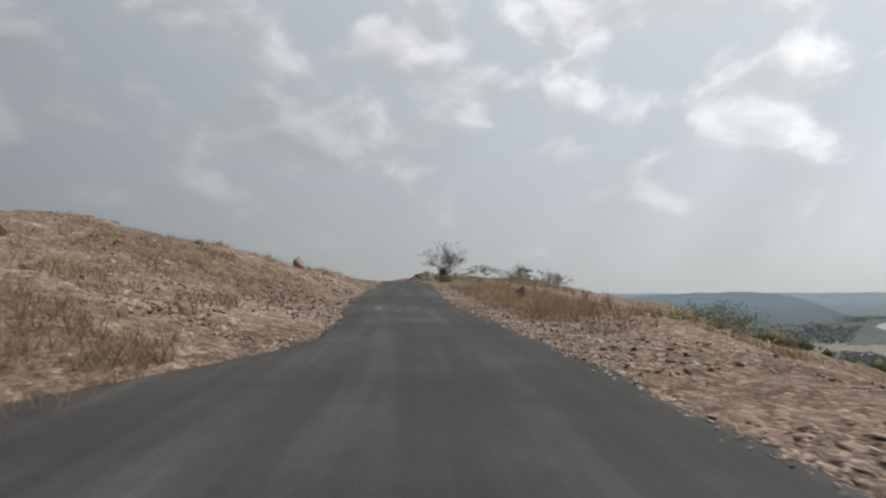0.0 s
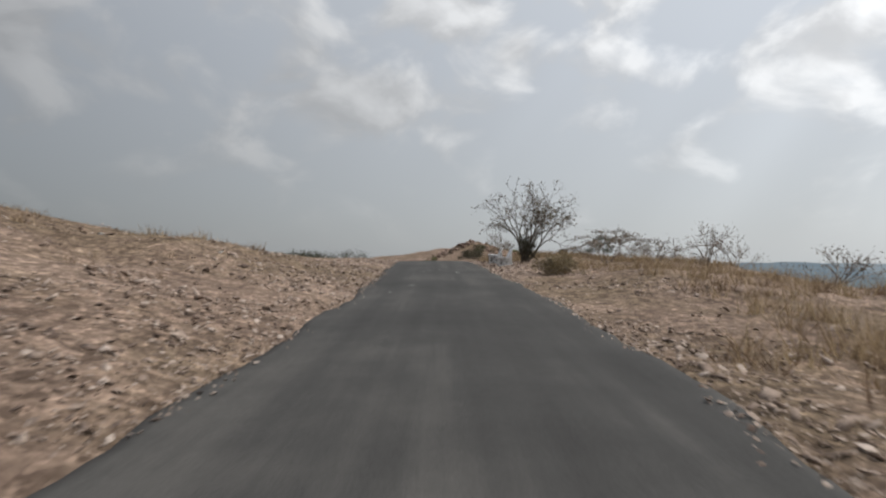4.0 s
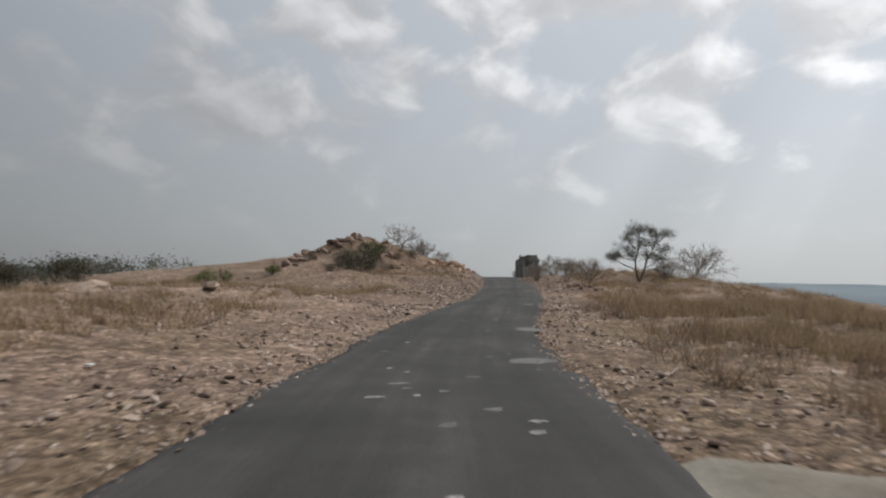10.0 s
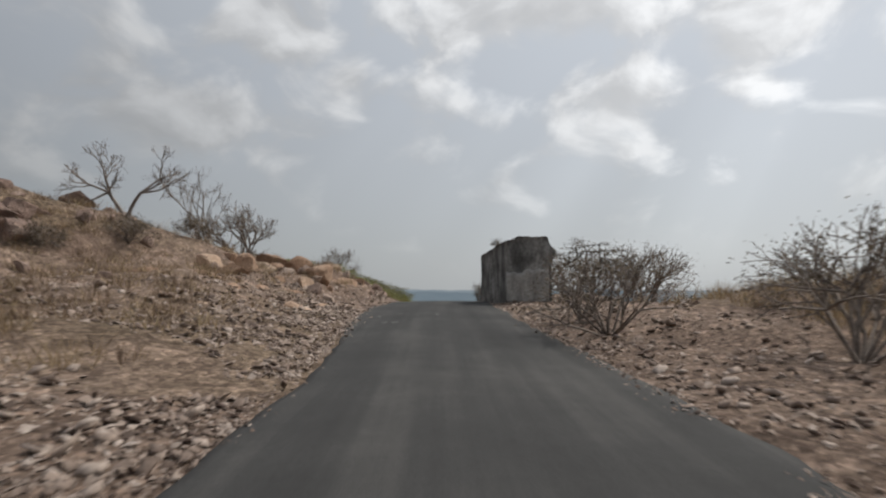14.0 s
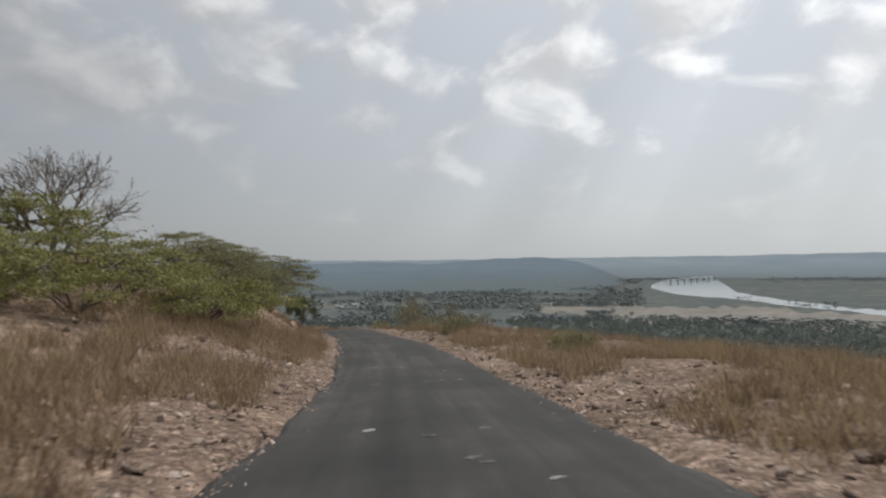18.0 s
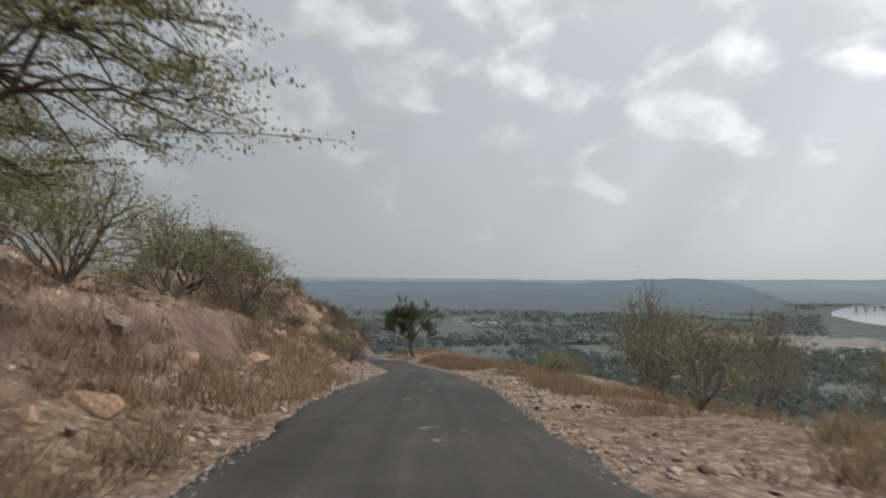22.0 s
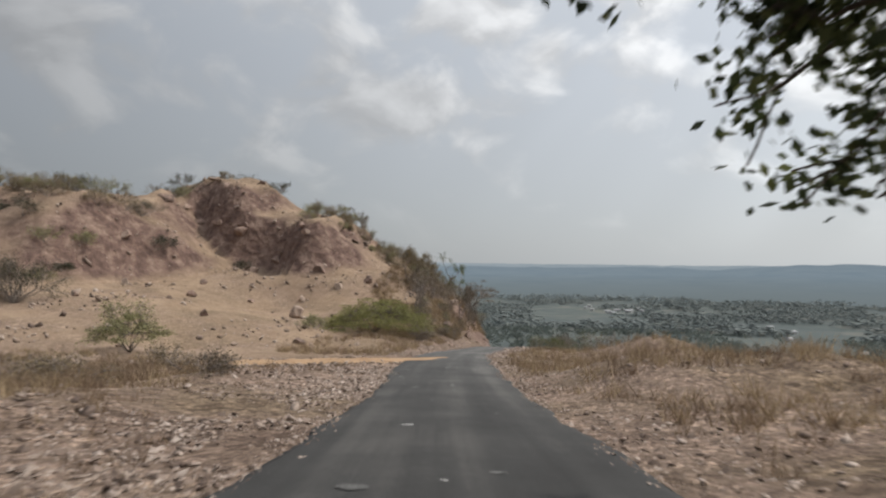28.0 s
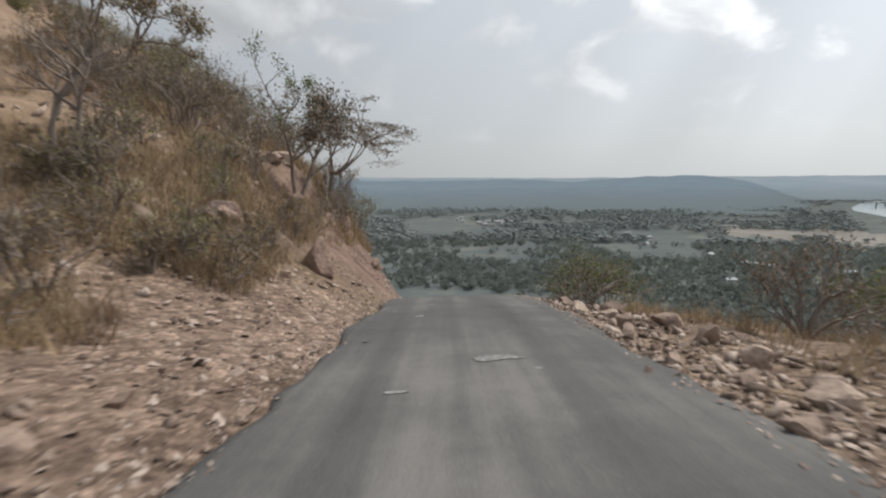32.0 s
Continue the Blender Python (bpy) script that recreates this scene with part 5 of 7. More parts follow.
for k, (x, y) in enumerate([(-15.5, 88.5), (-19, 91.5), (-9.2, 141.5), (-12.5, 131), (-11.9, 85.1), (-17.2, 98.6), (-21, 104), (-14.5, 108), (-8.5, 118)]):
    bush("low_bush", "small dusty bush among stones", (x, y), 90 + k, 0.8, 1.7, M_LEAF_GREEN, 8, 0.07, group="low dusty bushes", stems=8)
# past the wall, on the uphill side
tree("bank_tree", "bare grey tree rooted in the rocky bank", "tree", (4.0, 163.5), 101, 5.3, 0.075, 5, 2, 0.4, M_LEAF_DRY, 1, 0.06, 0.07, bark=M_TWIG, stems=2, fan=0.25, first=0.36)
bush("bare_shrub", "thin bare shrub at the tree's foot", (6.4, 164.5), 102, 1.3, 2.2, M_LEAF_DRY, 1, 0.05, stems=10)
tree("hill_tree", "small leafless tree on the hilltop", "tree", (3.6, 190.9), 103, 2.2, 0.06, 4, 3, 0.45, M_LEAF_DRY, 1, 0.06, 0.07, bark=M_TWIG, stems=3, fan=0.4, first=0.4)
bush("dark_bush", "rounded dark evergreen bush on the hilltop", (7.4, 189.2), 104, 1.4, 2.4, M_LEAF_DARK, 20, 0.08, stems=18)
tree("hill_tree", "wispy bare tree behind the green bushes", "tree", (11.6, 187.6), 105, 3.9, 0.07, 4, 3, 0.38, M_LEAF_DRY, 1, 0.06, 0.07, bark=M_TWIG, stems=4, fan=0.3, first=0.4)
for k, (x, y, h, r) in enumerate([(13.4, 183.0, 1.9, 2.6), (16.4, 186.5, 1.7, 2.3), (10.4, 180.5, 1.6, 2.3), (16.6, 191.5, 1.5, 1.9), (13.8, 189.0, 2.0, 2.4), (10.8, 186.0, 2.1, 2.6), (7.6, 182.5, 1.7, 2.3)]):
    spray_tree("green_bush", "spreading yellow-green thorn bush on the bank", "shrub", (x, y), 110 + k, h, r, M_LEAF_LIME, (0.3, -0.1), fork=0.03, trunk=0.06, limbs=7, pads=46, per=12, leaf=0.085, drop=0.62, group="green bushes on the bank", under=0.55)
for x, y, h, r, seed, lx in ((17.2, 206.6, 3.7, 2.6, 132, 0.1), (17.8, 214.2, 3.0, 2.0, 133, 0.3), (18.8, 225.0, 2.4, 1.9, 134, 0.4), (14.6, 203.5, 3.6, 2.6, 135, 0.2), (15.6, 212.0, 3.8, 2.7, 136, 0.3), (16.2, 200.6, 2.9, 2.5, 137, 0.3), (19.0, 203.6, 2.5, 2.0, 138, 0.2)):
    spray_tree("acacia_tree", "leaning acacia with feathery pale green crown", "tree", (x, y), seed, h, r, M_LEAF_PALE, (lx, -0.2), per=15, pads=58, leaf=0.056, drop=0.5, under=0.42, fork=0.12, group="acacias on the bank")
spray_tree("acacia_tree", "wide acacia on the bank leaning over the road", "tree", (19.7, 210.9), 131, 4.2, 2.7, M_LEAF_PALE, (1.05, 0.0), per=11, pads=96, leaf=0.058, drop=0.5, under=0.3, fork=0.16, trunk=0.12, limbs=8, group="acacias on the bank")
for k, (x, y, h, w) in enumerate([(18.8, 217.5, 2.4, 3.6), (19.4, 221.5, 2.4, 3.8), (20.4, 226.0, 2.1, 3.6), (16.2, 219.0, 2.6, 4.0), (14.5, 226.5, 2.6, 4.6), (18.5, 231.5, 1.9, 3.8), (20.6, 236.5, 0.9, 2.2), (17.2, 241.5, 1.4, 3.2), (20.2, 246, 1.2, 2.6), (16, 250, 1.3, 3.4), (12, 256, 1.6, 3.4), (18.2, 256, 1.0, 2.4), (8, 262, 1.6, 3.2), (14, 268, 1.2, 2.8), (10, 276, 1.5, 3.0), (3, 270, 1.8, 3.6)]):
    bush("bank_bush", "dry olive bush clinging to the bank", (x, y), 140 + k, h, w, M_LEAF_PALE if k % 2 else M_LEAF_LIME if k % 4 == 0 else M_LEAF_STRAW, 9, 0.07, group="bushes along the cut bank", stems=13)
for k, (x, y, h, w) in enumerate([(33.2, 219.0, 2.4, 3.0), (35.2, 225.0, 3.4, 2.8), (37.0, 229.5, 5.0, 3.4), (40.5, 227.0, 4.4, 3.6), (42.0, 222.0, 4.0, 3.4), (31.4, 206.0, 1.2, 2.6), (33.5, 232, 1.4, 3.0), (29.2, 196.0, 0.9, 1.8), (27.6, 181.5, 0.7, 1.5)]):
    bush("valley_side_bush", "sparse grey-green bush on the valley side", (x, y), 150 + k, h, w, M_LEAF_DRY if 250 < y < 270 else M_LEAF_PALE, 3, 0.07, group="bushes on the valley side", stems=8, depth=3)


# the lone tree at the bend
def lone_tree():
    rng = np.random.default_rng(171)
    x, y = 29.0, 269.6
    top = thing("lone_tree", "crooked roadside tree with full dark green crown", "tree", (x, y, gz(x, y) - 0.12))
    knots = np.array([(0, 0, 0), (-0.12, -0.1, 0.45), (-0.33, -0.25, 0.95), (-0.28, -0.4, 1.5), (-0.1, -0.45, 2.05)])
    along = np.linspace(0, 4, 17)
    soft = np.stack([np.interp(along, range(5), knots[:, c]) for c in range(3)], -1)
    soft[1:-1] = 0.25 * soft[:-2] + 0.5 * soft[1:-1] + 0.25 * soft[2:]
    spine = [tuple(p) for p in soft]
    rad = list(np.interp(along, [0, 0.4, 1, 4], [0.25, 0.175, 0.15, 0.13]))
    segs = [(np.array(a, float), np.array(b, float), r, q) for a, b, r, q in zip(spine, spine[1:], rad, rad[1:])]
    tips = []
    for way, length, r, depth in (((-0.55, 0.1, 0.8), 1.5, 0.105, 4), ((0.75, 0.1, 0.55), 1.7, 0.10, 4), ((-0.15, -0.45, 0.8), 1.5, 0.07, 4), ((0.15, 0.5, 0.8), 1.6, 0.07, 4), ((-0.9, -0.1, 0.42), 1.5, 0.06, 3), ((-0.15, 0.95, 0.3), 1.7, 0.06, 3), ((0.35, 0.9, 0.25), 1.7, 0.06, 3)):
        s, t = branching(rng, spine[-1], way, length, r, depth, 3, 0.5, 0.03, 0.15, 0.72)
        segs += s; tips.append(t)
    tips = np.concatenate(tips)
    g = np.array([2.85 / np.percentile(np.abs(tips[:, 0]), 97), 2.7 / np.percentile(np.abs(tips[:, 1] + 0.45), 97), 1.0])
    hz = (6.5 - 2.05) / (np.percentile(tips[:, 2], 98) - 2.05)

    def fit(p):
        p = np.array(p)
        if p[2] > 2.05:
            k = min(1, (p[2] - 2.05) / 1.0)
            return np.array([p[0] * (1 + (g[0] - 1) * k) * (1 + 0.24 * k * (p[0] < 0)), (p[1] + 0.45) * (1 + (g[1] - 1) * k) - 0.45 + 0.35 * k, 2.05 + (p[2] - 2.05) * hz * (1 - 0.11 * np.clip(p[0] * (1 + (g[0] - 1) * k), 0, 3))])
        return p
    segs = [(fit(a), fit(b), r, q) for a, b, r, q in segs]
    tips = np.array([fit(t) for t in tips])
    tips = tips[(tips[:, 2] > 1.75) & ~((tips[:, 0] < -1.6) & (tips[:, 1] < 0.3) & (tips[:, 2] < 3.2))]
    segs = [s for s in segs if s[2] > 0.035 or min(s[0][2], s[1][2]) > 1.6]
    near_tip = lambda p: np.min(np.sum((tips - p) ** 2, 1)) < 0.12
    segs = [s for s in segs if s[2] > 0.06 or near_tip(s[1])]
    v, q = tubes([s for s in segs if s[2] > 0.035], 9)
    v2, q2 = tubes([s for s in segs if s[2] <= 0.035], 4)
    part("trunk", fast_mesh("trunk", np.concatenate([v, v2]), np.concatenate([q, q2 + len(v)]), M_BARK, smooth=True), top)
    hollow = fbm(tips[:, 0] * 0.8 + 0.5 * tips[:, 1], tips[:, 2] * 0.8 + 4.0, 173, 3)
    tips = tips[hollow > -0.12 - 0.3 * (tips[:, 0] < 0.2) + 0.25 * np.clip(tips[:, 0] - 1.0, 0, 1)]
    v, q = leaves(rng, tips, 5, 0.125, 0.12, 0.6, 0.6)
    dense = leaves(rng, tips[tips[:, 0] < 0.3], 4, 0.13, 0.15, 0.7, 0.6)
    part("crown", fast_mesh("crown", np.concatenate([v, dense[0]]), np.concatenate([q, dense[1] + len(v)]), M_LEAF_TREE), top)


lone_tree()
# the hillside beyond the quarry
rng = np.random.default_rng(9)
spray_tree("green_bush", "broad pale green thorn bush at the quarry's edge", "shrub", (15.6, 313.5), 180, 2.9, 3.7, M_LEAF_LIME, (0.3, 0), fork=0.05, trunk=0.09, limbs=9, pads=120, per=13, leaf=0.085, drop=0.72, under=0.6)
bush("green_bush", "low dusty olive bush beside the quarry track", (12.0, 309.5), 181, 1.0, 2.6, M_LEAF_PALE, 7, 0.08, stems=10)
for k, (x, y, h, w) in enumerate([(-13, 326, 1.7, 4.0), (-17.5, 323.5, 1.9, 4.4), (-9.5, 325, 1.3, 3.0), (-22, 327, 2.0, 5.0), (-24, 318, 1.6, 4.0), (3.6, 300.0, 1.8, 3.2), (-4, 331.5, 1.2, 2.6), (-16, 338, 1.5, 4.0), (-3.5, 341, 1.6, 4.2), (1.5, 340, 1.5, 3.6)]):
    bush("hill_bush", "olive scrub bush on the quarry hill", (x, y), 880 + k, h, w, M_LEAF_PALE if k % 2 else M_LEAF_DULL, 6, 0.10, group="bushes on the quarry hill", stems=10)
bush("dry_shrub", "thin dry shrub on the quarry floor", (13.8, 287.5), 182, 0.9, 1.8, M_LEAF_STRAW, 4, 0.06, stems=10)
spray_tree("dry_shrub", "broad dusty olive shrub on the quarry floor", "shrub", (8.3, 293.6), 183, 2.0, 1.6, M_LEAF_PALE, (0.1, 0), fork=0.04, trunk=0.05, limbs=8, pads=34, per=9, leaf=0.07, drop=0.6, under=0.5)
for k, (x, y, h, w) in enumerate([(20.6, 260.6, 0.9, 2.0), (19.6, 263.4, 1.0, 2.4), (18.0, 266.4, 0.9, 2.2), (17.2, 270.0, 0.8, 2.2), (14.5, 276.0, 0.8, 2.4), (15.8, 280.5, 0.7, 2.0), (18.2, 282.0, 0.6, 1.8), (11.5, 284.0, 0.8, 2.4)]):
    bush("dry_shrub", "low brown shrub at the quarry's verge", (x, y), 1880 + k, h, w, M_LEAF_STRAW if k % 3 else M_LEAF_DRY, 5, 0.055, group="shrubs at the quarry's verge", stems=11)
for k in range(125):
    y = rng.uniform(313, 356); u = -3.6 - rng.random() * (1.5 + 0.30 * (y - 313) + 0.5 * max(0, y - 338))
    x = float(road_x(y)) + u
    h = rng.uniform(0.6, 1.3) if y < 329 else rng.uniform(0.9, 2.2)
    bush("slope_shrub", "bare brown shrub on the steep slope", (x, y), 200 + k, h, h * rng.uniform(1.0, 1.6), (M_LEAF_STRAW, M_LEAF_PALE, M_LEAF_STRAW, M_LEAF_DRY, M_LEAF_STRAW)[k % 5], (4, 4, 2, 3, 5)[k % 5] if y > 334 else 1 + k % 2, 0.075, group="shrubs on the steep slope", stems=6)
for k in range(44):
    x, y = rng.uniform(3, 17), rng.uniform(332, 349)
    h = rng.uniform(0.7, 1.8)
    bush("spur_shrub", "straw-brown shrub on the quarry's shoulder", (x, y), 350 + k, h, h * rng.uniform(1.0, 1.7), M_LEAF_STRAW if k % 3 else M_LEAF_PALE, 5, 0.085, group="shrubs on the quarry's shoulder", stems=7)
for k, (x, y, h, s) in enumerate([(17.4, 324.0, 3.2, 261), (21.2, 330.5, 3.6, 262), (19.3, 341.5, 5.2, 264), (15.5, 331.5, 3.6, 265)]):
    tree("slope_tree", ("leafless pale tree on the slope", "thin half-bare tree on the slope", "tall slender green tree on the slope", "straw-leaved small tree on the slope")[k], "tree", (x, y), s, h,
         0.07, 4, 3 if k != 2 else 2, 0.42, (M_LEAF_DRY, M_LEAF_DRY, M_LEAF_GREEN, M_LEAF_STRAW)[k], (0, 2, 7, 4)[k], 0.11, 0.12, bark=M_TWIG, stems=2, fan=0.25, first=0.42, lean=(0.15, 0))
spray_tree("slope_tree", "spreading flat-crowned tree at the slope's end", "tree", (21.9, 335.5), 263, 4.4, 2.3, M_LEAF_DRY, (1.4, -0.2), fork=0.3, trunk=0.09, limbs=6, pads=34, per=4, leaf=0.08, drop=0.45, bark=M_TWIG)
for k in range(54):
    x, y = rng.uniform(-38, -12), rng.uniform(309, 326)
    h = rng.uniform(0.7, 2.0)
    bush("spur_shrub", "olive scrub on the quarry's pale spur", (x, y), 400 + k, h, h * rng.uniform(1.4, 2.2), (M_LEAF_PALE, M_LEAF_STRAW, M_LEAF_STRAW, M_LEAF_DULL)[k % 4], 6, 0.10, group="shrubs on the quarry's spur", stems=8)
for k in range(30):
    x, y = -24 + rng.normal(0, 9), 362 + rng.normal(0, 5)
    h = rng.uniform(1.4, 2.6)
    bush("hill_scrub", "dark dry scrub on the hill behind the quarry", (x, y), 1900 + k, h, h * rng.uniform(1.5, 2.4), (M_LEAF_DULL, M_LEAF_STRAW, M_LEAF_DRY)[k % 3], 6, 0.13, group="scrub on the hill behind", stems=8)
bush("dark_bush", "dark olive bush at the shoulder's foot", (-7.2, 303.8), 1940, 3.0, 5.0, M_LEAF_DULL, 14, 0.08, stems=20)
bush("green_bush", "leafy yellow-green bush past the cut bank's end", (22.6, 238.0), 1941, 1.0, 2.2, M_LEAF_PALE, 8, 0.075, stems=14)
for k, (x, y, h, w) in enumerate([(23.6, 236.0, 0.8, 1.6), (22.4, 240.2, 0.9, 2.0), (21.6, 242.6, 1.0, 2.0), (21.8, 245.6, 0.9, 2.2), (20.6, 248.6, 1.0, 2.2), (19.4, 244.5, 1.1, 2.4), (21.2, 252.6, 0.8, 1.8)]):
    bush("dry_shrub", "brown dry shrub past the cut bank's end", (x, y), 1945 + k, h, w, M_LEAF_STRAW if k % 3 else M_LEAF_DRY, 5, 0.055, group="shrubs past the cut bank", stems=12)
tree("dry_tree", "thin leafless sapling on the verge", "tree", (19.9, 253.7), 1955, 1.7, 0.03, 4, 3, 0.4, M_LEAF_DRY, 1, 0.05, 0.06, bark=M_TWIG, stems=2, fan=0.3, first=0.4)
for k, (x, y, h) in enumerate([(1.7, 352, 3.4), (5.5, 350, 2.6), (-4, 351, 2.2), (9, 347, 2.4)]):
    tree("ridge_tree", "thin tree on the ridge against the sky", "tree", (x, y), 270 + k, h, 0.06, 3, 3, 0.4, M_LEAF_DRY, 4, 0.12, 0.14, bark=M_TWIG, group="trees on the ridge", first=0.45)
for k, (x, y, h, w) in enumerate([(29.4, 326.0, 1.5, 2.2), (31.0, 320.0, 1.7, 2.4), (33.5, 318.5, 2.4, 3.6), (34.5, 314.5, 2.2, 3.0), (30.4, 317.0, 1.0, 1.8), (36, 310, 1.6, 3.0), (33, 333, 2.4, 4.5), (38, 325, 2.8, 5)]):
    bush("roadside_bush", "dusty bare bush beyond the rubble verge", (x, y), 280 + k, h, w, M_LEAF_DRY if k % 2 else M_LEAF_GREEN, 4, 0.07, group="bushes beyond the verge", stems=11)


# ---------------------------------------------------------------- block wall, benches, slab
def block_wall():
    base = gz(17.6, 155) - 0.15
    top = thing("ruined_block", "blackened ruined cement block standing at the roadside", "ruin", (15.85, 155.1, base))
    o = np.array([15.85, 155.1])
    A, B, C, D = (np.array(p) - o for p in ((15.85, 155.1), (15.97, 152.2), (17.45, 151.65), (17.33, 154.55)))
    n, m = 26, 18
    s, t = np.meshgrid(np.linspace(0, 1, n), np.linspace(0, 1, n), indexing="ij")
    xy = (A * (1 - s)[..., None] + B * s[..., None]) * (1 - t)[..., None] + (D * (1 - s)[..., None] + C * s[..., None]) * t[..., None]
    hh = np.interp(s, [0, 0.04, 0.80, 1.0], [1.87, 1.90, 2.24, 2.29]) + 0.14 * ease(0.14, 0.22, t) * ease(0.7, 0.85, s) - 0.04 * t - 0.35 * ease(0.9, 1.0, t) * ease(0.5, 0.8, s) + 0.02 * fbm(s * 9, t * 9, 91, 3)
    v = [np.concatenate([xy, hh[..., None]], -1).reshape(-1, 3)]
    idx = (np.arange(n - 1)[:, None] * n + np.arange(n - 1)[None]).ravel()
    f = [np.stack([idx, idx + n, idx + n + 1, idx + 1], 1)]
    ring = [(i, 0) for i in range(n)] + [(n - 1, j) for j in range(1, n)] + [(i, n - 1) for i in range(n - 2, -1, -1)] + [(0, j) for j in range(n - 2, 0, -1)]
    rim = np.array([i * n + j for i, j in ring])
    k = len(rim)
    topv = v[0][rim]
    mid = topv[:, :2].mean(0)
    layers, start = [rim], n * n
    for q in range(1, m + 1):
        z = topv[:, 2] - (topv[:, 2] + 0.45) * q / m
        out = (topv[:, :2] - mid); out /= np.linalg.norm(out, axis=1, keepdims=True)
        bulge = 0.30 * np.exp(-((z - 1.8) / 0.24) ** 2) * np.exp(-((np.arange(k) - 2 * n) / 5.0) ** 2) + 0.018 * fbm(np.arange(k) * 0.23, z * 2.2, 92, 3) + 0.025 * (q > m * 0.55) * (vnoise(np.arange(k) * 0.11, z * 0 + 2.0, 93) > -0.2)
        v.append(np.concatenate([topv[:, :2] + out * bulge[:, None], z[:, None]], 1))
        layers.append(np.arange(start, start + k)); start += k
    for a, b in zip(layers, layers[1:]):
        f.append(np.stack([a, np.roll(a, -1), np.roll(b, -1), b], 1))
    part("wall", fast_mesh("wall", np.concatenate(v), np.concatenate(f), M_BLOCKWALL), top)
    # patch of paler render on the end that faces up the road
    d = C - B; L = np.linalg.norm(d); d /= L
    nrm = np.array([d[1], -d[0]])
    ss, zz = np.meshgrid(np.linspace(-0.04, 0.95, 44), np.linspace(0.03, 1.0, 12), indexing="ij")
    height = 1.12 + 0.1 * ease(0.3, 0.41, ss) + 0.05 * vnoise(ss * 14, ss * 0, 95)
    pz = zz * height
    lip = np.where((zz > 0.96) | (ss > 0.94), -0.05, 0.085) + 0.01 * fbm(ss * 14, zz * 8, 96, 2)
    p = B + (ss * L)[..., None] * d + nrm * lip[..., None]
    a, b = ss.shape
    idx = (np.arange(a - 1)[:, None] * b + np.arange(b - 1)[None]).ravel()
    part("render_patch", fast_mesh("render_patch", np.concatenate([p, pz[..., None]], -1).reshape(-1, 3), np.stack([idx, idx + b, idx + b + 1, idx + 1], 1), M_PLASTER), top, "paler grey cement render")


block_wall()
spray_tree("thorn_tree", "twiggy half-bare thorn tree behind the ruined block", "tree", (19.4, 152.8), 342, 2.5, 1.8, M_LEAF_DRY, (0.2, 0.0), fork=0.05, trunk=0.05, limbs=7, pads=34, per=3, leaf=0.06, drop=0.5, under=0.5)
bush("wall_weed", "sprig of weed growing from the wall top", (16.15, 153.6), 300, 0.3, 0.7, M_LEAF_DRY, 3, 0.05, stems=4)
bpy.data.objects["wall_weed"].location.z = gz(17.6, 155) - 0.15 + 2.1
for k, (x, y, h) in enumerate([(15.95, 155.75, 0.9), (16.3, 156.3, 0.7)]):
    bush("wall_foot_weed", "leggy brown weed at the block's foot", (x, y), 302 + k, h, 0.6, M_LEAF_DRY, 2, 0.05, group="weeds at the block's foot", stems=5)

M_BLUE = surface("faded blue lettering", [(0.3, (0.10, 0.13, 0.22)), (0.7, (0.17, 0.21, 0.31))], 6, 0.8, 0)
M_BLACK = surface("black stain", [(0.3, (0.02, 0.02, 0.022)), (0.7, (0.06, 0.06, 0.06))], 6, 0.8, 0)


def slab_profile(name, outline, y0, y1, mat):
    """A cast slab: an outline in x and z, drawn out along y, edges eased."""
    bm = bmesh.new()
    a = [bm.verts.new((x, y0, z)) for x, z in outline]
    b = [bm.verts.new((x, y1, z)) for x, z in outline]
    bm.faces.new(a); bm.faces.new(b[::-1])
    for i in range(len(a)):
        j = (i + 1) % len(a)
        bm.faces.new((a[j], a[i], b[i], b[j]))
    bmesh.ops.recalc_face_normals(bm, faces=bm.faces)
    bmesh.ops.bevel(bm, geom=bm.edges[:], offset=0.012, segments=2, affect="EDGES", profile=0.7)
    return bm_mesh(name, bm, mat)


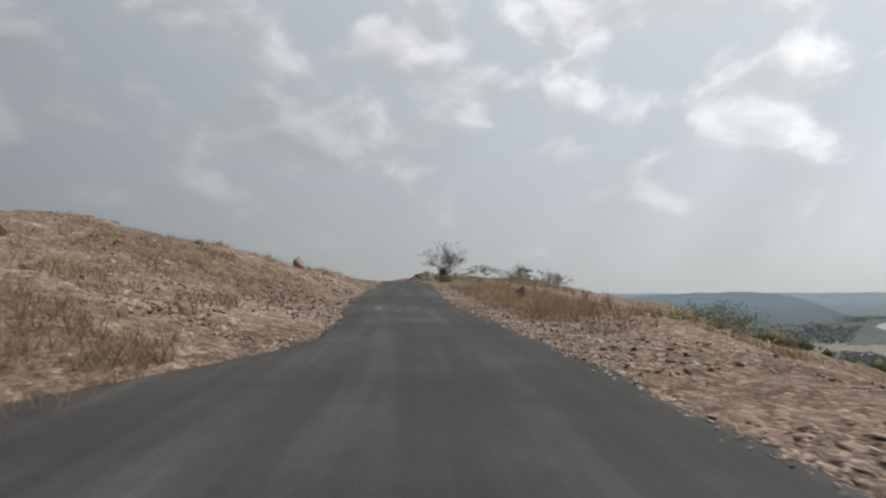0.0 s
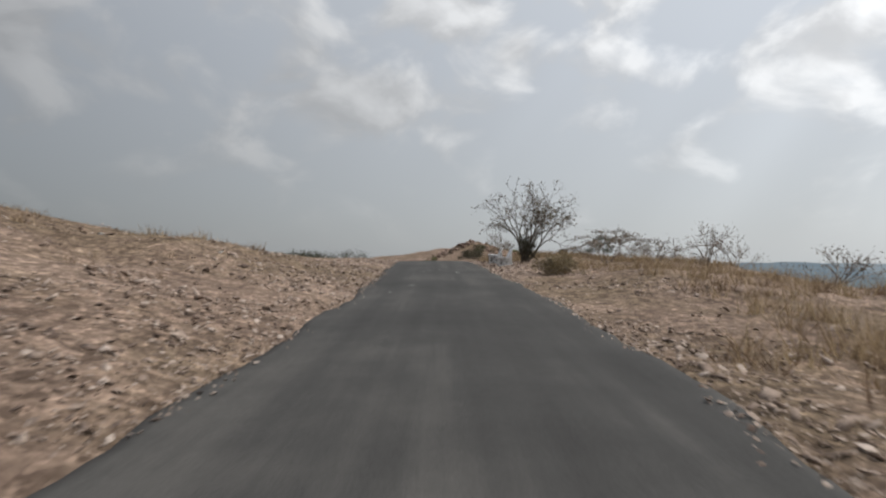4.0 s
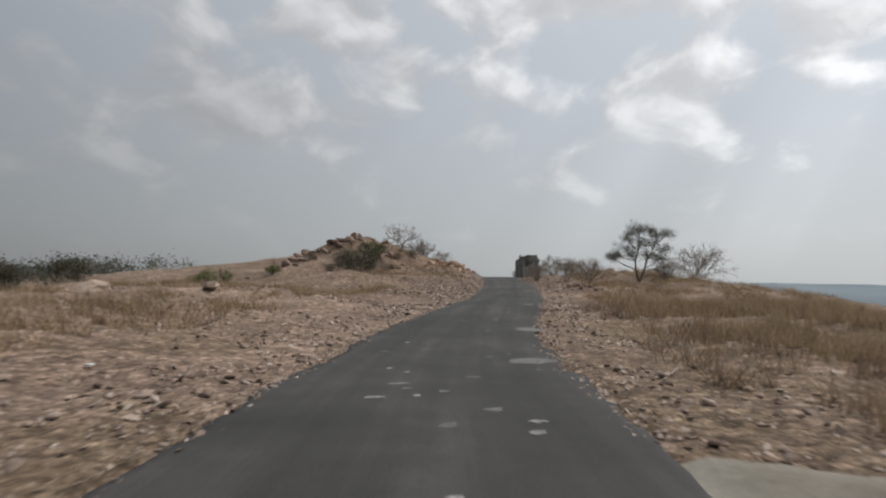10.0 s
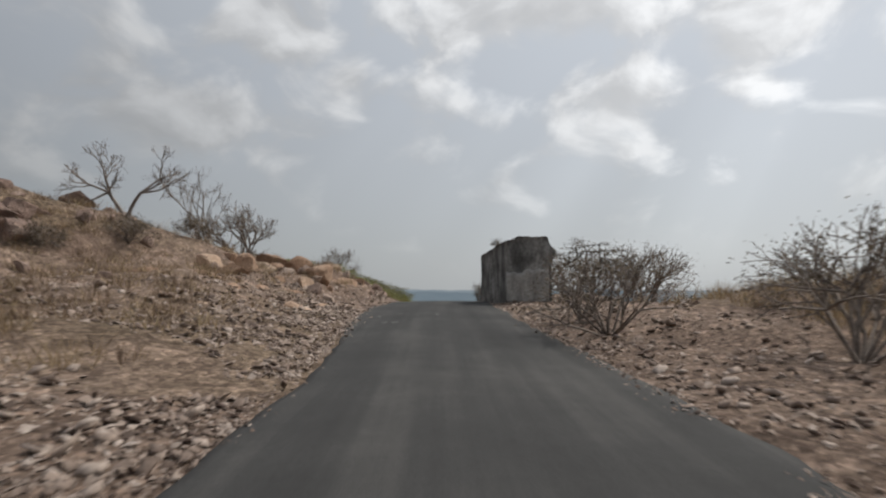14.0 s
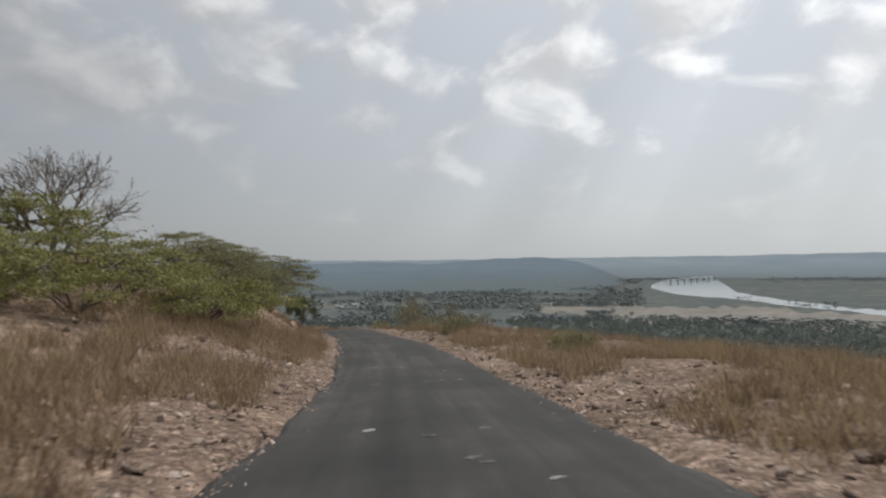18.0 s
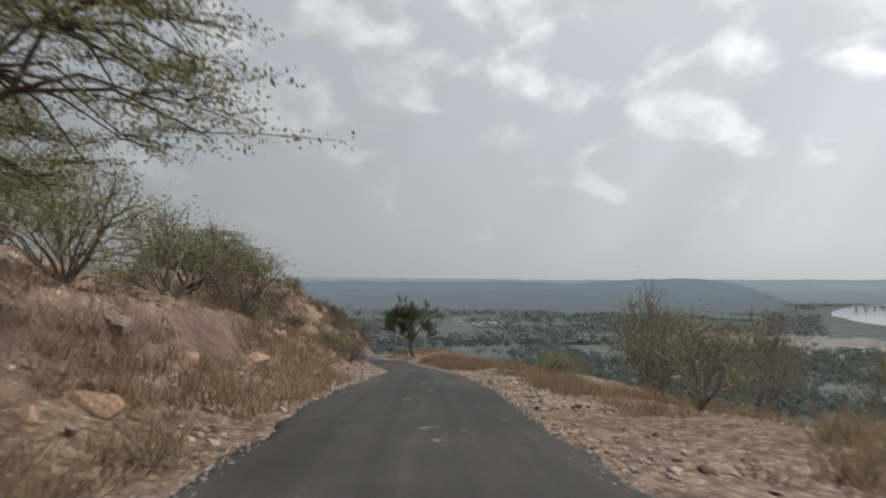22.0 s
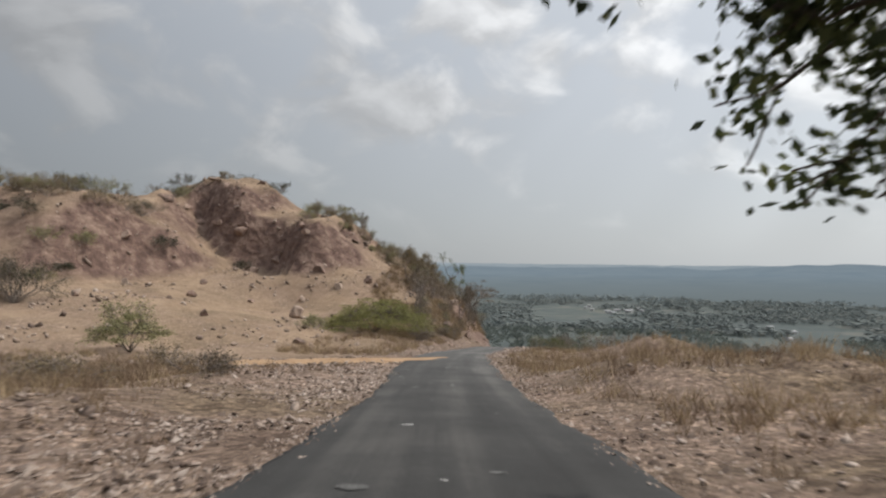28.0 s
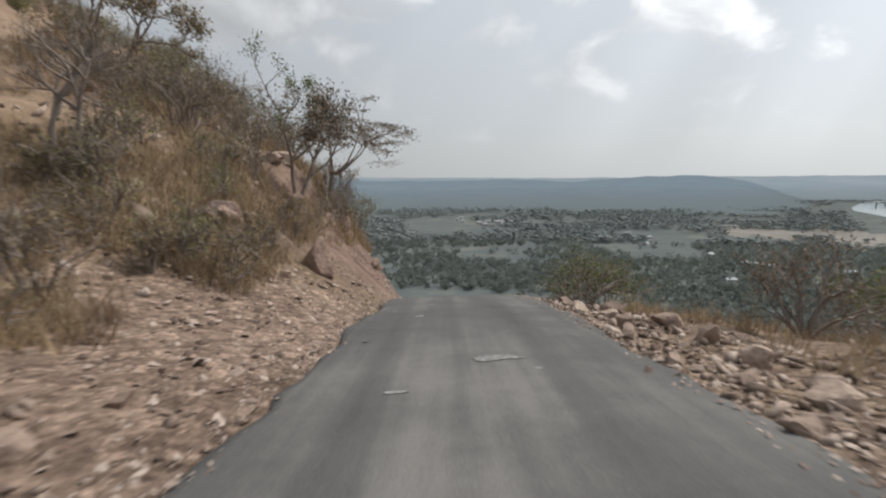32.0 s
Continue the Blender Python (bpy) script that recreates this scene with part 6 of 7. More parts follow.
def bench():
    top = thing("concrete_bench", "white painted cement bench with chipped legs beside the road", "bench", group="benches under the tree")
    part("seat", slab_profile("seat", [(-0.46, 0.40), (-0.46, 0.475), (0.02, 0.455), (0.02, 0.38)], -0.76, 0.76, M_WHITEPAINT), top)
    back = part("backrest", slab_profile("backrest", [(-0.02, 0.46), (0.13, 0.86), (0.20, 0.85), (0.06, 0.40)], -0.74, 0.74, M_WHITEPAINT), top)
    tilt = math.atan2(0.15, 0.40)
    for k, (at, wide) in enumerate([(-0.30, 0.07), (-0.20, 0.09), (-0.09, 0.07), (0.0, 0.06), (0.10, 0.1), (0.22, 0.08)]):
        m = Matrix.Rotation(tilt, 4, "Y")
        bm = box_bm(0.006, wide, 0.055 + 0.012 * (k % 2), bevel=0, m=m)
        bmesh.ops.translate(bm, vec=(-0.02 + 0.15 * 0.72 - 0.004, at, 0.46 + 0.4 * 0.72), verts=bm.verts)
        part("letter_bar", bm_mesh("letter_bar", bm, M_BLUE), back, "faded blue painted lettering")
    for y in (-0.62, 0.54):
        leg = part("leg", slab_profile("leg", [(-0.40, 0.0), (-0.45, 0.40), (0.0, 0.385), (0.10, 0.62), (0.15, 0.60), (0.22, 0.0)], y, y + 0.09, M_STAINEDPAINT), top)
        rng = np.random.default_rng(int(100 + 10 * y))
        for k in range(6):
            bm = bmesh.new()
            r = rng.uniform(0.008, 0.026)
            c = (rng.uniform(-0.25, 0.1), y - 0.004, rng.uniform(0.05, 0.36))
            vs = [bm.verts.new((c[0] + r * rng.uniform(0.5, 1.2) * math.cos(a), c[1], c[2] + r * rng.uniform(0.5, 1.4) * math.sin(a))) for a in np.arange(9) * 2 * math.pi / 9]
            bm.faces.new(vs)
            part("stain", bm_mesh("stain", bm, M_BLACK), leg, "black stain")
    return top


first = bench()
first.matrix_basis = pose(-0.30, 58.95, gz(-0.3, 58.95) - 0.11, -1, 3, 1)
second = copy_thing(first, pose(-0.60, 61.4, gz(-0.60, 61.4) - 0.06, 1.5, 4, -5))
tagged(second, "white cement bench, dirty and tilted, beside its twin")

def cement_yard():
    """The hardstanding: a cast strip that swings off the road, its broken edges standing proud."""
    k = np.linspace(0, len(YARD_NEAR) - 1, 60)
    i = np.arange(len(YARD_NEAR))
    a, b = (np.stack([np.interp(k, i, np.array(e)[:, c]) for c in (0, 1)], -1) for e in (YARD_NEAR, YARD_FAR))
    a = a + 0.12 * np.stack([fbm(k * 2.2, k * 0, 53, 3), fbm(k * 2.2, k * 0 + 7, 54, 3)], -1)
    b = b + 0.10 * np.stack([fbm(k * 2.2, k * 0, 55, 3), fbm(k * 2.2, k * 0 + 7, 56, 3)], -1)
    ts = np.concatenate([[0], np.linspace(0, 1, 22), [1]])
    xy = a[:, None] * (1 - ts)[None, :, None] + b[:, None] * ts[None, :, None]
    z = terrain(xy[..., 0], xy[..., 1], rough=False) + 0.065 + 0.006 * fbm(xy[..., 0], xy[..., 1], 57, 3)
    z[:, 0] -= 0.3; z[:, -1] -= 0.3
    u = xy[..., 0] - road_x(xy[..., 1])
    z = np.where(u < col(EDGE_T, 1, xy[..., 1]) + 0.1, road_z(xy[..., 1]) - 0.02, z)
    v = np.concatenate([xy, z[..., None]], -1)
    m, n = z.shape
    i = (np.arange(m - 1)[:, None] * n + np.arange(n - 1)[None]).ravel()
    return fast_mesh("cement_yard", v.reshape(-1, 3), np.stack([i, i + 1, i + n + 1, i + n], 1), M_CONCRETE)


def in_yard(x, y, grow=0.15):
    ring = np.array(YARD_NEAR + YARD_FAR[::-1])
    mid = ring.mean(0)
    ring = ring + grow * (ring - mid) / np.linalg.norm(ring - mid, axis=1, keepdims=True)
    inside = np.zeros(len(x), bool)
    for (x0, y0), (x1, y1) in zip(ring, np.roll(ring, -1, 0)):
        cross = (y0 > y) != (y1 > y)
        inside ^= cross & (x < (x1 - x0) * (y - y0) / (y1 - y0 + 1e-12) + x0)
    return inside


YARD_NEAR = [(-0.45, 93.6), (-0.5, 91.0), (-0.4, 88.6), (0.5, 87.5), (1.5, 86.7), (2.3, 85.2), (2.8, 82.5), (2.8, 79.0)]
YARD_FAR = [(0.0, 94.9), (0.8, 94.6), (1.7, 94.2), (3.0, 93.2), (4.6, 91.8), (5.8, 90.0), (6.5, 86.5), (6.4, 81.0)]
tagged(new("cement_yard", cement_yard()),
       "pale cement hardstanding cracked at its edges", "hardstanding", kind="structure")


# ---------------------------------------------------------------- motorcycle
def motorcycle(place, turn):
    top = thing("motorcycle", "dark maroon commuter motorcycle parked on its stand", "motorcycle", place, turn)
    paint = surface("maroon black enamel", [(0.3, (0.02, 0.012, 0.013)), (0.7, (0.05, 0.018, 0.02))], 3, 0.3, 0, spec=0.6)
    rubber = surface("black rubber", [(0.3, (0.012, 0.012, 0.012)), (0.7, (0.03, 0.03, 0.03))], 9, 0.85, 0.2)
    chrome = surface("dulled chrome", [(0.3, (0.14, 0.14, 0.14)), (0.7, (0.26, 0.26, 0.26))], 6, 0.4, 0, metal=1.0)
    iron = surface("dark grey metal", [(0.3, (0.03, 0.03, 0.032)), (0.7, (0.075, 0.075, 0.075))], 8, 0.5, 0.2, metal=0.8)
    seatm = surface("black vinyl", [(0.3, (0.015, 0.015, 0.015)), (0.7, (0.035, 0.033, 0.032))], 8, 0.55, 0.2)
    glassy = surface("lamp glass", [(0.3, (0.5, 0.5, 0.5)), (0.7, (0.7, 0.7, 0.7))], 8, 0.1, 0, spec=0.8)

    def torus(r, w, at, mat, name, parent):
        a, b = np.arange(28) * 2 * np.pi / 28, np.arange(8) * 2 * np.pi / 8
        aa, bb = np.meshgrid(a, b, indexing="ij")
        v = np.stack([(r + w * np.cos(bb)) * np.cos(aa) + at[0], w * np.sin(bb) * 0.9 + at[1], (r + w * np.cos(bb)) * np.sin(aa) + at[2]], -1).reshape(-1, 3)
        i, j = np.meshgrid(np.arange(28), np.arange(8), indexing="ij")
        f = np.stack([i * 8 + j, (i + 1) % 28 * 8 + j, (i + 1) % 28 * 8 + (j + 1) % 8, i * 8 + (j + 1) % 8], -1).reshape(-1, 4)
        return part(name, fast_mesh(name, v, f, mat, smooth=True), parent)

    def rod(name, pts, r, mat, parent=None, sides=8):
        segs = [(np.array(a, float), np.array(b, float), r, r) for a, b in zip(pts, pts[1:])]
        return part(name, fast_mesh(name, *tubes(segs, sides), mat, smooth=True), parent or top)

    def body(name, rows, mat, parent=None):
        """A lofted form: stations of x, z, half width, half height."""
        ang = np.arange(12) * 2 * np.pi / 12
        v = np.array([[(x, w * math.cos(a), z + h * math.sin(a)) for a in ang] for x, z, w, h in rows]).reshape(-1, 3)
        k = len(rows)
        f = [(i * 12 + j, i * 12 + (j + 1) % 12, (i + 1) * 12 + (j + 1) % 12, (i + 1) * 12 + j) for i in range(k - 1) for j in range(12)]
        return part(name, fast_mesh(name, v, np.array(f), mat, smooth=True), parent or top)
    for n, x in (("rear_wheel", -0.63), ("front_wheel", 0.66)):
        tyre = torus(0.275, 0.042, (x, 0, 0.315), rubber, n, top)
        torus(0.235, 0.012, (x, 0, 0.315), chrome, "rim", tyre)
        spokes = [(np.array((x, 0.02 * (k % 2 * 2 - 1), 0.315)), np.array((x + 0.235 * math.cos(a), 0, 0.315 + 0.235 * math.sin(a))), 0.003, 0.003) for k, a in enumerate(np.arange(24) * 2 * np.pi / 24)]
        part("spoke_web", fast_mesh("spoke_web", *tubes(spokes, 4), chrome), tyre)
        rod("hub", [(x, -0.06, 0.315), (x, 0.06, 0.315)], 0.05, iron, tyre, 12)
    body("fuel_tank", [(0.02, 0.80, 0.06, 0.06), (0.10, 0.83, 0.13, 0.10), (0.28, 0.86, 0.155, 0.12), (0.42, 0.88, 0.12, 0.10), (0.48, 0.88, 0.05, 0.05)], paint)
    body("seat", [(-0.66, 0.80, 0.05, 0.02), (-0.60, 0.80, 0.12, 0.045), (-0.3, 0.78, 0.13, 0.05), (0.0, 0.76, 0.11, 0.05), (0.06, 0.76, 0.05, 0.03)], seatm)
    body("side_cover", [(-0.42, 0.58, 0.03, 0.05), (-0.34, 0.58, 0.125, 0.14), (-0.08, 0.58, 0.13, 0.15), (0.0, 0.58, 0.05, 0.08)], paint)
    body("tail_cowl", [(-0.84, 0.74, 0.02, 0.03), (-0.79, 0.73, 0.08, 0.08), (-0.45, 0.69, 0.12, 0.10), (-0.33, 0.68, 0.05, 0.06)], paint)
    body("engine", [(-0.14, 0.40, 0.04, 0.08), (-0.08, 0.40, 0.13, 0.15), (0.12, 0.43, 0.14, 0.18), (0.24, 0.52, 0.10, 0.17), (0.31, 0.54, 0.04, 0.08)], iron)
    rod("frame_tube", [(0.45, 0, 0.86), (0.36, 0, 0.42), (0.1, 0, 0.26), (-0.2, 0, 0.28), (-0.34, 0, 0.66)], 0.018, iron)
    for s in (-1, 1):
        rod("fork_leg", [(0.66, 0.075 * s, 0.315), (0.47, 0.085 * s, 0.93)], 0.022, chrome)
        rod("swing_arm", [(-0.63, 0.085 * s, 0.315), (-0.12, 0.08 * s, 0.38)], 0.018, iron)
        rod("shock_absorber", [(-0.55, 0.1 * s, 0.34), (-0.40, 0.1 * s, 0.68)], 0.026, chrome)
        rod("mirror_stalk", [(0.42, 0.2 * s, 1.0), (0.38, 0.3 * s, 1.2)], 0.006, iron)
        part("mirror", bm_mesh("mirror", box_bm(0.03, 0.11, 0.08, (0.38, 0.31 * s, 1.24), 0.014), iron), top)
        rod("indicator", [(0.52, 0.1 * s, 0.84), (0.52, 0.17 * s, 0.84)], 0.02, glassy)
    rod("handlebar", [(0.36, -0.36, 0.99), (0.44, -0.2, 1.02), (0.46, 0, 0.95), (0.44, 0.2, 1.02), (0.36, 0.36, 0.99)], 0.013, chrome)
    body("headlamp", [(0.46, 0.86, 0.05, 0.05), (0.52, 0.86, 0.10, 0.11), (0.62, 0.86, 0.10, 0.11)], paint)
    rod("headlamp_glass", [(0.615, 0, 0.86), (0.635, 0, 0.86)], 0.09, glassy, sides=16)
    ang = np.radians(np.arange(20, 165, 12))
    rows = [(0.66 + 0.345 * math.cos(a), 0.315 + 0.345 * math.sin(a)) for a in ang]
    v = np.array([(x, y, z + dz) for x, z in rows for y, dz in ((-0.06, -0.02), (-0.03, 0.008), (0.03, 0.008), (0.06, -0.02))])
    f = np.array([(4 * i + j, 4 * i + j + 1, 4 * i + j + 5, 4 * i + j + 4) for i in range(len(rows) - 1) for j in range(3)])
    part("front_mudguard", fast_mesh("front_mudguard", v, f, chrome, smooth=True), top)
    rows = [(-0.63 + 0.35 * math.cos(a), 0.315 + 0.35 * math.sin(a)) for a in np.radians(np.arange(50, 205, 12))]
    v = np.array([(x, y, z + dz) for x, z in rows for y, dz in ((-0.07, -0.02), (-0.03, 0.008), (0.03, 0.008), (0.07, -0.02))])
    part("rear_mudguard", fast_mesh("rear_mudguard", v, f[:3 * (len(rows) - 1)], paint, smooth=True), top)
    rod("silencer", [(0.2, 0.12, 0.34), (0.0, 0.15, 0.27), (-0.35, 0.16, 0.28), (-0.85, 0.16, 0.36)], 0.035, chrome, sides=10)
    rod("side_stand", [(-0.05, -0.1, 0.28), (0.0, -0.28, 0.01)], 0.012, iron)
    rod("grab_rail", [(-0.5, 0.12, 0.78), (-0.75, 0.1, 0.84), (-0.78, 0, 0.85), (-0.75, -0.1, 0.84), (-0.5, -0.12, 0.78)], 0.012, chrome)
    return top


motorcycle((5.5, 84.8, float(terrain(np.array([5.5]), np.array([84.8]), rough=False)[0]) + 0.08), -73)
bpy.data.objects["motorcycle"].rotation_euler.x += radians(-6)
bpy.data.objects["motorcycle"].scale = (1.1, 1.1, 1.12)


# ---------------------------------------------------------------- rocks
def rock(name, label, place, size, seed, mat=None, squash=0.75, detail=3, group="", sink=0.2, turn=None, category="boulder", craggy=0.34):
    rng = np.random.default_rng(seed)
    bm = bmesh.new()
    bmesh.ops.create_icosphere(bm, subdivisions=detail, radius=0.5)
    cuts = [Vector(rng.normal(0, 1, 3)).normalized() for _ in range(11)]
    deep = rng.uniform(0.17, 0.36, 11)
    sx = Vector((1, rng.uniform(0.6, 0.9), squash))
    for v in bm.verts:
        p = v.co.copy()
        for c, h in zip(cuts, deep):
            over = p.dot(c) - h
            if over > 0:
                p -= c * over
        p += p.normalized() * craggy * 0.26 * (noise.noise(p * 3.1 + Vector((seed, 0, 0))) * 0.6 + noise.noise(p * 7.3 + Vector((0, seed, 0))) * 0.3)
        v.co = Vector((p.x * sx.x, p.y * sx.y, p.z * sx.z)) * size
    low = min(v.co.z for v in bm.verts)
    bmesh.ops.translate(bm, vec=(0, 0, -low), verts=bm.verts)
    ob = new(name, bm_mesh(name, bm, mat or M_BOULDER))
    x, y = place[:2]
    z = place[2] if len(place) > 2 else gz(x, y) - sink * size * squash
    ob.matrix_basis = pose(x, y, z, 0, 0, rng.uniform(0, 360) if turn is None else turn)
    return tagged(ob, label, category, group)


for k, (x, y, s) in enumerate([(-8.2, 34.4, 1.35), (-7.1, 37.0, 0.85), (-12.1, 32.6, 0.9), (-7.8, 36.0, 0.5), (-10.9, 26.5, 0.7), (-16, 20.0, 1.3), (-11.5, 15.2, 0.6), (-8.7, 12.4, 0.45), (-7.7, 19.0, 0.35)]):
    rock("boulder", "reddish brown boulder on the stony bank", (x, y), s, 400 + k, group="boulders on the bank")
for k, (x, y, s) in enumerate([(5.2, 33.5, 1.0), (8.0, 41.5, 0.8), (6.6, 19.5, 0.7)]):
    rock("edge_boulder", "grey boulder in the dry grass at the edge", (x, y), s, 415 + k, group="boulders at the slope edge")
rock("standing_stone", "grey upright stone in the dry grass", (3.55, 23.4), 0.62, 419, M_BOULDER, 1.7, sink=0.1)
rock("slab_rock", "flat tilted slab crowning the mound", (-4.3, 150.2), 2.0, 421, squash=0.42, sink=0.1)
rock("mound_rock", "pointed rock on the mound's top", (-2.5, 150.8), 1.3, 422, squash=0.8)
rock("mound_rock", "round rock on the mound's shoulder", (-8.0, 150.2), 1.3, 423, squash=0.8)
rock("mound_rock", "dark rock above the red cutting", (0.9, 154.6), 1.6, 424, squash=0.5)
rock("pale_slab", "pale broken cement slab lying on the stony ground", (-10.5, 110.8), 1.7, 425, M_PALEROCK, 0.3, sink=0.05)
rock("pale_slab", "second pale slab half sunk in the ground", (-7.2, 112.5), 1.5, 426, M_PALEROCK, 0.28, sink=0.1)
for k, (x, y, s) in enumerate([(8.6, 151.6, 1.1), (8.0, 153.2, 1.2), (9.2, 154.0, 0.8), (9.0, 156.2, 0.9), (10.2, 157.6, 0.8), (8.2, 157.8, 0.9), (10.6, 160.0, 0.8), (9.4, 150.4, 0.9)]):
    rock("leaning_rock", "fractured pinkish rock leaning in the bank", (x, y), s, 1400 + k, M_PALEROCK, 0.85, group="leaning rocks in the bank", sink=0.45)
rng = np.random.default_rng(57)
for k in range(34):
    y = 146.5 + 15.5 * k / 34 + rng.uniform(-0.4, 0.4)
    u = 1.5 + (k * 7 % 5) * 0.8 + rng.uniform(-0.3, 0.3) + 0.12 * max(0, y - 150)
    rock("jointed_rock", "pink-orange jointed rock breaking out of the bank", (float(road_x(y)) - float(col(EDGE_T, 0, y)) - u, y), rng.uniform(1.2, 1.9) * (1.0 if y < 151 else 0.45), 1700 + k, M_CUTROCK, 0.62, group="jointed rock of the bank", sink=0.58, craggy=0.22)
for k in range(22):
    y = 151.5 + 0.5 * k + rng.uniform(-0.2, 0.2)
    ob = rock("jointed_rock", "tilted slab of pink-orange rock in the outcrop", (float(road_x(y)) - 4.3 - (k * 3 % 4) * 1.1 - rng.uniform(0, 0.5), y), rng.uniform(1.1, 1.8), 1800 + k, M_CUTROCK, 0.8, group="jointed rock of the bank", sink=0.42, craggy=0.15)
    ob.rotation_euler.y = radians(rng.uniform(-28, -8))
for k in range(40):
    a, d = rng.uniform(0, 2 * np.pi), 6.5 * math.sqrt(rng.random())
    rock("brown_rock", "dark brown rock bedded in the mound", (-3.4 + d * math.cos(a), 149.4 + 0.7 * d * math.sin(a)), rng.uniform(0.8, 1.9), 1740 + k, M_BOULDER, 0.6, group="rocks bedded in the mound", sink=0.5)
rng = np.random.default_rng(31)
for k in range(9):
    rock("mound_rock", "dark weathered rock on the mound's shoulder", (-9.3 + 0.75 * k + rng.uniform(-0.5, 0.5), 144.5 + 0.55 * k + rng.uniform(-0.8, 0.8)), rng.uniform(0.8, 1.7), 800 + k, squash=0.7, sink=0.35, group="rocks on the mound's shoulder")
for k in range(44):
    a, d = rng.uniform(0, 2 * np.pi), rng.uniform(1, 10)
    rock("mound_stone", "weathered stone on the mound", (-3 + d * math.cos(a) * 1.1, 150 + d * math.sin(a) * 0.8), rng.uniform(0.3, 0.8), 430 + k, group="stones on the mound", detail=2)
for k in range(40):
    y = rng.uniform(151.0, 167)
    rock("bank_rock", "angular orange-brown rock in the bank", (float(road_x(y)) - col(EDGE_T, 0, y) - rng.uniform(1.0, 4.5), y), rng.uniform(0.3, 0.95), 1460 + k, M_PALEROCK if k % 3 else M_BOULDER, 0.8, group="rocks in the bank", sink=0.35, detail=2)
for k in range(60):
    y = rng.uniform(198, 243)
    rock("cut_rock", "broken pinkish rock in the cut bank", (float(road_x(y)) - rng.uniform(3.9, 8.5), y), rng.uniform(0.3, 1.1), 1480 + k, M_CUTROCK if k % 6 else M_PALEROCK, 0.75, group="rocks in the cut bank", sink=0.32, detail=2 if k % 2 else 3)
for k in range(26):
    a, d = rng.uniform(0, 2 * np.pi), 1.1 * math.sqrt(rng.random())
    rock("heap_stone", "broken brown stone in a heap on the verge", (12.9 + 1.3 * d * math.cos(a), 127.9 + d * math.sin(a)), rng.uniform(0.16, 0.4), 1740 + k, M_BOULDER if k % 3 else M_PALEROCK, 0.8, group="heap of stones on the verge", category="stone", sink=0.15, detail=2)
rock("verge_stone", "lone black stone on the gravel verge", (26.6, 192.6), 0.42, 500, M_BOULDER, 0.8, category="stone")
rock("verge_stone", "flat pale stone in the grass", (18.4, 187.2), 0.7, 501, M_PALEROCK, 0.5, category="stone")
for k, (x, y, s) in enumerate([(8.4, 315.6, 1.9), (4.0, 308.4, 1.0), (-2.4, 317.9, 1.0), (10.0, 301.0, 0.5), (-1.0, 312.0, 0.7), (2.0, 320.5, 0.9), (6.5, 322.0, 1.1), (12.6, 304.4, 1.1), (-6, 308, 0.8), (-9, 318, 1.2), (-4, 323, 1.0), (0.5, 303, 0.6), (14.5, 301.5, 0.5), (5.5, 296.8, 0.5), (-12, 322, 1.4), (9.5, 324, 1.3), (12.0, 326.5, 1.5), (-15, 312, 0.9)]):
    rock("quarry_boulder", "rough brown boulder on the quarry floor", (x, y), s, 510 + k, M_BOULDER if k % 3 else M_PALEROCK, 0.85, group="boulders on the quarry floor")
for k in range(22):
    x = -26 + 34 * (k + rng.uniform(-0.4, 0.4)) / 22
    y = float(quarry_line(x)) + rng.uniform(-0.5, 3.0)
    rock("face_rock", "jutting purple-brown rock of the quarry face", (x, y), rng.uniform(1.2, 3.0), 540 + k, M_BOULDER, 0.75, group="rocks of the quarry face", sink=0.6)
for k, (x, y, s) in enumerate([(-16.4, 321.9, 1.9), (-17.8, 322.4, 1.6), (-24.1, 323.6, 1.9), (-25.4, 324.2, 1.5), (-12.2, 328.6, 2.2), (-13.4, 327.4, 1.8), (-12.4, 337.6, 1.3), (-14.2, 335.0, 1.2), (-12.0, 339.6, 1.5), (-10.8, 339.0, 1.2)]):
    rock("ledge_rock", "pale weathered ledge of rock beside the dark face", (x, y), s, 1700 + k, M_PALEROCK, 0.45, group="ledges beside the quarry face", sink=0.4, craggy=0.25)
for k in range(14):
    x = -30 + 3.4 * k + rng.uniform(-1, 1)
    rock("crest_rock", "weathered rock on the hill's crest", (x, 340 + rng.uniform(-3, 4) + 0.2 * x), rng.uniform(1.6, 3.4), 580 + k, M_BOULDER, 0.6, group="rocks on the crest", sink=0.5)
for k in range(18):
    y = rng.uniform(322, 344)
    rock("slope_rock", "broken rock at the foot of the steep slope", (float(road_x(y)) - rng.uniform(2.5, 6.5), y), rng.uniform(0.5, 1.6), 600 + k, M_PALEROCK if k % 2 else M_BOULDER, 0.85, group="rocks at the slope's foot", sink=0.3)
for k, (x, y, s) in enumerate([(21.75, 314.6, 0.42), (21.9, 315.6, 0.36), (26.6, 314.6, 0.36), (27.0, 314.1, 0.42), (27.5, 315.4, 0.5), (28.0, 317.0, 0.55), (27.2, 318.5, 0.45), (28.1, 321.3, 0.6), (28.8, 323.0, 0.7), (27.3, 316.2, 0.6), (27.9, 315.9, 0.45), (28.4, 318.6, 0.7), (27.6, 319.6, 0.5), (28.6, 320.2, 0.55), (27.9, 322.2, 0.5), (28.3, 324.6, 0.6), (26.9, 316.8, 0.35), (22.0, 322.8, 0.6), (21.6, 325, 0.7), (25.6, 309, 0.3), (26.2, 312.8, 0.45)]):
    rock("verge_rock", "pale angular rock on the verge", (x, y), s, 620 + k, M_PALEROCK, 0.75, group="rocks along the verge", category="rock")


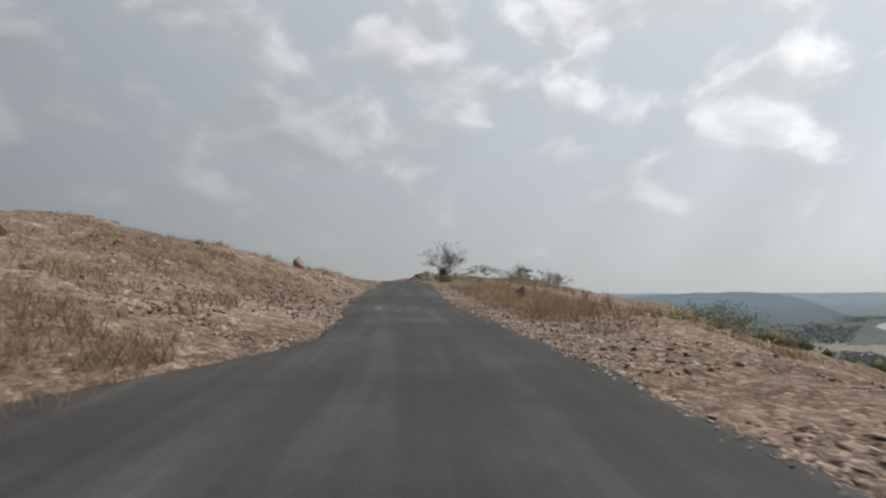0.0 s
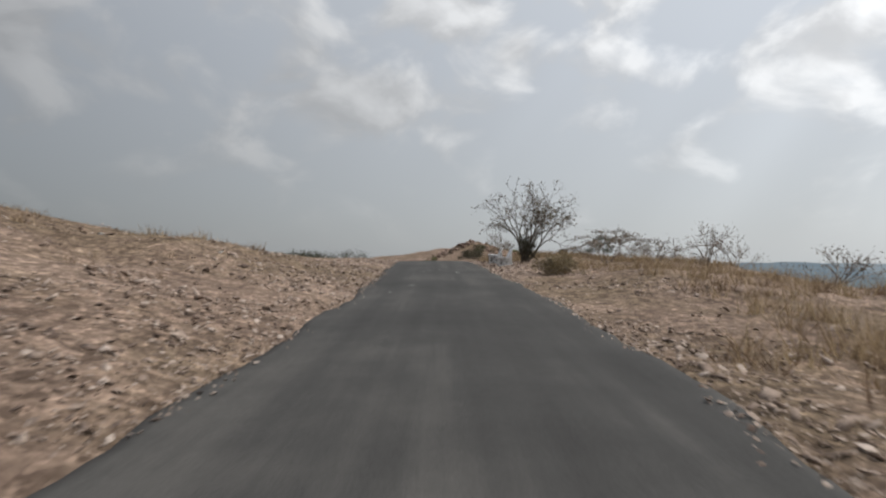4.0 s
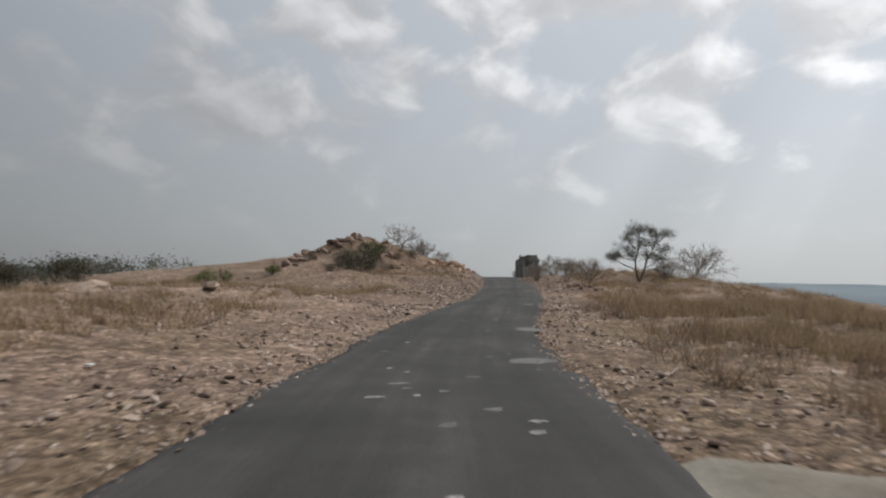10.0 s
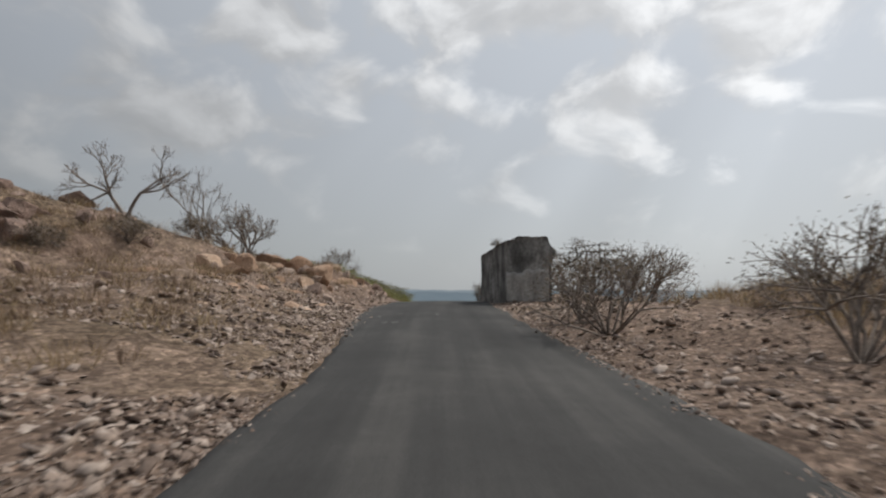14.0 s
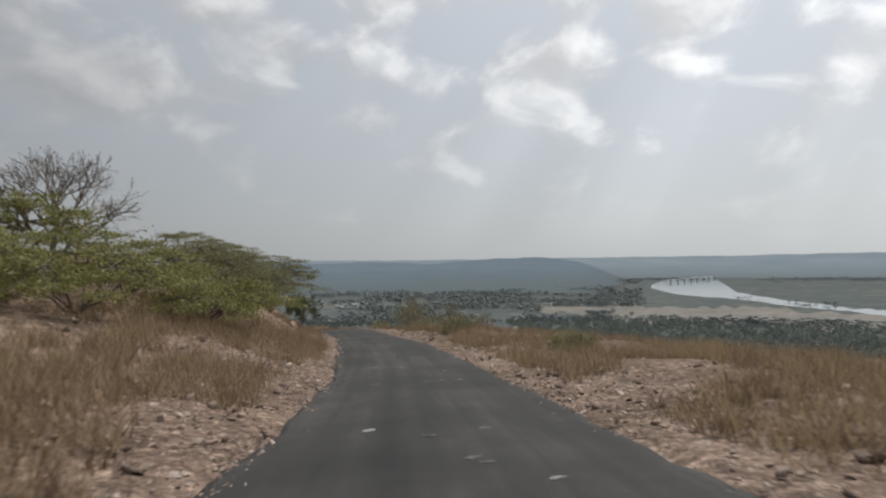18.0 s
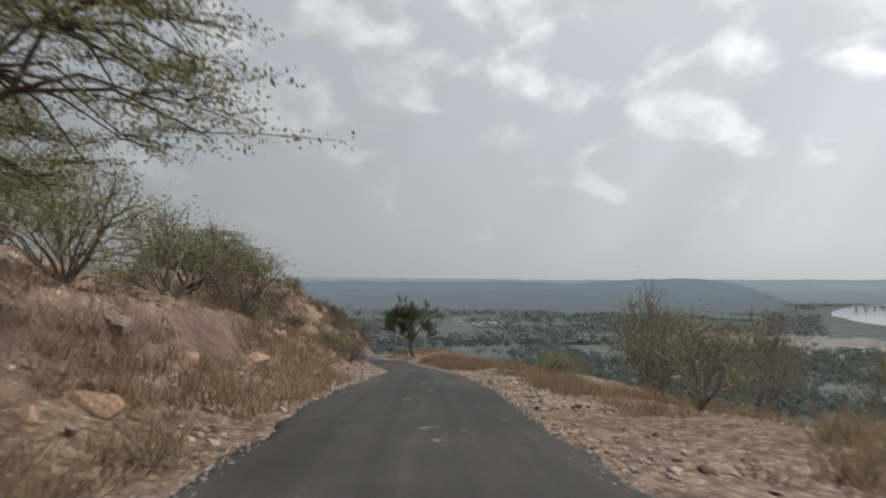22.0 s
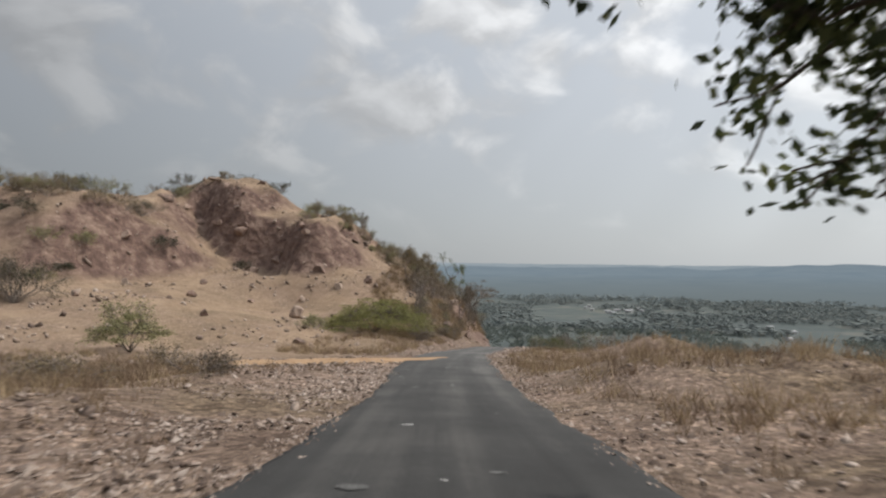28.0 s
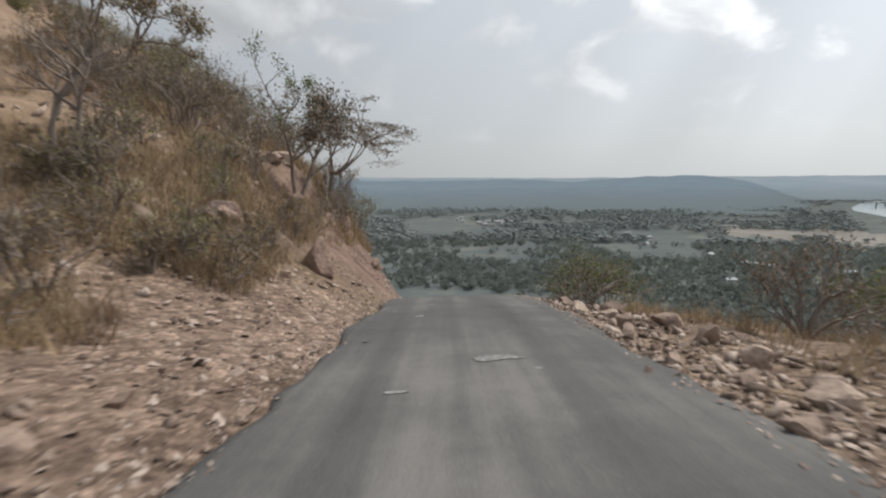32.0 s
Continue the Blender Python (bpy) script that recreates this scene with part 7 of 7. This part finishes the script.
# ---------------------------------------------------------------- rubble, grass, litter
def build_rubble():
    rng = np.random.default_rng(77)
    for name, n, reach, mean, label in (("verge_rubble", 78000, 2.6, 0.052, "loose pinkish broken stone strewn along both verges"),
                                        ("verge_gravel", 235000, 2.0, 0.040, "pale crushed gravel along the edges of the asphalt")):
        y = rng.uniform(-6, 345, n); side = rng.random(n) < 0.5
        pick = rng.random(n)                                 # more where the ground is all broken stone
        y = np.where(pick < 0.16, rng.uniform(112, 152, n), np.where(pick < 0.30, rng.uniform(246, 292, n), np.where(pick < 0.45, rng.uniform(0, 62, n), y)))
        side = side | (pick < 0.12) | ((pick > 0.16) & (pick < 0.30))
        out = rng.exponential(reach, n) + 0.01
        out = np.where(rng.random(n) < 0.36, rng.uniform(0, 13, n), out)
        u = np.where(side, -col(EDGE_T, 0, y) - out, col(EDGE_T, 1, y) + out)
        x = road_x(y) + u
        clump = fbm(x * 0.35, y * 0.35, 101, 3) + 0.5 * fbm(x * 1.4, y * 1.4, 102, 2)
        keep = (clump > -0.3 + 0.3 * (out > 4) + 0.5 * (rng.random(n) - 0.5)) & ~in_yard(x, y) & ~((y > 291) & (y < 299) & side)
        keep &= ~((y < 9) & side & (out < 4.5))
        x, y, out = x[keep], y[keep], out[keep]
        size = np.clip(mean * np.exp(rng.normal(0, 0.5, len(x))), 0.025, 0.15) * np.where(out < 0.35, 0.75, 1.0) * np.where(out > 5, 1.1, 1.0) * np.where((y > 200) & (y < 246) & (x < road_x(y)), 1.3, np.where(y < 60, 0.8, np.where((y > 246) & (y < 292), 0.85, 1.0)))
        v, f = stones(rng, on_ground(x, y), size * 1.4, flat=(0.2, 0.5), shape=CHIP if n > 100000 else SHARD)
        tagged(new(name, fast_mesh(name, v, f, M_STONE)), label, "rubble", kind="stuff")
    n = 36000
    y = rng.uniform(-4, 335, n); side = rng.random(n) < 0.5
    out = rng.normal(0.06, 0.13, n)
    keep = (fbm(y * 0.5, side * 9.0, 105, 3) > -0.35) & ~((y < 9) & side) & ~((y > 290) & (y < 300) & side)
    y, side, out = y[keep], side[keep], out[keep]
    edge = np.where(side, col(EDGE_T, 0, y), col(EDGE_T, 1, y))
    x = road_x(y) + np.where(side, -edge - out, edge + out)
    p = np.stack([x, y, np.where(out < 0.12, road_z(y) + 0.004, terrain(x, y))], -1)
    v, f = stones(rng, p, np.clip(0.028 * np.exp(rng.normal(0, 0.45, len(x))), 0.012, 0.08) * 1.4, flat=(0.3, 0.6), shape=CHIP)
    tagged(new("edge_gravel", fast_mesh("edge_gravel", v, f, M_STONE)), "fine gravel strewn over the ragged edges of the asphalt", "gravel", kind="stuff")
    # the heap of picked stones
    n = 260
    a, r = rng.uniform(0, 2 * np.pi, n), np.sqrt(rng.random(n))
    x, y = -12.0 + 1.3 * r * np.cos(a), 99.6 + 0.8 * r * np.sin(a)
    p = on_ground(x, y, 0.0); p[:, 2] += 0.5 * (1 - r) * rng.random(n) ** 0.5
    v, f = stones(rng, p, rng.uniform(0.12, 0.3, n), shape=SHARD)
    tagged(new("stone_heap", fast_mesh("stone_heap", v, f, M_STONE)), "low heap of picked stones", "stones", kind="stuff")
    n = 1500
    y = rng.uniform(304, 327, n); x = road_x(y) + col(EDGE_T, 1, y) + 0.1 + (0.8 + 1.6 * ease(310, 318, y)) * rng.random(n) ** 1.2
    p = on_ground(x, y, 0.0); v, f = stones(rng, p, np.clip(0.075 * np.exp(rng.normal(0, 0.5, n)), 0.035, 0.22), flat=(0.35, 0.7), shape=SHARD)
    tagged(new("verge_spoil", fast_mesh("verge_spoil", v, f, M_STONE)), "pale angular broken stone heaped along the verge", "rubble", kind="stuff")
    n = 1500
    t = rng.random(n); off = np.where(rng.random(n) < 0.5, -1, 1) * (1.9 + rng.normal(0, 0.3, n))
    x, y = 20.3 - 8.0 * t - 0.66 * off, 295.2 - 7.0 * t + 0.75 * off
    v, f = stones(rng, on_ground(x, y), np.clip(0.07 * np.exp(rng.normal(0, 0.5, n)), 0.03, 0.25), flat=(0.3, 0.6), shape=SHARD)
    tagged(new("track_stones", fast_mesh("track_stones", v, f, M_STONE)), "broken stone along the edges of the dust track", "rubble", kind="stuff")
    # talus in the quarry and on the slope
    n = 5200
    x, y = rng.uniform(-30, 21, n), rng.uniform(286, 345, n)
    keep = (x < road_x(y) - 3.0) & (np.abs(0.66 * (x - 20.3) - 0.75 * (y - 295.2)) > 3.4) & (fbm(x * 0.2, y * 0.2, 103, 3) + 0.5 * ease(312, 328, y) > 0.1)
    v, f = stones(rng, on_ground(x[keep], y[keep]), np.clip(0.16 * np.exp(rng.normal(0, 0.6, keep.sum())), 0.05, 0.9), shape=SHARD)
    tagged(new("quarry_rubble", fast_mesh("quarry_rubble", v, f, M_STONE)), "scattered broken stone on the quarry floor and slope", "rubble", kind="stuff")


ZONES = [  # from y, to y, from u, to u, tufts a square metre, height
    (14, 40, 3.0, 11, 2.7, 0.5), (36, 62, 5, 14, 1.2, 0.5), (64, 82, 2.3, 16, 4.5, 0.42), (88, 112, 6, 28, 3.6, 0.5), (108, 124, 5.2, 26, 2.2, 0.5), (124, 150, 6.5, 26, 1.8, 0.5), (158, 192, 3.4, 14, 4.2, 0.5),
    (190, 244, 4.3, 12, 4.4, 0.52), (244, 268, 3.0, 12, 3.4, 0.65), (276, 306, 3.2, 13, 1.7, 0.5), (306, 330, 4.0, 13, 1.6, 0.45)]
ZONES_L = [
    (3, 14, 3.4, 9, 2.2, 0.42), (14, 56, 6, 14, 0.5, 0.35), (78, 122, 5.5, 16, 3.6, 0.34), (156, 176, 5, 12, 1.4, 0.45), (168, 206, 2.5, 9, 6.0, 0.45), (196, 228, 2.6, 5.5, 4.5, 0.42),
    (206, 230, 4.6, 9, 0.8, 0.4), (227, 239, 3.9, 9, 2.6, 0.42), (236, 262, 5.2, 16, 2.8, 0.5), (262, 292, 5.5, 18, 1.2, 0.4), (298, 328, 3.4, 10, 2.6, 0.5), (314, 350, 3.4, 13, 6.0, 0.6), (138, 158, 3.5, 14, 1.2, 0.35)]

WEEDS = [(72, 82, 2.6, 9, 5, 0.5), (12, 26, 3.2, 9, 3, 0.45), (196, 246, 3.4, 8, 3.5, 0.42), (270, 300, 3.0, 9, 3, 0.45), (246, 267, 2.7, 9, 11, 0.85), (92, 114, 3.6, 13, 5, 0.6), (64, 76, 4, 12, 4, 0.5)]   # brown dead weeds alone
WEEDS_L = [(2, 13, 3.2, 9, 5, 0.42), (13, 24, 3.4, 8, 3, 0.32), (270, 291, 2.8, 10, 5, 0.22), (14, 56, 4, 12, 1.0, 0.25), (186, 204, 2.6, 8, 3, 0.45), (203, 217, 2.5, 7, 8, 0.5), (222, 236, 4.0, 9, 6, 0.45), (249, 266, 5.5, 13, 9, 0.7), (262, 288, 7, 16, 6, 0.5), (282, 291, 4, 14, 6, 0.4), (138, 153, 4.5, 14, 4, 0.3)]


def build_grass():
    rng = np.random.default_rng(88)
    for name, mat, label, share, tall in (("dry_grass", M_GRASS, "tall straw-coloured dry grass along the verges", 0.72, 1.0), ("dead_weeds", M_WEED, "dead brown weeds standing among the stones", 0.28, 0.9)):
        P, Hh = [], []
        for sign, zones in ((1, ZONES + WEEDS * (mat is M_WEED)), (-1, ZONES_L + WEEDS_L * (mat is M_WEED))):
            for y0, y1, u0, u1, dens, h in zones:
                n = int((y1 - y0) * (u1 - u0) * dens * share * 2.0)
                y, u = rng.uniform(y0, y1, n), rng.uniform(u0, u1, n)
                x = road_x(y) + sign * u
                keep = (fbm(x * 0.3, y * 0.3, 111, 3) > -0.25 + 0.5 * (rng.random(n) - 0.4)) & ~in_yard(x, y, 0.4)
                P.append(np.stack([x, y], -1)[keep]); Hh.append(np.full(keep.sum(), h) * rng.uniform(0.55, 1.25, keep.sum()) * tall)
        P, Hh = np.concatenate(P), np.concatenate(Hh)
        blades = 24
        c = np.repeat(P, blades, 0) + rng.normal(0, 0.13, (len(P) * blades, 2))
        h = np.repeat(Hh, blades) * rng.uniform(0.35, 1.15, len(c))
        z = np.repeat(terrain(P[:, 0], P[:, 1]), blades) - 0.03
        lean = rng.normal(0, 0.45, (len(c), 2)) * h[:, None]
        a = rng.uniform(0, np.pi, len(c)); w = rng.uniform(0.006, 0.013, len(c))
        ss = np.stack([np.cos(a) * w, np.sin(a) * w, 0 * w], -1)
        g = np.stack([c[:, 0], c[:, 1], z], -1)
        tip = g + np.stack([lean[:, 0], lean[:, 1], h], -1)
        v = np.stack([g - ss, g + ss, tip], 1).reshape(-1, 3)
        me = fast_mesh(name, v, np.arange(len(v)).reshape(-1, 3), mat)
        tagged(new(name, me), label, "grass", kind="stuff")


def build_spots():
    """Pale splashes of dried mortar and dung trodden into the asphalt."""
    rng = np.random.default_rng(99)
    mat = surface("dried pale splash", [(0.3, (0.10, 0.098, 0.094)), (0.5, (0.17, 0.166, 0.16)), (0.75, (0.32, 0.313, 0.30))], 16.0, 0.9, 0, per_piece=0.5)
    spots = []
    for y0, y1, n in ((14, 24, 6), (40, 62, 12), (62, 78, 26), (93, 103, 22), (102, 128, 22), (145, 168, 30), (165, 200, 22), (198, 240, 34), (248, 284, 24), (284, 325, 22)):
        for _ in range(n):
            y = rng.uniform(y0, y1)
            spots.append((rng.uniform(-0.72, 0.72) * 2.0, y, rng.uniform(0.04, 0.14), rng.uniform(0.03, 0.10)))
    spots += [(-0.95, 18.6, 0.17, 0.8), (1.3, 99.8, 0.4, 0.5), (1.9, 115.2, 0.3, 0.16), (1.0, 313.4, 0.35, 0.16), (0.3, 308.5, 0.12, 0.3), (0.5, 317.2, 0.34, 0.2), (1.6, 105, 0.5, 0.45)]
    V, F = [], []
    for u, y, w, l in spots:
        u0 = len(V)
        c = float(road_x(y))
        el, er = float(col(EDGE_T, 0, y)), float(col(EDGE_T, 1, y))
        r0 = rng.uniform(0, 50)
        for a in np.arange(20) * 2 * np.pi / 20:
            r = 0.85 + 0.4 * float(fbm(r0 + 1.3 * math.cos(a), 1.3 * math.sin(a), 97, 3))
            uu, yy = u + w * r * math.cos(a), y + l * r * math.sin(a)
            s = uu / (er if uu > 0 else el)
            V.append((float(road_x(yy)) + uu, yy, float(road_z(yy)) + 0.035 * (1 - s * s) + 0.006))
        F.append(tuple(range(u0, u0 + 20)))
    tagged(new("road_splashes", fast_mesh("road_splashes", np.array(V), np.array(F), mat)), "pale dried splashes and scuffs on the asphalt", "stains", kind="stuff")
    # scraps of litter on the verge by the hardstanding
    white = surface("torn paper and plastic", [(0.3, (0.55, 0.55, 0.54)), (0.7, (0.75, 0.75, 0.74))], 9, 0.7, 0, per_piece=0.3)
    n = 46
    y = np.concatenate([rng.uniform(80, 99, 22), rng.uniform(146, 160, 10), rng.uniform(20, 60, 14)])
    x = road_x(y) + np.concatenate([rng.uniform(6.0, 10.5, 22) - 0.75 * (y[:22] - 84), rng.uniform(3, 6, 10), -rng.uniform(4, 9, 14)])
    v, f = stones(rng, on_ground(x, y, 0.01), rng.uniform(0.07, 0.2, n), flat=(0.15, 0.3))
    tagged(new("litter", fast_mesh("litter", v, f, white)), "white scraps of paper and plastic litter", "litter", kind="stuff")


build_rubble()
build_grass()
build_spots()


# ---------------------------------------------------------------- the valley's buildings
def house(seed, wall, roof):
    rng = np.random.default_rng(seed)
    top = thing("village_house", "small pale village house in the valley", "house", group="houses in the valley")
    w, d, h = rng.uniform(8, 14), rng.uniform(6, 9), rng.uniform(3.2, 4.5)
    walls = part("wall", bm_mesh("wall", box_bm(w, d, h, (0, 0, h / 2), 0.05), wall), top)
    bm = bmesh.new()
    pts = [(-w / 2 - 0.5, -d / 2 - 0.5, h + 0.05), (w / 2 + 0.5, -d / 2 - 0.5, h + 0.05), (w / 2 + 0.5, d / 2 + 0.5, h + 0.05), (-w / 2 - 0.5, d / 2 + 0.5, h + 0.05), (-w / 2 + 0.3, 0, h + 1.6), (w / 2 - 0.3, 0, h + 1.6)]
    vs = [bm.verts.new(p) for p in pts]
    for f in ((0, 1, 5, 4), (2, 3, 4, 5), (1, 2, 5), (3, 0, 4), (3, 2, 1, 0)):
        bm.faces.new([vs[i] for i in f])
    part("roof", bm_mesh("roof", bm, roof), top)
    for x in (-0.3, 0.3):
        part("window", bm_mesh("window", box_bm(1.1, 0.1, 1.2, (x * w, -d / 2 - 0.03, h * 0.55), 0), M_BLACK), top)
    part("door", bm_mesh("door", box_bm(1.1, 0.1, 2.1, (0, -d / 2 - 0.03, 1.1), 0), M_BLACK), top)
    return top


M_HOUSE = surface("lime-washed wall", [(0.3, (0.36, 0.37, 0.37)), (0.7, (0.50, 0.50, 0.49))], 0.4, 0.9, 0)
M_ROOF = surface("grey sheet roof", [(0.3, (0.30, 0.31, 0.32)), (0.7, (0.42, 0.42, 0.42))], 0.4, 0.8, 0)
kinds = [house(700 + k, M_HOUSE, M_ROOF) for k in range(3)]
rng = np.random.default_rng(17)
spots = [(10.6 + rng.normal(0, 1.3), 1440 + rng.normal(0, 70)) for _ in range(13)] + [(31.5 + rng.normal(0, 2.0), 770 + rng.normal(0, 45)) for _ in range(7)] + [(22 + rng.normal(0, 2), 1120 + rng.normal(0, 60)) for _ in range(5)]
for k, (a, d) in enumerate(spots):
    x, y, z = valley_point(a, d)
    m = pose(x, y, gz(x, y) + 0.1, 0, 0, rng.uniform(-60, 60))
    if k < 3:
        kinds[k].matrix_basis = m
    else:
        copy_thing(kinds[k % 3], m)


def bridge():
    a, b = np.array(valley_point(41.2, 2550)), np.array(valley_point(45.4, 3150))
    top = thing("river_bridge", "low pale road bridge on tall piers across the river", "bridge", tuple(a))
    d = b - a; L = np.linalg.norm(d[:2]); turn = math.atan2(d[1], d[0])
    r = Matrix.Rotation(turn, 4, "Z")
    part("deck", bm_mesh("deck", box_bm(L, 9, 2.2, tuple(d / 2 + np.array([0, 0, 15.0])), 0, r), M_HOUSE), top)
    for k in range(8):
        c = d * (k + 0.5) / 8
        part("pier", bm_mesh("pier", box_bm(3.5, 6, 18, (c[0], c[1], 5.0), 0.2, r), M_HOUSE), top)


bridge()
